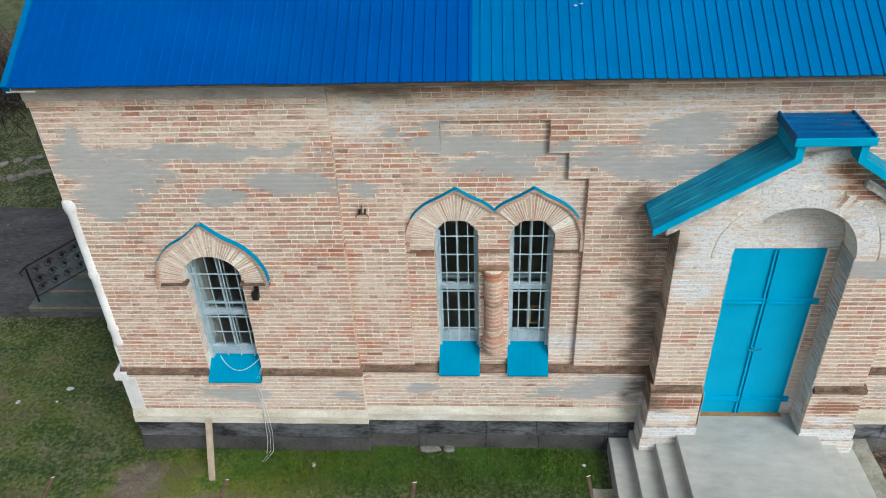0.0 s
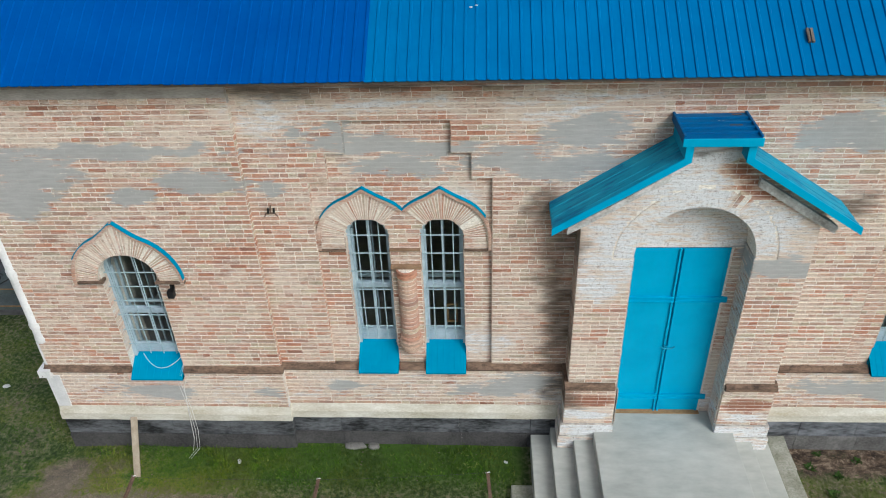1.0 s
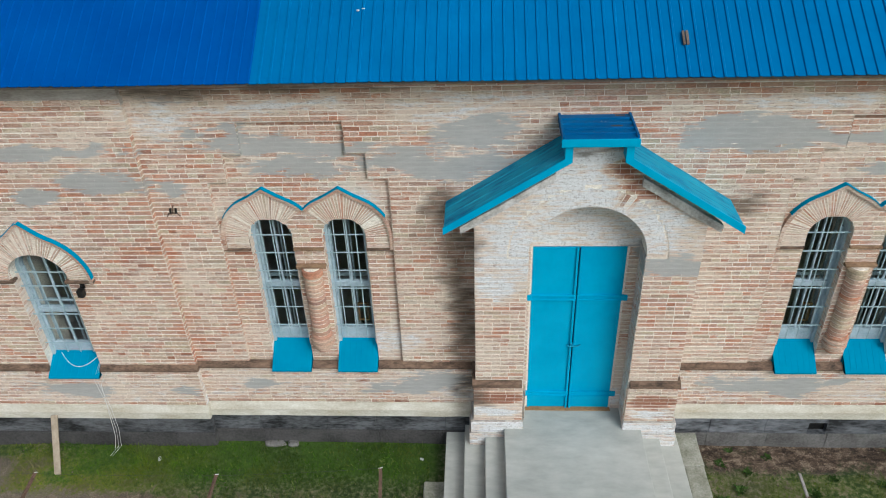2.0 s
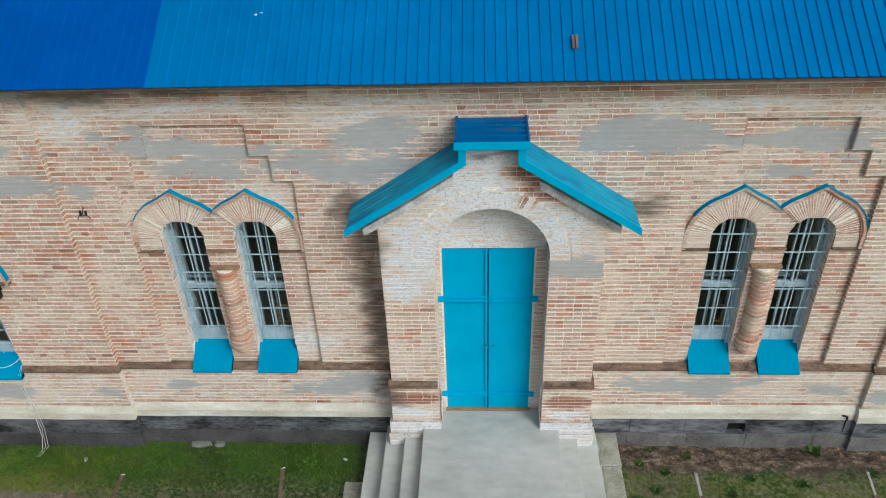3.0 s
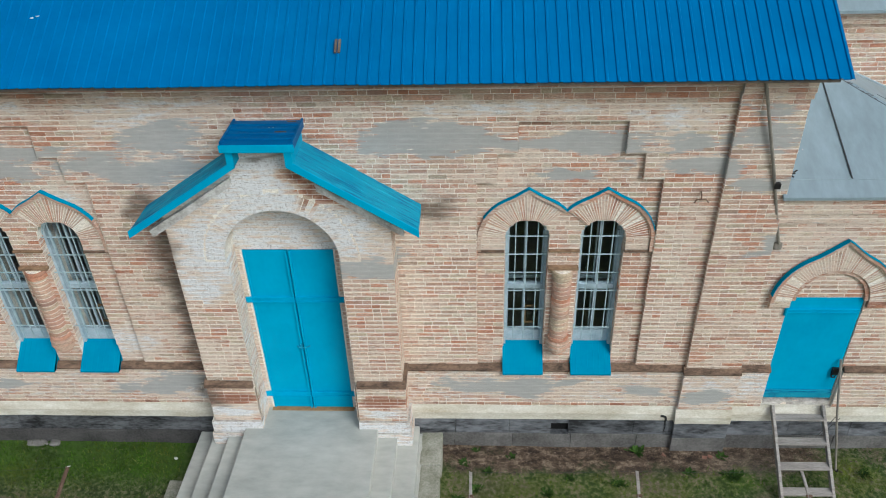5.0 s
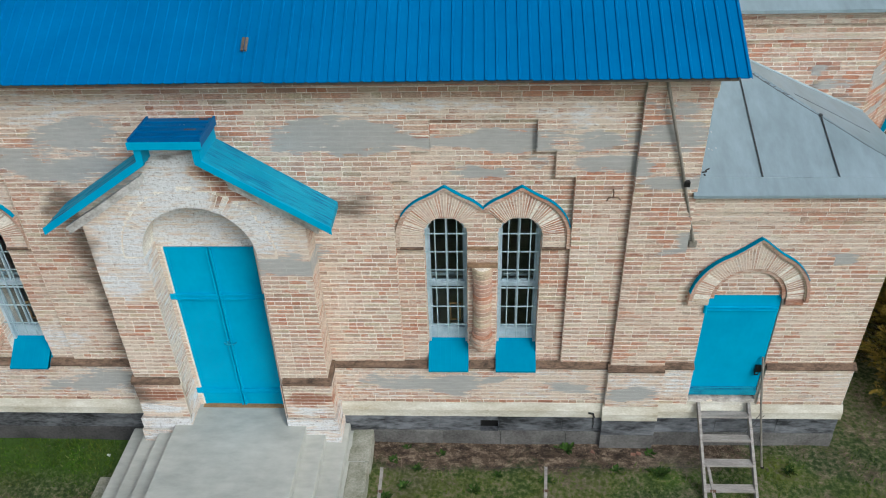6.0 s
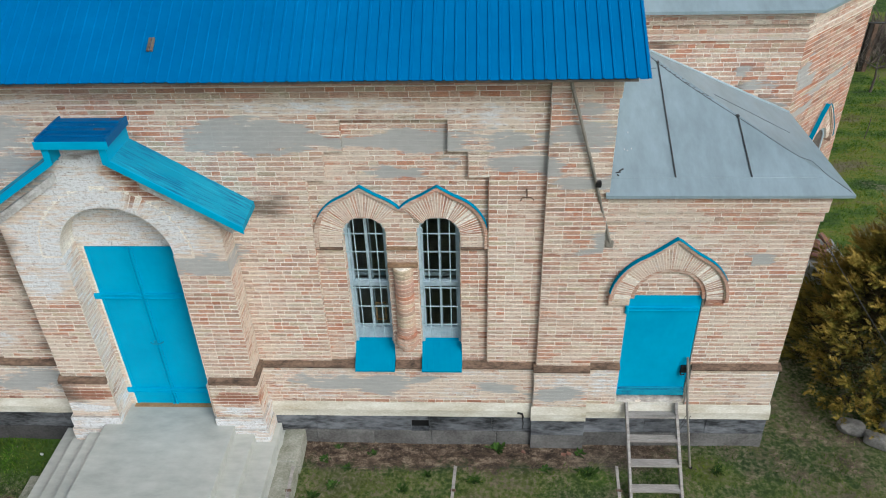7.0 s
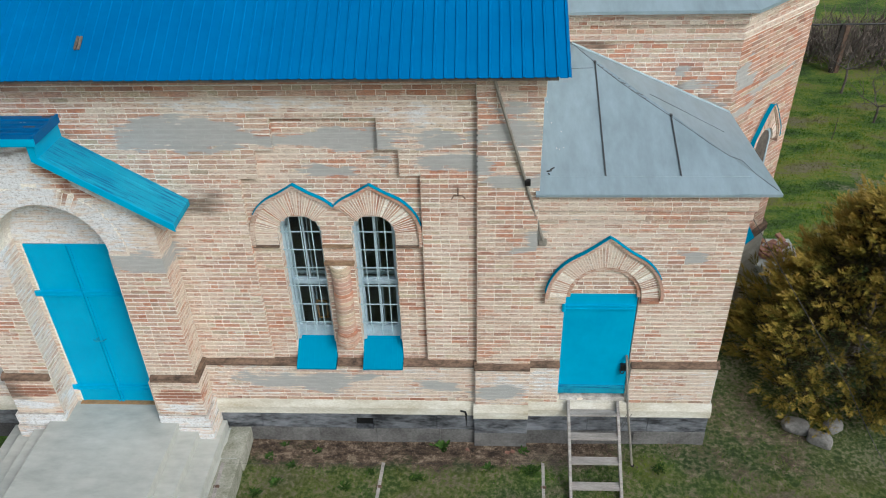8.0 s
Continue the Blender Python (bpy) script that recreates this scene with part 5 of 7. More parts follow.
# ---- doors ----
door = base("door_1", 0.0, -0.083, 0.95, "tall closed turquoise double door of sheet steel", "door", kind="structure")
DH = 3.25
for sgn in (-1, 1):
    a, b = sorted((sgn * 0.672, sgn * 0.006))
    bm = fresh()
    bevel_box(bm, a, b, 0.0, 0.035, 0.0, DH, 0.005)
    leaf = part("leaf", bm, BLUE, door)
    bm = fresh()
    e0, e1 = sorted((sgn * 0.672, sgn * 0.635))
    bevel_box(bm, e0, e1, -0.012, 0.0, 0.0, DH, 0.004)
    bevel_box(bm, a, b, -0.010, 0.0, DH - 0.035, DH, 0.004)
    part("edge_angle", bm, BLUE, leaf)
    for z in (0.34, 2.34):
        bm = fresh()
        bevel_box(bm, a, b, -0.022, -0.002, z - 0.045, z + 0.045, 0.004)
        bevel_box(bm, a, b, -0.045, -0.02, z + 0.03, z + 0.047, 0.003)
        bevel_box(bm, a, b, -0.045, -0.02, z - 0.047, z - 0.03, 0.003)
        part("strap", bm, BLUE, leaf)
        bm = fresh()
        bevel_box(bm, sgn * 0.715 - 0.045, sgn * 0.715 + 0.045, -0.04, 0.03, z - 0.05, z + 0.05, 0.012)
        part("hinge", bm, BLUE, leaf)
bm = fresh()
for sx in (-1, 1):
    bevel_box(bm, sx * 0.028 - 0.016, sx * 0.028 + 0.016, -0.03, 0.002, 0.0, DH, 0.004)
part("meeting_strip", bm, BLUE, door)
bm = fresh()
tube(bm, [(-0.09, -0.045, 1.42), (-0.05, -0.06, 1.40), (0.06, -0.06, 1.40), (0.12, -0.045, 1.43)], 0.012, 6)
bevel_box(bm, -0.04, 0.0, -0.05, -0.012, 1.37, 1.45, 0.006)
part("latch", bm, BLUEWORN, door, "painted door latch")
bm = fresh()
bevel_box(bm, -0.70, 0.70, -0.085, 0.05, -0.03, 0.012, 0.004)
part("sill_board", bm, OCHRE, door, "ochre wooden door sill")

door2 = base("door_2", 7.985, -0.035, 1.215, "closed turquoise steel side door above the ladder", "door", kind="structure")
bm = fresh()
bevel_box(bm, -0.553, 0.543, 0.0, 0.04, 0.0, 2.08, 0.006)
leaf = part("leaf", bm, BLUE, door2)
for z in (0.16, 1.83):
    bm = fresh()
    bevel_box(bm, -0.57, 0.52, -0.02, -0.001, z - 0.035, z + 0.035, 0.004)
    bevel_box(bm, -0.57, 0.52, -0.04, -0.018, z + 0.02, z + 0.037, 0.003)
    bevel_box(bm, -0.57, 0.52, -0.04, -0.018, z - 0.037, z - 0.02, 0.003)
    part("strap", bm, BLUE if z > 1 else BLUEWORN, leaf, "" if z > 1 else "strap with flaking paint")
    bm = fresh()
    tube(bm, [(-0.565, -0.03, z - 0.07), (-0.565, -0.03, z + 0.07)], 0.03, 8)
    part("hinge", bm, BLUE, leaf)
bm = fresh()
bevel_box(bm, -0.55, 0.55, -0.012, -0.001, 0.004, 0.11, 0.003)
part("kick_plate", bm, BLUEWORN, leaf, "scuffed kick plate")
bm = fresh()
bevel_box(bm, 0.42, 0.52, -0.06, -0.002, 0.55, 0.68, 0.015)
tube(bm, [(0.42, -0.04, 0.56), (0.43, -0.05, 0.50), (0.48, -0.05, 0.50), (0.49, -0.04, 0.56)], 0.012, 6)
part("padlock", bm, IRON, leaf, "dark iron padlock and hasp")
bm = fresh()
box(bm, 7.46, 8.55, -0.045, 0.1, 0.80, 1.138)
bmesh.ops.subdivide_edges(bm, edges=bm.edges[:], cuts=5, use_grid_fill=True)
wavy(bm, 0.02, 6.0)
part("rubble_sill", bm, CRUMBLE, wall_annex, "crumbling whitewashed masonry under the side door")
bm = fresh()
box(bm, 7.50, 8.51, 0.089, 0.12, 3.30, 3.32)
part("lintel_strip", bm, LEDGE, wall_annex)

# ---- windows ----


def arched_line(h, rise, n=16):
    """Left foot up, round and down to the right foot, from the sill at 0."""
    return [(-h, 0.0)] + arc(0, rise, h, 180, 0, n) + [(h, 0.0)]


def window(name, cx, y, zb, h, rise, label, depth, bars, sill):
    w = base(name, cx, y, zb, label, "window", kind="structure")
    bm = fresh()
    band(bm, arched_line(h - 0.05, rise), arched_line(h + 0.004, rise), depth - 0.09, depth + 0.05)
    frame_ob = part("window_frame", bm, JOINERY, w, "pale blue painted frame")
    bm = fresh()
    bevel_box(bm, -h + 0.05, h - 0.05, depth - 0.035, depth + 0.045, 0.0, 0.24, 0.008)
    part("bottom_rail", bm, JOINERY, frame_ob)
    mid = rise * 0.525
    bm = fresh()
    bevel_box(bm, -h + 0.05, h - 0.05, depth - 0.045, depth + 0.045, mid - 0.04, mid + 0.055, 0.01)
    part("transom", bm, JOINERY, frame_ob)
    for z0, z1 in ((0.24, mid - 0.04), (mid + 0.055, rise + h - 0.08)):
        bm = fresh()
        bevel_box(bm, -0.013, 0.013, depth - 0.02, depth + 0.03, z0, z1, 0.005)
        part("mullion", bm, JOINERY, frame_ob)
        for sx in (-1, 1):
            a, b = sorted((sx * (h - 0.048), sx * (h - 0.078)))
            bm = fresh()
            bevel_box(bm, a, b, depth - 0.015, depth + 0.03, z0, min(z1, rise), 0.005)
            part("sash_stile", bm, JOINERY, frame_ob)
    bm = fresh()
    a = [bm.verts.new((px, depth + 0.01, pz)) for px, pz in arched_line(h - 0.03, rise)]
    bm.faces.new(a)
    r = bmesh.ops.extrude_face_region(bm, geom=bm.faces[:])
    bmesh.ops.translate(bm, verts=[q for q in r["geom"] if isinstance(q, bmesh.types.BMVert)], vec=(0, 0.006, 0))
    pane = part("pane", bm, GLASS, w, "dark clear glass")
    pane.visible_shadow = False
    # inner sash of the double window
    bm = fresh()
    for sx in (-1, 1):
        a, b = sorted((sx * h, sx * (h - 0.045)))
        bevel_box(bm, a, b, depth + 0.22, depth + 0.25, 0.05, rise, 0.006)
    bevel_box(bm, -0.012, 0.012, depth + 0.22, depth + 0.25, 0.05, rise + h - 0.06, 0.005)
    bevel_box(bm, -h + 0.03, h - 0.03, depth + 0.218, depth + 0.252, mid - 0.03, mid + 0.03, 0.006)
    part("inner_sash", bm, JOINERY, w, "pale blue inner sash")
    gy0 = depth - 0.14
    for k in range(bars):
        x = h * (-0.5 + 0.5 * k) if bars == 3 else -h + 2 * h * (k + 0.5) / bars
        bm = fresh()
        tube(bm, [(x, gy0, 0.125), (x, gy0, rise + math.sqrt(max(0.0, (h - 0.02) ** 2 - x * x)))], 0.0095, 6)
        part("grille_bar", bm, GRILLE, w, "pale blue upright bar")
    for z in [rise * f for f in (0.19, 0.36, 0.53, 0.69, 0.845, 0.995)]:
        x = h if z < rise else math.sqrt(max(0.0, h * h - (z - rise) ** 2))
        bm = fresh()
        bevel_box(bm, -x + 0.004, x - 0.004, gy0 - 0.016, gy0 - 0.006, z - 0.011, z + 0.011, 0.003)
        part("grille_rail", bm, GRILLE, w, "pale blue cross rail")
    bm = fresh()
    tube(bm, [(px * 0.9, gy0 - 0.004, pz) for px, pz in arc(0, rise, h * 0.96, 172, 8, 14)], 0.008, 6)
    part("grille_arc", bm, GRILLE, w)
    sw, y0, z0, y1, z1 = sill
    bm = fresh()
    n = 7
    prof = [(y0, z0 + 0.012), (y0, z0), (y1, z1), (y1, z1 - 0.03), (y1 + 0.05, z1 - 0.03)]
    swept_x(bm, prof, -sw, sw)
    for k in range(1, n):
        x = -sw + 2 * sw * k / n
        q = fresh()
        tube(q, [(x, y0, z0 - 0.001), (x, y1, z1 - 0.001)], 0.004, 4)
        merge(bm, q)
    for sx in (-1, 1):
        vs = [bm.verts.new((sx * sw, yy, zz)) for yy, zz in ((y0, z0), (y1, z1), (y1, z1 - 0.03), (y0, z1 - 0.03))]
        bm.faces.new(vs)
    part("window_sill", bm, BLUEDIM, w, "steep turquoise sheet metal sill")
    return w


SILL2 = (0.321, 0.20, 0.03, -0.225, -0.325)
k = 2
for x0, x1, c in BAYS:
    for sgn in (-1, 1):
        w = window(f"window_{k}", c + sgn * PAIR, NICHE_Y, 2.20, 0.322, 2.13, "tall arched barred window with pale blue joinery", 0.22, 3, SILL2)
        if k in (3, 4):
            bm = fresh()
            for a, b, z0, z1 in ((0.02, 0.05, 0.32, 0.68), (0.17, 0.20, 0.32, 0.68), (0.05, 0.17, 0.32, 0.35), (0.05, 0.17, 0.65, 0.68)):
                bevel_box(bm, a, b, 0.27, 0.295, z0, z1, 0.004)
            part("vent_frame", bm, OCHRE, w, "small ochre casement frame")
        k += 1
window("window_1", WEST_WIN[0], -0.155, 1.98, 0.43, 1.77, "single arched barred window with pale blue joinery", 0.26, 4, (0.428, 0.24, 0.07, -0.15, -0.2))

# ---- ogee hoods ----


def ogee(R, H, spread):
    return lambda a: R + (H - R) * max(0.0, 1 - abs(a - 90) / spread) ** 2


def hood_line(cx, cz, line, a0, a1, extra=0.0, n=36, limit=None):
    pts = []
    for k in range(n + 1):
        a = a0 + (a1 - a0) * k / n
        r = line(a) + extra
        x, z = cx + r * math.cos(radians(a)), cz + r * math.sin(radians(a))
        if limit is not None:
            x = min(x, limit) if cx < limit else max(x, limit)
        pts.append((x, z))
    return pts


def hood(name, wall, store, cx, cz, r0, line, a0, a1, y, foot, n, tin, m=None, limit=None, proud=0.07):
    """An arch of bricks on edge under an ogee moulding with a turquoise flashing."""
    ring = lambda a: line(a) - 0.055
    inner = [(cx + r0 * math.cos(radians(a0 + (a1 - a0) * k / 36)), cz + r0 * math.sin(radians(a0 + (a1 - a0) * k / 36))) for k in range(37)]
    h = tagged(new(name), "brick ogee hood moulding with turquoise metal flashing", "hood mould", kind="structure")
    if m is not None:
        h.matrix_basis = m
    bm = fresh()
    band(bm, inner, hood_line(cx, cz, ring, a0, a1, 0.0, 36, limit), y + 0.012, y + proud + 0.03)
    part("arch_backing", bm, MORTAR, h)
    voussoirs(store, cx, cz, r0, r0 + 0.3, a0, a1, y, n, 0.12, ring, m)
    bm = fresh()
    band(bm, hood_line(cx, cz, line, a0, a1, -0.05, 36, limit), hood_line(cx, cz, line, a0, a1, -0.004, 36, limit), y - 0.035, y + proud + 0.02)
    band(bm, hood_line(cx, cz, line, a0, a1, -0.075, 36, limit), hood_line(cx, cz, line, a0, a1, -0.05, 36, limit), y - 0.016, y + 0.03)
    for sgn in foot:
        d = line(0)
        a, b = sorted((cx + sgn * (d - 0.055), cx + sgn * (d - 0.004)))
        box(bm, a, b, y - 0.035, y + proud + 0.02, cz - foot[sgn], cz)
    part("ogee_moulding", bm, BRICK, h, "moulded brick edge")
    bm = fresh()
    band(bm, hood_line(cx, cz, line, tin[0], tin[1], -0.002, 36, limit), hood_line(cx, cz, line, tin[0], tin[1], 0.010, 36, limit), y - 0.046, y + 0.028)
    part("flashing", bm, BLUEDIM, h, "turquoise metal flashing")
    return h


LINE2 = ogee(0.725, 0.84, 25)
for x0, x1, c in BAYS:
    for sgn in (-1, 1):
        cx = c + sgn * PAIR
        a0, a1 = (180, 43) if sgn < 0 else (137, 0)
        hood("hood_mould", wall_south, SOUTH, cx, 4.33, 0.326, LINE2, a0, a1, -0.01, {sgn: 0.2}, 34, ((150, 42) if sgn < 0 else (138, 14 if c > 0 else 30)), None, c, 0.03)
        lo, up = sorted((cx + sgn * 0.326, cx + sgn * 0.665))
        SOUTH.lay(facing_y(-0.01), lo, up, 4.14, 4.33, lime=0.2)
        bm = fresh()
        box(bm, lo, up, 0.0, NICHE_Y + 0.01, 4.14, 4.335)
        a, b = sorted((cx + sgn * 0.326, cx + sgn * 0.735))
        box(bm, a, b, -0.035, NICHE_Y + 0.01, 4.105, 4.14)
        part("impost", bm, LEDGE, wall_south, "thin brown impost course")
    # turned brick colonette between the two lights
    bm = fresh()
    z = 2.543
    while z < 3.64:
        turned(bm, [(0.135, z), (0.148, z + 0.008), (0.148, z + 0.056), (0.135, z + 0.064)], c, 0.0, 18)
        z += 0.077
    for z, r in ((2.158, 0.10), (2.235, 0.155), (2.312, 0.19), (2.389, 0.185), (2.466, 0.165), (3.652, 0.155), (3.725, 0.16)):
        turned(bm, [(r - 0.012, z), (r, z + 0.012), (r, z + 0.054), (r - 0.012, z + 0.066)], c, 0.0, 18)
    colonette = tagged(link("colonette", bm, BRICK), "round brick colonette with moulded base and capital between windows", "column", kind="structure")
    colonette.data.attributes.new("lime", "FLOAT", "POINT").data.foreach_set("value", [-0.22] * len(colonette.data.vertices))
    bm = fresh()
    turned(bm, [(0.06, 2.13), (0.10, 2.22), (0.135, 2.27), (0.135, 3.80)], c, 0.002, 18)
    part("bed_joints", bm, MORTAR, colonette)
    bm = fresh()
    bevel_box(bm, c - 0.225, c + 0.225, -0.06, 0.1, 3.80, 3.85, 0.008)
    bevel_box(bm, c - 0.225, c + 0.225, -0.035, 0.1, 4.105, 4.14, 0.006)
    part("abacus", bm, OCHREBRICK, colonette, "ochre-brown weathered abacus")
LINE1 = ogee(0.84, 1.05, 27)
hood("hood_mould", wall_south, SOUTH, -8.10, 3.70, 0.465, LINE1, 180, 0, -0.205, {-1: 0.06, 1: 0.06}, 54, (150, 3))
LINE3 = ogee(0.885, 1.10, 29)
hood("hood_mould", wall_annex, ANNEX, 8.0, 3.265, 0.56, LINE3, 180, 0, -0.105, {-1: 0.10, 1: 0.04}, 56, (172, 25))
bm = fresh()
for sgn in (-1, 1):
    a, b = sorted((8.0 + sgn * 0.56, 8.0 + sgn * 0.84))
    bevel_box(bm, a, b, -0.10, 0.0, 3.135, 3.26, 0.02)
part("hood_stop", bm, BRICK, wall_annex, "brick stop under the hood")
bm = fresh()
for sgn in (-1, 1):
    a, b = sorted((-8.1 + sgn * 0.40, -8.1 + sgn * 0.84))
    box(bm, a, b, -0.235, -0.1, 3.655, 3.695)
part("impost", bm, LEDGE, wall_south, "thin brown impost course")
bm = fresh()
band(bm, arc(8.0, 3.265, 0.50, 180, 0, 24), arc(8.0, 3.265, 0.556, 180, 0, 24), -0.085, -0.03)
part("inner_roll", bm, BRICK, wall_annex, "raised inner arch line")
M45 = Matrix.Translation((APX, APY, 0)) @ Matrix.Rotation(radians(45), 4, "Z")
LINE4 = ogee(0.50, 0.80, 52)
hood("hood_mould", wall_apse, APSE, 1.45, 4.05, 0.30, LINE4, 180, 0, -0.07, {-1: 0.1, 1: 0.1}, 24, (176, 0), M45, None, 0.08)
aw = base("window_6", APX + 1.45 * R2, APY + 1.45 * R2, 2.9, "arched apse window with a turquoise sill", "window", kind="structure", rz=45)
# flat sheet; the dimness inside the opening is put into its dark colour
bm = fresh()
a = [bm.verts.new((px, -0.016, pz)) for px, pz in arched_line(0.29, 1.15)]
bm.faces.new(a)
r = bmesh.ops.extrude_face_region(bm, geom=bm.faces[:])
bmesh.ops.translate(bm, verts=[q for q in r["geom"] if isinstance(q, bmesh.types.BMVert)], vec=(0, 0.02, 0))
part("pane", bm, BARK, aw, "dark brown sheet in place of the opening's dim inside")
bm = fresh()
band(bm, arched_line(0.25, 1.15), arched_line(0.30, 1.15), -0.03, 0.02)
part("window_frame", bm, JOINERY, aw)
bm = fresh()
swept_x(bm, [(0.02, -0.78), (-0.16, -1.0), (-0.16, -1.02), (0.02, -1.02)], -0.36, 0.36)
part("window_sill", bm, BLUEDIM, aw, "turquoise sheet metal sill")

# ---- wooden ladder at the side door ----
ladder = base("wooden_ladder", 8.02, -0.72, 0.1, "grey weathered wooden step ladder leaning under the side door", "ladder")
L0, L1 = Vector((0, 0.62, 1.0)), Vector((0, -0.66, -0.09))
slope = (L1 - L0).normalized()
for sx in (-1, 1):
    bm = fresh()
    bevel_box(bm, -0.024, 0.024, 0.0, (L1 - L0).length, -0.045, 0.045, 0.006)
    ang = math.atan2(L1.z - L0.z, L1.y - L0.y)
    bmesh.ops.transform(bm, matrix=Matrix.Translation((sx * 0.405, L0.y, L0.z)) @ Matrix.Rotation(ang, 4, "X"), verts=bm.verts)
    part("rail", bm, TIMBER, ladder)
for k, f in enumerate((0.12, 0.345, 0.575, 0.81)):
    p = L0.lerp(L1, f)
    bm = fresh()
    bevel_box(bm, -0.385, 0.385, -0.075, 0.075, -0.016, 0.016, 0.005, Matrix.Translation((0, p.y, p.z)) @ Matrix.Rotation(radians(-6 + 3 * k), 4, "X"))
    part("tread", bm, TIMBER, ladder)

prop = base("steel_prop", 8.70, -0.62, 0.08, "thin grey steel prop leaning against the side door", "pole")
bm = fresh()
tube(bm, [(0.0, 0.0, 0.0), (-0.15, 0.28, 1.1), (-0.22, 0.55, 2.0)], 0.019, 8)
part("tube", bm, PIPE, prop)
bm = fresh()
tube(bm, [(0.0, 0.0, -0.03), (0.0, 0.0, 0.05)], 0.032, 8)
part("foot", bm, IRON, prop, "dark foot cap")
for k, (dx, dz) in enumerate(((0.0, 0.0), (0.05, 0.1))):
    bm = fresh()
    tube(bm, [(-0.06 - dx, 0.30, 0.95 + dz), (-0.13 - dx, 0.42, 0.55), (-0.18 - dx, 0.50, 0.25)], 0.005, 5)
    part("wire", bm, DARKCABLE, prop, "loose dark wire")

# ---- leaning plank ----
plank = base("leaning_plank", -8.66, -0.90, 0.08, "pale raw wooden plank leaning on the dark plinth", "plank")
bm = fresh()
a, b = Vector((0, 0, 0.0)), Vector((-0.06, 0.57, 0.84))
ln = (b - a).length
sub = fresh()
bevel_box(sub, -0.055, 0.055, -0.014, 0.014, 0.0, ln, 0.004)
bmesh.ops.transform(sub, matrix=(b - a).to_track_quat("Z", "Y").to_matrix().to_4x4(), verts=sub.verts)
part("board", sub, PLANK, plank)
bm.free()

# ---- fence posts with raking arms, and their wires ----
post0 = base("fence_post", -9.98, -2.95, 0.0, "whitewashed fence post with a rusty raking arm", "fence post", "fence posts before the wall")
bm = fresh()
bevel_box(bm, -0.035, 0.035, -0.535, -0.465, -0.1, 2.0, 0.006)
part("post", bm, POSTMAT, post0, "whitewashed post")
bm = fresh()
sub = fresh()
bevel_box(sub, -0.022, 0.022, -0.004, 0.004, 0.0, 0.96, 0.002)
bevel_box(sub, -0.022, -0.014, -0.022, 0.0, 0.0, 0.96, 0.002)
merge(bm, sub, Matrix.Translation((0.0, -0.50, 1.98)) @ Matrix.Rotation(radians(-82), 4, "X"))
part("arm", bm, RUST, post0, "rusty angle iron arm")
bm = fresh()
tube(bm, [(-0.03, 0.44, 2.118), (0.03, 0.45, 2.122)], 0.006, 6)
part("wire_tie", bm, CABLE, post0, "white wire tie")
post1 = base("fence_post", 2.69, -2.97, 0.18, "whitewashed fence post with a pale raking arm", "fence post", "fence posts before the wall")
bm = fresh()
bevel_box(bm, -0.03, 0.03, -0.53, -0.47, -0.3, 2.0, 0.006)
part("post", bm, POSTMAT, post1)
bm = fresh()
sub = fresh()
bevel_box(sub, -0.02, 0.02, -0.004, 0.004, 0.0, 0.96, 0.002)
bevel_box(sub, -0.02, -0.012, -0.02, 0.0, 0.0, 0.96, 0.002)
merge(bm, sub, Matrix.Translation((0.0, -0.50, 1.98)) @ Matrix.Rotation(radians(-82), 4, "X"))
part("arm", bm, TIMBER, post1, "pale angle iron arm")
bm = fresh()
tube(bm, [(-0.035, 0.1, 2.065), (0.035, 0.1, 2.07)], 0.02, 6)
part("wire_tie", bm, RUST, post1, "rusty clamp")
POSTS = [(-9.98, 0.0), (-7.58, 0.0), (-5.05, 0.0), (-2.73, 0.22), (2.69, 0.2), (4.83, 0.26), (6.95, 0.3)]
for x, up in POSTS[1:4]:
    copy_thing(post0, pose(x, -2.95 if up < 0.1 else -2.97, up * 0.9, 0, 0, rng.uniform(-6, 6)))
for x, up in POSTS[5:]:
    copy_thing(post1, pose(x, -2.97, up * 0.9, 0, 0, rng.uniform(-6, 6)))
TOPS = [(x, -2.51, 2.10 + up * 0.9) for x, up in POSTS]


def wire(name, points, r, mat, label, sag=0.0, n=10):
    pts = []
    for p, q in zip(points[:-1], points[1:]):
        for k in range(n):
            f = k / n
            pts.append((p[0] + (q[0] - p[0]) * f, p[1] + (q[1] - p[1]) * f, p[2] + (q[2] - p[2]) * f - sag * 4 * f * (1 - f)))
    pts.append(points[-1])
    bm = fresh()
    tube(bm, pts, r, 5)
    return tagged(link(name, bm, mat), label, "wire")


wire("fence_wire", TOPS[:4], 0.0016, DARKCABLE, "thin slack fence wire between rusty arms", 0.02)
wire("fence_wire", TOPS[4:], 0.0016, DARKCABLE, "thin slack fence wire between rusty arms", 0.02)
wire("stay_wire", [TOPS[0], (-10.03, -0.27, 1.80)], 0.003, TWIG, "thin stay wire from fence post to wall corner", 0.05)
wire("overhead_cable", [(10.35, 2.42, 4.05), (11.80, -0.5, 1.9), (11.40, -2.5, 2.35), (11.2, -6.0, 2.9)], 0.006, DARKCABLE, "dark slack cable running past the golden bush", 0.03)

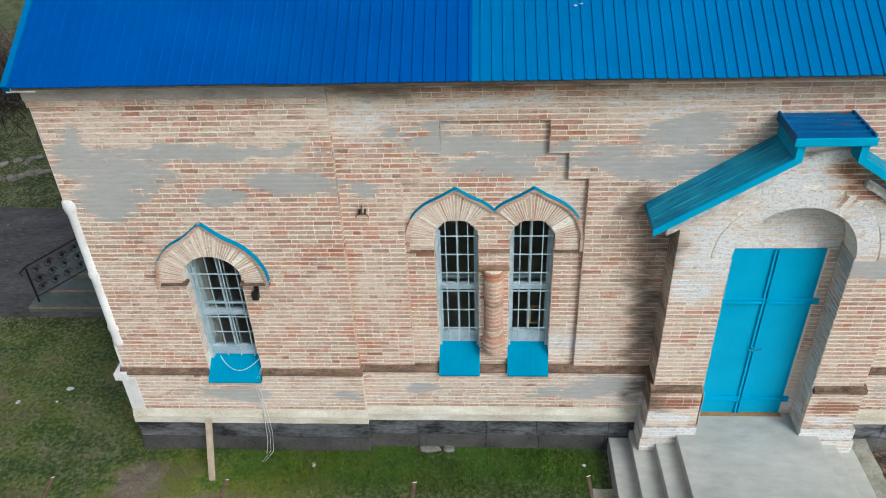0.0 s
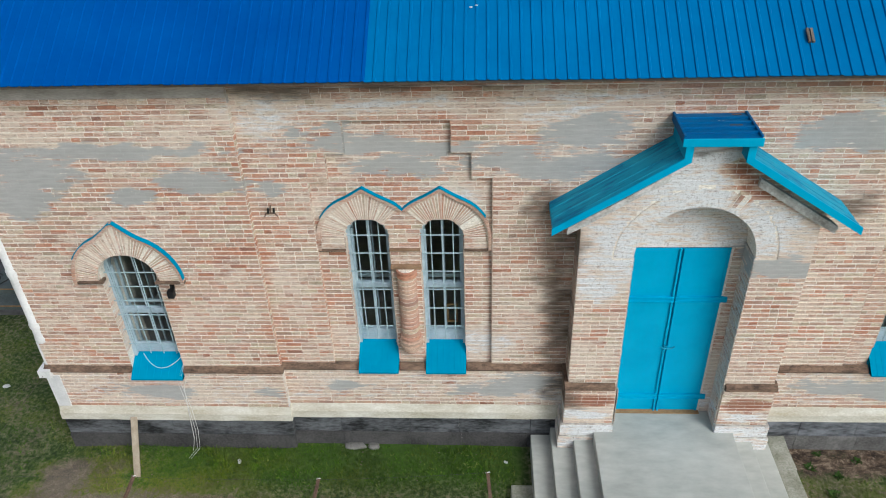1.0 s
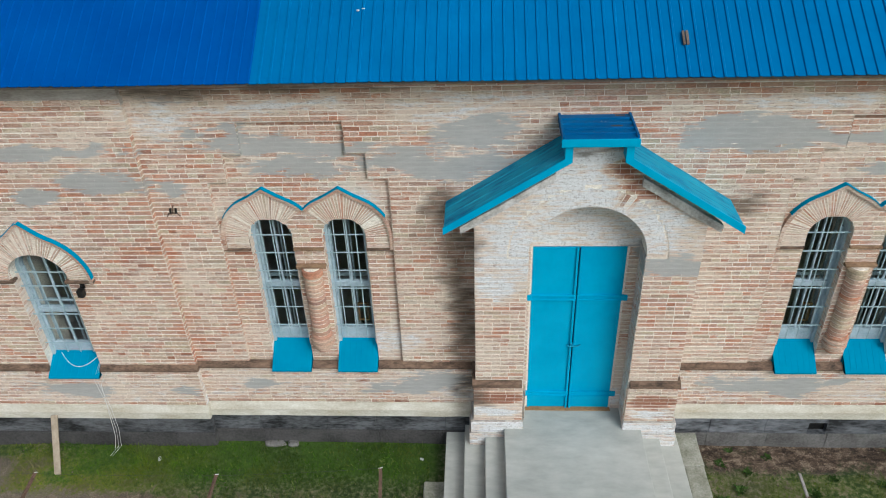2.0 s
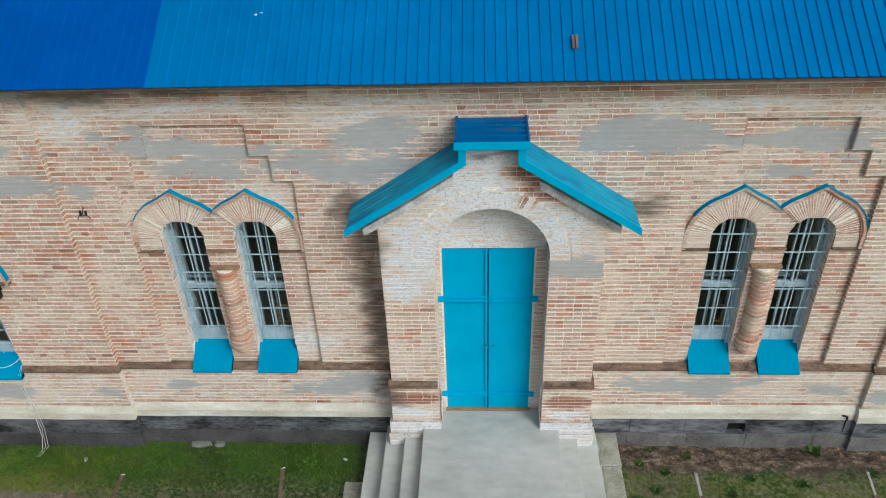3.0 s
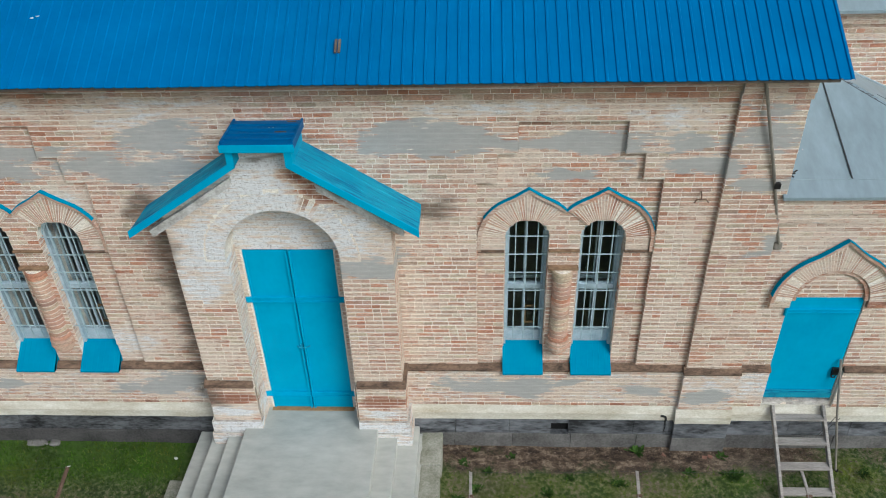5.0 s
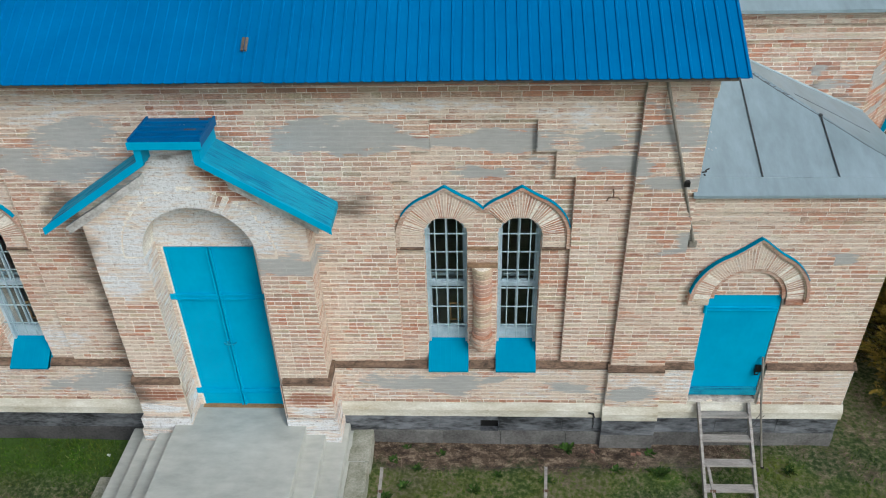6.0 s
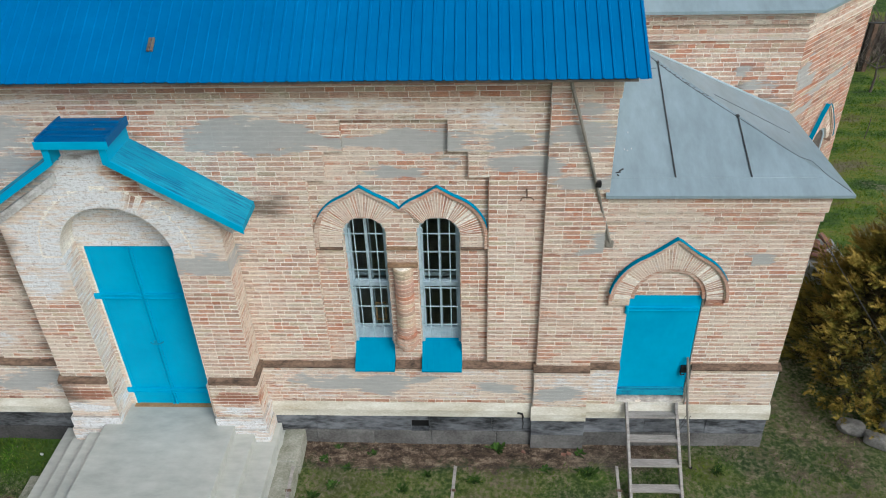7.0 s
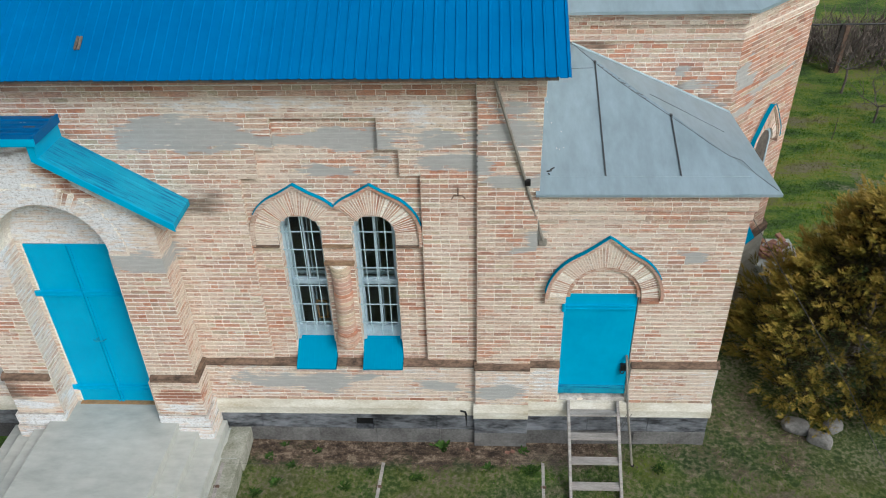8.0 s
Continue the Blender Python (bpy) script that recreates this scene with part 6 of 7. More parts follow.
# ---- fittings on the wall ----
lamp = base("wall_lamp", -7.49, -0.16, 3.50, "small black floodlight on the brick wall beside window", "lamp")
bm = fresh()
bevel_box(bm, -0.05, 0.05, -0.14, -0.04, -0.07, 0.06, 0.02)
part("housing", bm, IRON, lamp)
bm = fresh()
tube(bm, [(0.0, 0.01, 0.06), (0.0, -0.05, 0.09), (0.0, -0.09, 0.04)], 0.01, 6)
bevel_box(bm, -0.035, 0.035, -0.012, 0.012, 0.02, 0.10, 0.006)
part("bracket", bm, IRON, lamp)
for x, y, z in ((-5.80, -0.055, 4.83), (5.83, -0.055, 5.05)):
    br = base("insulator_bracket", x, y, z, "rusty iron wire bracket fixed to bare brick", "bracket", "brackets on the wall")
    bm = fresh()
    tube(bm, [(0.0, 0.01, 0.09), (0.0, -0.05, 0.06), (0.0, -0.07, 0.0)], 0.010, 6)
    tube(bm, [(-0.09, -0.07, -0.06), (-0.06, -0.07, 0.0), (0.06, -0.07, 0.0), (0.10, -0.07, -0.05)], 0.009, 6)
    part("arm", bm, RUST, br)
    if x < 0:
        for dx in (-0.03, 0.05):
            bm = fresh()
            tube(bm, [(dx, -0.07, 0.0), (dx + 0.01, -0.075, 0.08)], 0.016, 8)
            part("insulator", bm, IRON, br, "dark insulator")

pole = base("leaning_pole", 6.30, -0.22, 6.80, "thin rusty pole hanging from the eaves to the annex wall", "pole")
bm = fresh()
tube(bm, [(0.0, 0.0, 0.0), (0.36, 0.05, -1.2), (0.74, 0.14, -2.52)], 0.022, 8)
part("tube", bm, PIPE, pole)
bm = fresh()
bevel_box(bm, 0.44, 0.52, 0.02, 0.17, -1.56, -1.48, 0.01)
part("clamp", bm, IRON, pole, "dark clamp")
bm = fresh()
bevel_box(bm, 0.68, 0.80, 0.135, 0.17, -2.62, -2.50, 0.02)
part("foot_plate", bm, PIPE, pole, "cemented foot")

cable = base("white_cable", -8.0, -0.26, 0.1, "loose white cables hanging from the window sill to the grass", "cable")
bm = fresh()
tube(bm, [(-0.06 + 0.34 * q, 0.10 + 0.20 * q * q, 1.79 + 0.14 * q * q) for q in [-1 + 0.2 * j for j in range(11)]] + [(0.46, 0.06, 1.8), (0.28, -0.02, 1.5), (0.22, -0.01, 0.85), (0.20, -0.05, 0.3), (0.16, -0.12, 0.06)], 0.005, 6)
part("loop", bm, CABLE, cable)
for dx in (0.0, 0.045):
    bm = fresh()
    tube(bm, [(0.33 + dx * 0.3, 0.06, 1.9), (0.20 + dx, -0.03, 1.62), (0.25 + dx, -0.02, 1.0), (0.27 + dx, -0.06, 0.5), (0.24 + dx, -0.12, 0.12), (0.10 + dx, -0.25, 0.0)], 0.0035, 5)
    part("strand", bm, CABLE, cable)

# ---- stones, scraps and rubble ----
def boulder(name, x, y, z, sx, sy, sz, mat, label, category, seed, group="", rz=0.0):
    bm = fresh()
    bmesh.ops.create_icosphere(bm, subdivisions=3, radius=1.0)
    for v in bm.verts:
        d = 1 + 0.22 * noise.noise(v.co * 1.4 + Vector((seed, 0, 0))) + 0.07 * noise.noise(v.co * 4 + Vector((0, seed, 0)))
        c = Vector([math.copysign(abs(q) ** 0.75, q) for q in v.co])
        v.co = Vector((c.x * sx * d, c.y * sy * d, c.z * sz * d))
    ob = link(name, bm, mat)
    ob.matrix_basis = pose(x, y, z, 0, 0, rz)
    return tagged(ob, label, category, group)


for k, (x, y, sx, sy, rz) in enumerate(((11.72, 0.33, 0.24, 0.15, -12), (12.02, 0.04, 0.22, 0.13, -35), (12.36, 0.36, 0.17, 0.13, 20))):
    boulder("garden_stone", x, y, 0.10, sx, sy, 0.12, STONE, "grey field stone at the golden bush's foot", "stone", k * 3.1, "stones by the bush", rz)
for k, (x, w) in enumerate(((-5.05, 0.19), (-4.72, 0.10))):
    boulder("kerb_stone", x, -0.22, 0.13, w, 0.07, 0.045, STONE, "flat pale stone in the grass at the plinth", "stone", 20 + k)
for k, (x, y, s) in enumerate(((-12.13, 1.29, 0.07), (-12.23, 0.94, 0.025), (-12.97, 0.9, 0.05), (-7.0, -0.55, 0.05), (-2.45, -0.5, 0.035))):
    boulder("paper_scrap", x, y, ground_z(x, y) + 0.012, s, s * 0.6, 0.018, PAPER, "white scrap of litter on the grass", "litter", 40 + k, "litter on the lawn", k * 40.0)
for k in range(26):
    f = k / 25
    x, y = (-19.2 + 3.6 * f, 10.0 + 1.4 * f) if k % 2 else (-18.6 + 3.0 * f, 9.2 + 1.1 * f)
    boulder("border_stone", x + rng.uniform(-0.1, 0.1), y + rng.uniform(-0.1, 0.1), 0.10, rng.uniform(0.09, 0.22), rng.uniform(0.05, 0.11), rng.uniform(0.04, 0.10), BORDER, "rough pale stone edging a far lawn", "stone", 60 + k, "edging stones", rng.uniform(0, 90))

slab = base("rubble_slab", 12.7, 5.1, 0.0, "concrete slab heaped with broken red bricks beside the apse", "slab")
bm = fresh()
bevel_box(bm, -0.55, 0.55, -0.5, 0.6, 0.0, 0.52, 0.02)
part("slab", bm, CONCRETE, slab)
for k in range(22):
    bm = fresh()
    bevel_box(bm, -0.12, 0.12, -0.06, 0.06, -0.035, 0.035, 0.01, Matrix.Translation((rng.uniform(-0.42, 0.3), rng.uniform(-0.3, 0.45), 0.55 + 0.1 * rng.random())) @ Euler((rng.uniform(-0.5, 0.5), rng.uniform(-0.5, 0.5), rng.uniform(0, 3))).to_matrix().to_4x4())
    part("brick", bm, RUBBLE, slab)

verts, faces = [], []
for k in range(900):
    if k >= 480:
        x, y = rng.uniform(-24, -10.6), rng.uniform(3.6, 7.6)
    elif k < 330:
        x, y = rng.uniform(2.2, 9.6), -0.14 - abs(rng.gauss(0, 0.33))
    else:
        x, y = rng.uniform(-11, 2), -0.3 - abs(rng.gauss(0, 0.9))
    if -2.7 < x < 2.2:
        continue
    s = rng.uniform(0.006, 0.02) if k < 480 else rng.uniform(0.012, 0.045)
    z = ground_z(x, y) + s * 0.3 if k < 480 else 0.127
    n = len(verts)
    for dx, dy, dz in ((1, 0, 0), (0, 1, 0), (-1, 0, 0), (0, -1, 0), (0, 0, 0.8), (0, 0, -0.8)):
        verts.append((x + dx * s * rng.uniform(0.6, 1.4), y + dy * s * rng.uniform(0.6, 1.2), z + dz * s))
    faces += [(n + a, n + b, n + c) for a, b, c in ((0, 1, 4), (1, 2, 4), (2, 3, 4), (3, 0, 4), (1, 0, 5), (2, 1, 5), (3, 2, 5), (0, 3, 5))]
tagged(raw("rubble_chips", verts, faces, CHIP), "small stone and mortar chips on the bare soil", "gravel", kind="stuff")
for k in range(3):
    x = 6.35 + rng.gauss(0, 0.3)
    bm = fresh()
    bevel_box(bm, -0.04, 0.04, -0.03, 0.03, -0.02, 0.02, 0.008)
    ob = link("brick_fragment", bm, RUBBLE)
    ob.matrix_basis = pose(x, -0.33 + rng.gauss(0, 0.07), 0.10, rng.uniform(-20, 20), rng.uniform(-20, 20), rng.uniform(0, 180))
    tagged(ob, "broken red brick piece on the soil by the plinth", "brick", "brick fragments")

# ---- west entrance steps and railing ----
wsteps = base("west_steps", -12.0, 5.2, 0.1, "grey stone steps with yellow-edged treads at the west front", "steps", kind="structure")
for k in range(4):
    bm = fresh()
    bevel_box(bm, -2.0 + 0.33 * k, 1.9, -1.72 + 0.42 * k, 3.6, -0.1 if k == 0 else 0.14 * k, 0.14 * (k + 1), 0.008)
    st = part("step", bm, SLATE, wsteps)
    bm = fresh()
    box(bm, -1.98 + 0.33 * k, 1.9, -1.735 + 0.42 * k, -1.71 + 0.42 * k, 0.14 * (k + 1) - 0.012, 0.14 * (k + 1) + 0.004)
    part("nosing", bm, OCHRE, st, "ochre edge strip")
rail = base("iron_railing", -13.85, 3.70, 0.25, "black wrought iron stair railing with scrolls and rosettes", "railing")
RD = Vector((1.28, 0.62, 0.50))


def rp(f, h):
    return (RD.x * f, RD.y * f, RD.z * f + h)


bm = fresh()
tube(bm, [(-0.10, -0.05, 0.72), (-0.13, -0.06, 0.80), rp(0, 0.92), rp(1.25, 0.92)], 0.022, 8)
part("handrail", bm, IRON, rail)
bm = fresh()
tube(bm, [rp(0, 0.12), rp(1.25, 0.12)], 0.014, 6)
part("bottom_rail", bm, IRON, rail)
for f in (0.0, 1.25):
    bm = fresh()
    tube(bm, [rp(f, -0.02), rp(f, 0.92)], 0.024, 8)
    part("post", bm, IRON, rail)
for k in range(6):
    f = 0.12 + 0.2 * k
    for h in (0.27, 0.50, 0.73):
        bm = fresh()
        c = Vector(rp(f, h))
        d = RD.normalized()
        tube(bm, [c + (d * math.cos(q) + Vector((0, 0, 1)) * math.sin(q)) * (0.115 - 0.011 * q) for q in [j * 0.5 for j in range(15)]], 0.008, 5)
        part("scroll", bm, IRON, rail)
        bm = fresh()
        bmesh.ops.create_icosphere(bm, subdivisions=1, radius=0.05, matrix=Matrix.Translation(c + d * 0.02 + Vector((0, 0, 0.03))))
        for v in bm.verts:
            v.co += noise.noise_vector(v.co * 20) * 0.02
        part("rosette", bm, IRON, rail)

# ---- golden conifer ----
def add_spray(rnd, out, p, d, ln, low, high, k=8):
    """One flat scale-leaf spray at p along d; its tone goes from low to high."""
    verts, faces, tones = out
    side = d.cross(Vector((0, 0, 1)))
    side = side.normalized() if side.length > 0.1 else Vector((1, 0, 0))
    roll = rnd.uniform(-0.9, 0.9)
    flat = (side * math.cos(roll) + side.cross(d) * math.sin(roll)).normalized()
    thick = d.cross(flat)
    for j in range(k):
        f = (j + 0.6) / k
        w = ln * 0.30 * math.sin(math.pi * min(1.0, f * 0.85 + 0.14)) * rnd.uniform(0.75, 1.2)
        c = p + d * ln * f + thick * ln * rnd.uniform(-0.06, 0.06)
        tone = low + (high - low) * f
        for s in (-1, 1):
            tip = c + (flat * s + d * 1.2).normalized() * w + thick * w * rnd.uniform(-0.3, 0.3)
            n = len(verts)
            verts += [tuple(c - d * ln * 0.06), tuple(c + d * ln * 0.06), tuple(tip)]
            faces.append((n, n + 1, n + 2))
            tones += [tone, tone, min(1.0, tone + 0.12)]


def plumes(rnd, count, place, length, width, size, each):
    """Feathery plumes: sprays set round an axis, closing towards its tip, paler outwards; upper sides painted paler, as
    if lit.
    """
    out = ([], [], [])
    for _ in range(count):
        p, d = place(rnd)
        d = d.normalized()
        a = d.cross(Vector((0, 0, 1))).normalized()
        b = d.cross(a)
        ln = length * rnd.uniform(0.6, 1.35)
        own = rnd.uniform(-0.16, 0.16)
        for j in range(each):
            f = (j + rnd.random()) / each
            q = rnd.uniform(0, 2 * math.pi)
            radial = a * math.cos(q) + b * math.sin(q)
            r = width * (1 - f) ** 0.8 * rnd.uniform(0.2, 1.0)
            # tone grows golden to the tip; the radial.z term paints light from above
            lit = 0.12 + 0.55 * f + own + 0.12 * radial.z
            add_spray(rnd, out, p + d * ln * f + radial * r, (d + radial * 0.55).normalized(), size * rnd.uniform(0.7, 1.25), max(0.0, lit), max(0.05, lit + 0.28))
    return out


def loose_sprays(rnd, count, place, size):
    out = ([], [], [])
    for _ in range(count):
        p, d = place(rnd)
        add_spray(rnd, out, p, d.normalized(), size * rnd.uniform(0.6, 1.3), 0.1, 0.3)
    return out


rnd = random.Random(11)
BUSH = Vector((13.3, 2.05, 0.0))


def bush_reach(a, z):
    lump = 1 + 0.13 * math.sin(5 * a + 2.3 * z) + 0.11 * math.sin(9 * a - 3.1 * z) + 0.10 * math.sin(3.7 * z + 2 * a)
    return 2.55 * max(0.02, 1 - (z / 3.6) ** 1.15) * (0.80 + 0.20 * min(1, z / 0.6)) * lump


def bush_shell(r):
    z = 0.08 + 3.42 * r.random() ** 1.25
    a = r.uniform(0, 2 * math.pi)
    rad = bush_reach(a, z) * (0.62 + 0.26 * r.random() ** 0.6)
    p = BUSH + Vector((rad * math.cos(a), rad * math.sin(a), z))
    return p, Vector((math.cos(a), math.sin(a), 0.25 + 0.55 * r.random())) + Vector((r.uniform(-0.3, 0.3), r.uniform(-0.3, 0.3), r.uniform(-0.15, 0.25)))


def bush_core(r):
    z = 0.05 + 3.3 * r.random() ** 1.2
    a = r.uniform(0, 2 * math.pi)
    rad = bush_reach(a, z) * (0.30 + 0.42 * r.random())
    p = BUSH + Vector((rad * math.cos(a), rad * math.sin(a), z))
    return p, Vector((math.cos(a), math.sin(a), r.uniform(-0.2, 0.9)))


bush = base("golden_conifer", BUSH.x, BUSH.y, 0.05, "broad golden-green conifer bush beside the apse", "bush")
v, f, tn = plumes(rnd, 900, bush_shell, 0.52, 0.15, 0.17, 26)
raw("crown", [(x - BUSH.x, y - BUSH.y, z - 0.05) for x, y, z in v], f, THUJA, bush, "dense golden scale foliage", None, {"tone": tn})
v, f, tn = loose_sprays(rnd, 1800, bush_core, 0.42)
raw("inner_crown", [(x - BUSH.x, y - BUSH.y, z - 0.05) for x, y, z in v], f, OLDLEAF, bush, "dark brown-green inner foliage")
bm = fresh()
tube(bm, [(0, 0, -0.1), (0.05, 0.02, 1.5), (0, 0, 3.3)], 0.11, 8, 0.02)
part("trunk", bm, BARK, bush)
for k in range(16):
    a, z = rnd.uniform(0, 6.28), rnd.uniform(0.2, 2.6)
    r = 1.2 * (1 - z / 4.9)
    bm = fresh()
    tube(bm, [(0, 0, z), (r * 0.5 * math.cos(a), r * 0.5 * math.sin(a), z + 0.15), (r * math.cos(a), r * math.sin(a), z + 0.45)], 0.025, 5, 0.008)
    part("branch", bm, BARK, bush)

# ---- bare trees, far fence and brambles ----
def branch_out(bm, r, p, d, ln, rad, depth):
    q = p + d * ln
    mid = p + d * ln * 0.5 + Vector((r.uniform(-1, 1), r.uniform(-1, 1), 0)) * ln * 0.06
    tube(bm, [p, mid, q], rad, 6, rad * 0.6)
    if depth:
        for _ in range(r.choice((2, 3))):
            e = (d * 0.7 + Vector((r.uniform(-1, 1), r.uniform(-1, 1), r.uniform(-0.05, 0.75)))).normalized()
            branch_out(bm, r, q, e, ln * r.uniform(0.6, 0.85), rad * 0.6, depth - 1)


for k, (x, y, h, rad) in enumerate(((18.2, 15.3, 0.85, 0.045), (18.3, 13.0, 0.55, 0.04), (20.8, 12.2, 0.6, 0.04))):
    tree = base("bare_fruit_tree", x, y, 0.02, "small leafless fruit tree with spreading twigs in the grass", "tree", "young fruit trees")
    bm = fresh()
    tube(bm, [(0, 0, -0.1), (0.03, 0.0, h * 0.6), (0.0, 0.02, h)], rad, 8, rad * 0.7)
    part("trunk", bm, BARK, tree)
    r = random.Random(30 + k)
    bm = fresh()
    for j in range(5):
        a = j * 1.3 + r.uniform(-0.3, 0.3)
        branch_out(bm, r, Vector((0, 0.02, h - 0.04)), Vector((math.cos(a), math.sin(a), 0.5)).normalized(), 0.55, rad * 0.5, 3)
    part("crown", bm, BARK, tree, "bare grey twigs")
stick = base("garden_stick", 16.56, 11.75, 0.0, "thin bare stick standing in the lawn", "stick")
bm = fresh()
tube(bm, [(0, 0, -0.05), (0.03, 0.0, 0.4), (0.02, 0.0, 0.75)], 0.014, 6, 0.008)
part("stem", bm, BARK, stick)
fence = base("far_fence", 18.55, 17.15, 0.0, "rusty steel fence post and rail before brambles", "fence")
for dx, h in ((0.0, 1.75), (0.16, 1.70), (4.2, 1.75)):
    bm = fresh()
    bevel_box(bm, dx - 0.07, dx + 0.07, -0.06, 0.06, -0.1, h, 0.01)
    part("post", bm, DARKTWIG if dx == 0.0 else RUST, fence)
bm = fresh()
tube(bm, [(-6.0, 0.0, 1.70), (7.0, 0.05, 1.76)], 0.03, 6)
part("rail", bm, IRON, fence)
verts, faces = [], []
r = random.Random(5)
for k in range(3600):
    x, y = r.uniform(18.3, 27.0), r.uniform(16.9, 20.5)
    if k % 6 == 0:
        x, y = r.uniform(14.0, 18.5), r.uniform(17.6, 19.0)
    z = ground_z(x, y)
    p = Vector((x, y, z + r.uniform(0, 0.6)))
    d = Vector((r.gauss(0, 0.6), r.gauss(0, 0.6), r.uniform(0.1, 1.2))).normalized() * r.uniform(0.4, 1.5)
    s = Vector((r.uniform(-1, 1), r.uniform(-1, 1), 0)).normalized() * 0.016
    mid = p + d * 0.5 + Vector((r.gauss(0, 0.1), r.gauss(0, 0.1), 0.1))
    n = len(verts)
    verts += [tuple(p - s), tuple(p + s), tuple(mid + s), tuple(mid - s), tuple(p + d)]
    faces += [(n, n + 1, n + 2, n + 3), (n + 3, n + 2, n + 4)]
tagged(raw("bramble_thicket", verts, faces, TWIG), "tangle of dry leafless brambles behind the far fence", "brambles", kind="stuff")
verts, faces = [], []
for k in range(3000):
    x, y = r.gauss(-21.5, 1.7), r.gauss(15.2, 1.6)
    p = Vector((x, y, r.uniform(0, 0.9)))
    d = Vector((r.gauss(0, 0.5), r.gauss(0, 0.5), r.uniform(0.2, 1.2))).normalized() * r.uniform(0.4, 1.3)
    s = Vector((r.uniform(-1, 1), r.uniform(-1, 1), 0)).normalized() * 0.02
    mid = p + d * 0.5
    n = len(verts)
    verts += [tuple(p - s), tuple(p + s), tuple(mid + s), tuple(mid - s), tuple(p + d)]
    faces += [(n, n + 1, n + 2, n + 3), (n + 3, n + 2, n + 4)]
tagged(raw("dark_shrubs", verts, faces, DARKTWIG), "dark leafless shrubs beyond the forecourt", "shrubs", kind="stuff")

# ---- grass and weeds ----
verts, faces, rich, dry = [], [], [], []
r = random.Random(3)
ZONES = ((26000, -9.8, -2.3, -1.9, -0.2), (26000, -15.5, -9.9, -2.2, 3.3), (16000, 2.3, 11.5, -2.2, -0.2), (34000, 11.5, 20.0, 3.5, 16.5), (5000, 9.9, 14.0, -2.2, 1.5), (4000, -20.0, -15.0, 8.0, 12.5))
for count, x0, x1, y0, y1 in ZONES:
    for _ in range(count):
        x, y = r.uniform(x0, x1), r.uniform(y0, y1)
        clump = noise.noise((x * 1.3, y * 1.3, 9.0)) * 0.5 + 0.5
        if soil_at(x, y) > 0.3 + 0.5 * clump:
            continue
        if r.random() > (0.25 + 0.9 * clump) * (1.05 - soil_at(x, y)) * (0.45 + 0.5 * min(1.2, lush_at(x, y))):
            continue
        h = r.uniform(0.025, 0.085) * (0.7 + 0.8 * clump)
        a = r.uniform(0, 6.28)
        w = r.uniform(0.006, 0.013) * (1.0 if y < 3 else 1.4)
        z = ground_z(x, y) - 0.005
        lx, ly = r.gauss(0, 0.5) * h, r.gauss(0, 0.5) * h
        n = len(verts)
        verts += [(x - w * math.cos(a), y - w * math.sin(a), z), (x + w * math.cos(a), y + w * math.sin(a), z), (x + lx, y + ly, z + h)]
        faces.append((n, n + 1, n + 2))
        rich += [lush_at(x, y)] * 3
        dry += [min(0.85, 1.1 * straw_at(x, y))] * 3
tagged(raw("grass_blades", verts, faces, GRASS, None, "", None, {"lush": rich, "straw": dry}), "short uneven spring grass blades", "grass", kind="stuff")
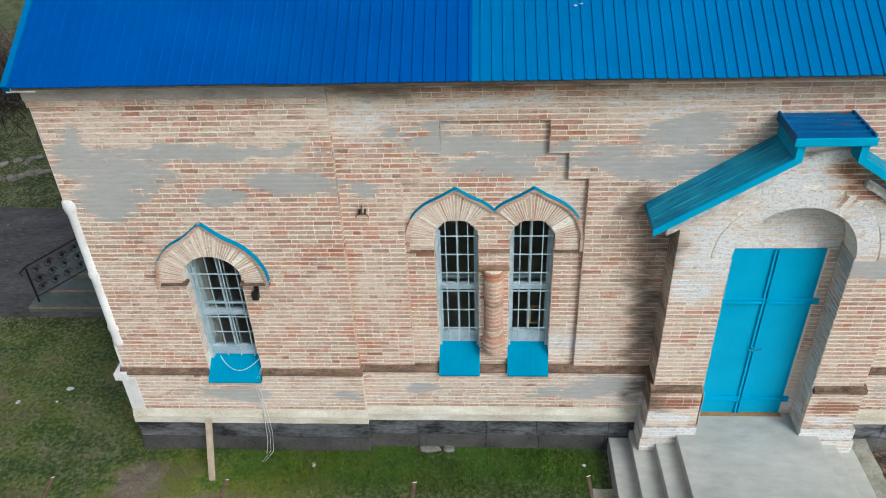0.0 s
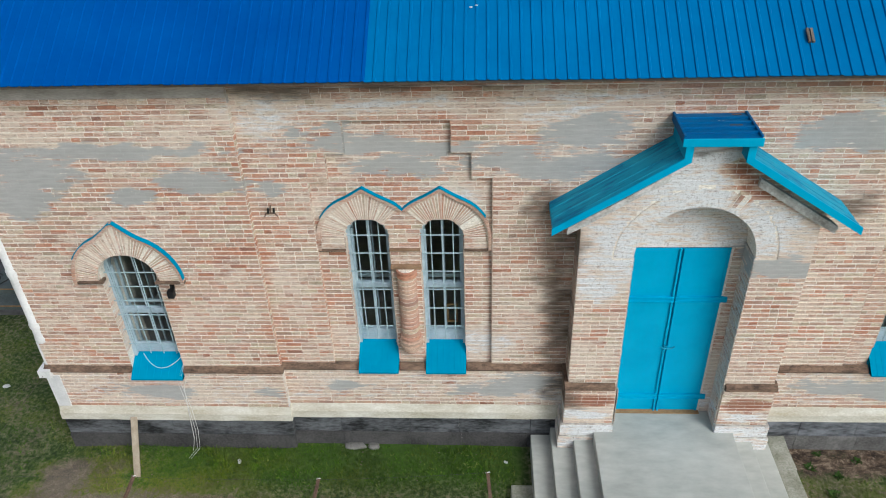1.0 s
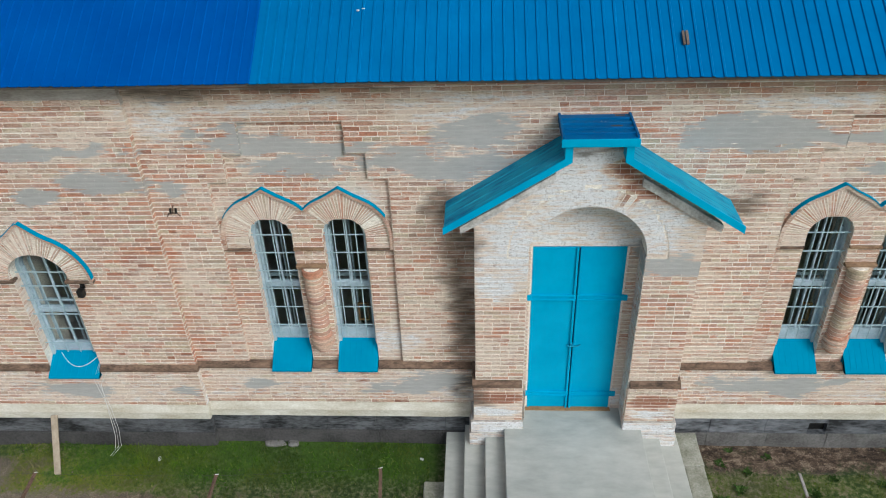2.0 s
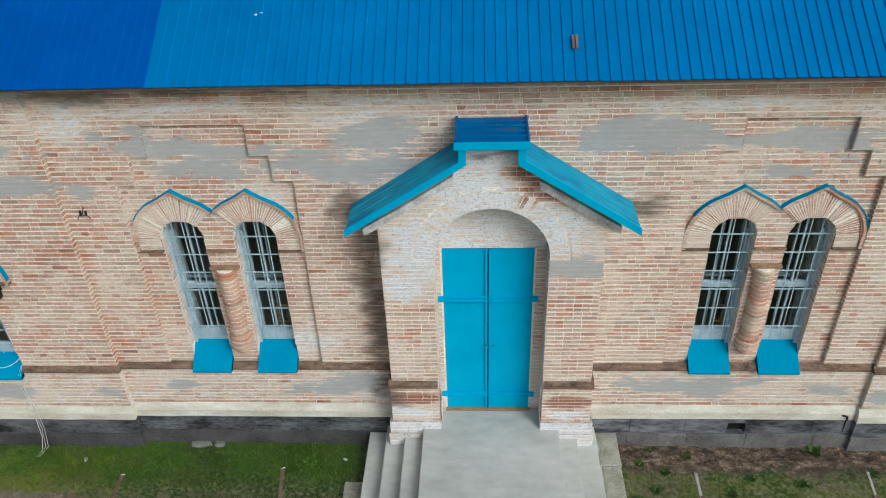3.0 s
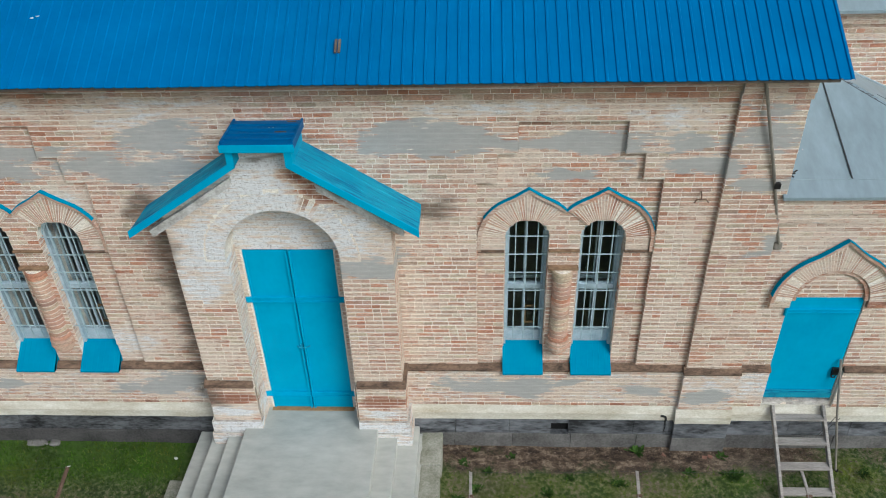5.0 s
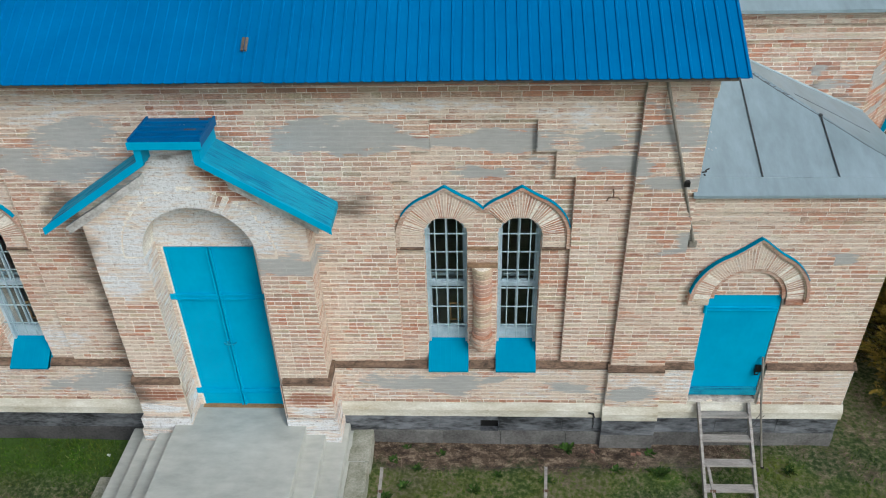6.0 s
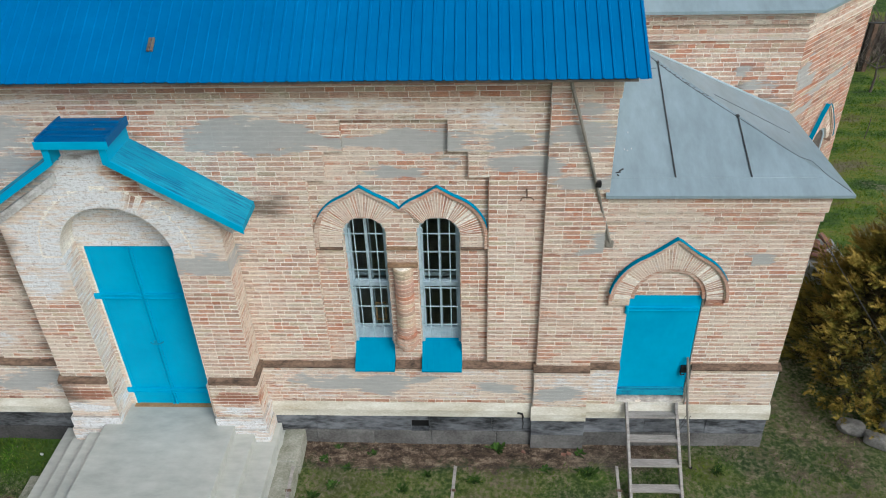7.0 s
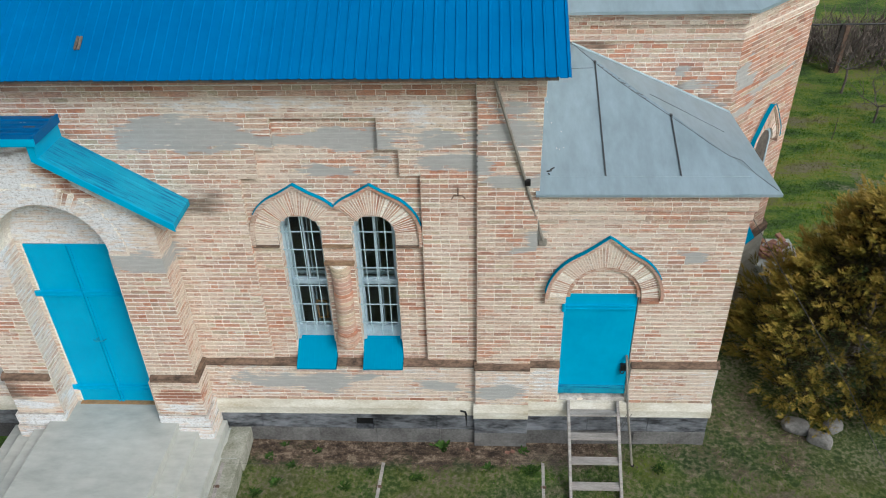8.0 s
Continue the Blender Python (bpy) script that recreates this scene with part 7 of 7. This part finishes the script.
for k, (x, y, s) in enumerate(((5.5, -0.26, 0.15), (2.75, -0.27, 0.08), (3.35, -0.4, 0.09), (2.55, -0.55, 0.1), (2.95, -0.7, 0.09), (4.3, -0.8, 0.09), (2.75, -1.05, 0.12), (2.45, -1.25, 0.12), (7.0, -0.75, 0.16), (6.3, -0.7, 0.11), (6.9, -0.35, 0.1), (9.1, -0.7, 0.12), (3.9, -1.1, 0.11), (5.1, -0.9, 0.12))):
    r2 = random.Random(70 + k)
    verts, faces = [], []
    for _ in range(46):
        a, ln = r2.uniform(0, 6.28), s * r2.uniform(0.5, 1.2)
        d = Vector((math.cos(a), math.sin(a), r2.uniform(0.3, 1.1))).normalized()
        sd = Vector((-math.sin(a), math.cos(a), 0)) * ln * 0.16
        p = Vector((r2.gauss(0, s * 0.25), r2.gauss(0, s * 0.2), 0))
        n = len(verts)
        verts += [tuple(p), tuple(p + d * ln * 0.55 + sd), tuple(p + d * ln - Vector((0, 0, ln * 0.15))), tuple(p + d * ln * 0.55 - sd)]
        faces.append((n, n + 1, n + 2, n + 3))
    ob = raw("weed_tuft", verts, faces, WEED)
    ob.matrix_basis = pose(x, y, ground_z(x, y) - 0.01)
    tagged(ob, "fresh green weed tuft on bare soil", "weed", "weeds along the wall")
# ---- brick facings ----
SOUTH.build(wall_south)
ANNEX.build(wall_annex)
APSE.build(wall_apse)
PORCH.build(wall_porch)
# single bricks nearest to the camera's way, one object each
brick_meshes = {}


def brick_mesh(n):
    key = round(n / 0.006)
    if key not in brick_meshes:
        w, hh, j = (key * 0.006 - PERP) / 2, (COURSE - JOINT) / 2, 0.003
        vs = [(-w + j, 0, -hh + j), (w - j, 0, -hh + j), (w - j, 0, hh - j), (-w + j, 0, hh - j)]
        vs += [(-w, d, -hh) for d in (0.004,)] + [(w, 0.004, -hh), (w, 0.004, hh), (-w, 0.004, hh), (-w, 0.02, -hh), (w, 0.02, -hh), (w, 0.02, hh), (-w, 0.02, hh)]
        fs = [(0, 1, 2, 3)]
        for s in (0, 4):
            for q in range(4):
                fs.append((s + q, s + (q + 1) % 4, s + 4 + (q + 1) % 4, s + 4 + q))
        me = bpy.data.meshes.new("brick")
        me.from_pydata(vs, [], fs)
        me.materials.append(BRICK)
        me.attributes.new("lime", "FLOAT", "POINT").data.foreach_set("value", [0.06] * len(vs))
        brick_meshes[key] = me
    return brick_meshes[key]


for key, wall in (("south", wall_south), ("annex", wall_annex), ("apse", wall_apse), ("porch", wall_porch)):
    for p, q in PIECES[key]:
        ob = new("brick", brick_mesh(q[0] - p[0]))
        ob.parent = wall
        ob.matrix_basis = pose((p[0] + q[0]) / 2, p[1] - rng.uniform(-0.003, 0.004), (p[2] + q[2]) / 2, 0, rng.uniform(-0.5, 0.5), 0)
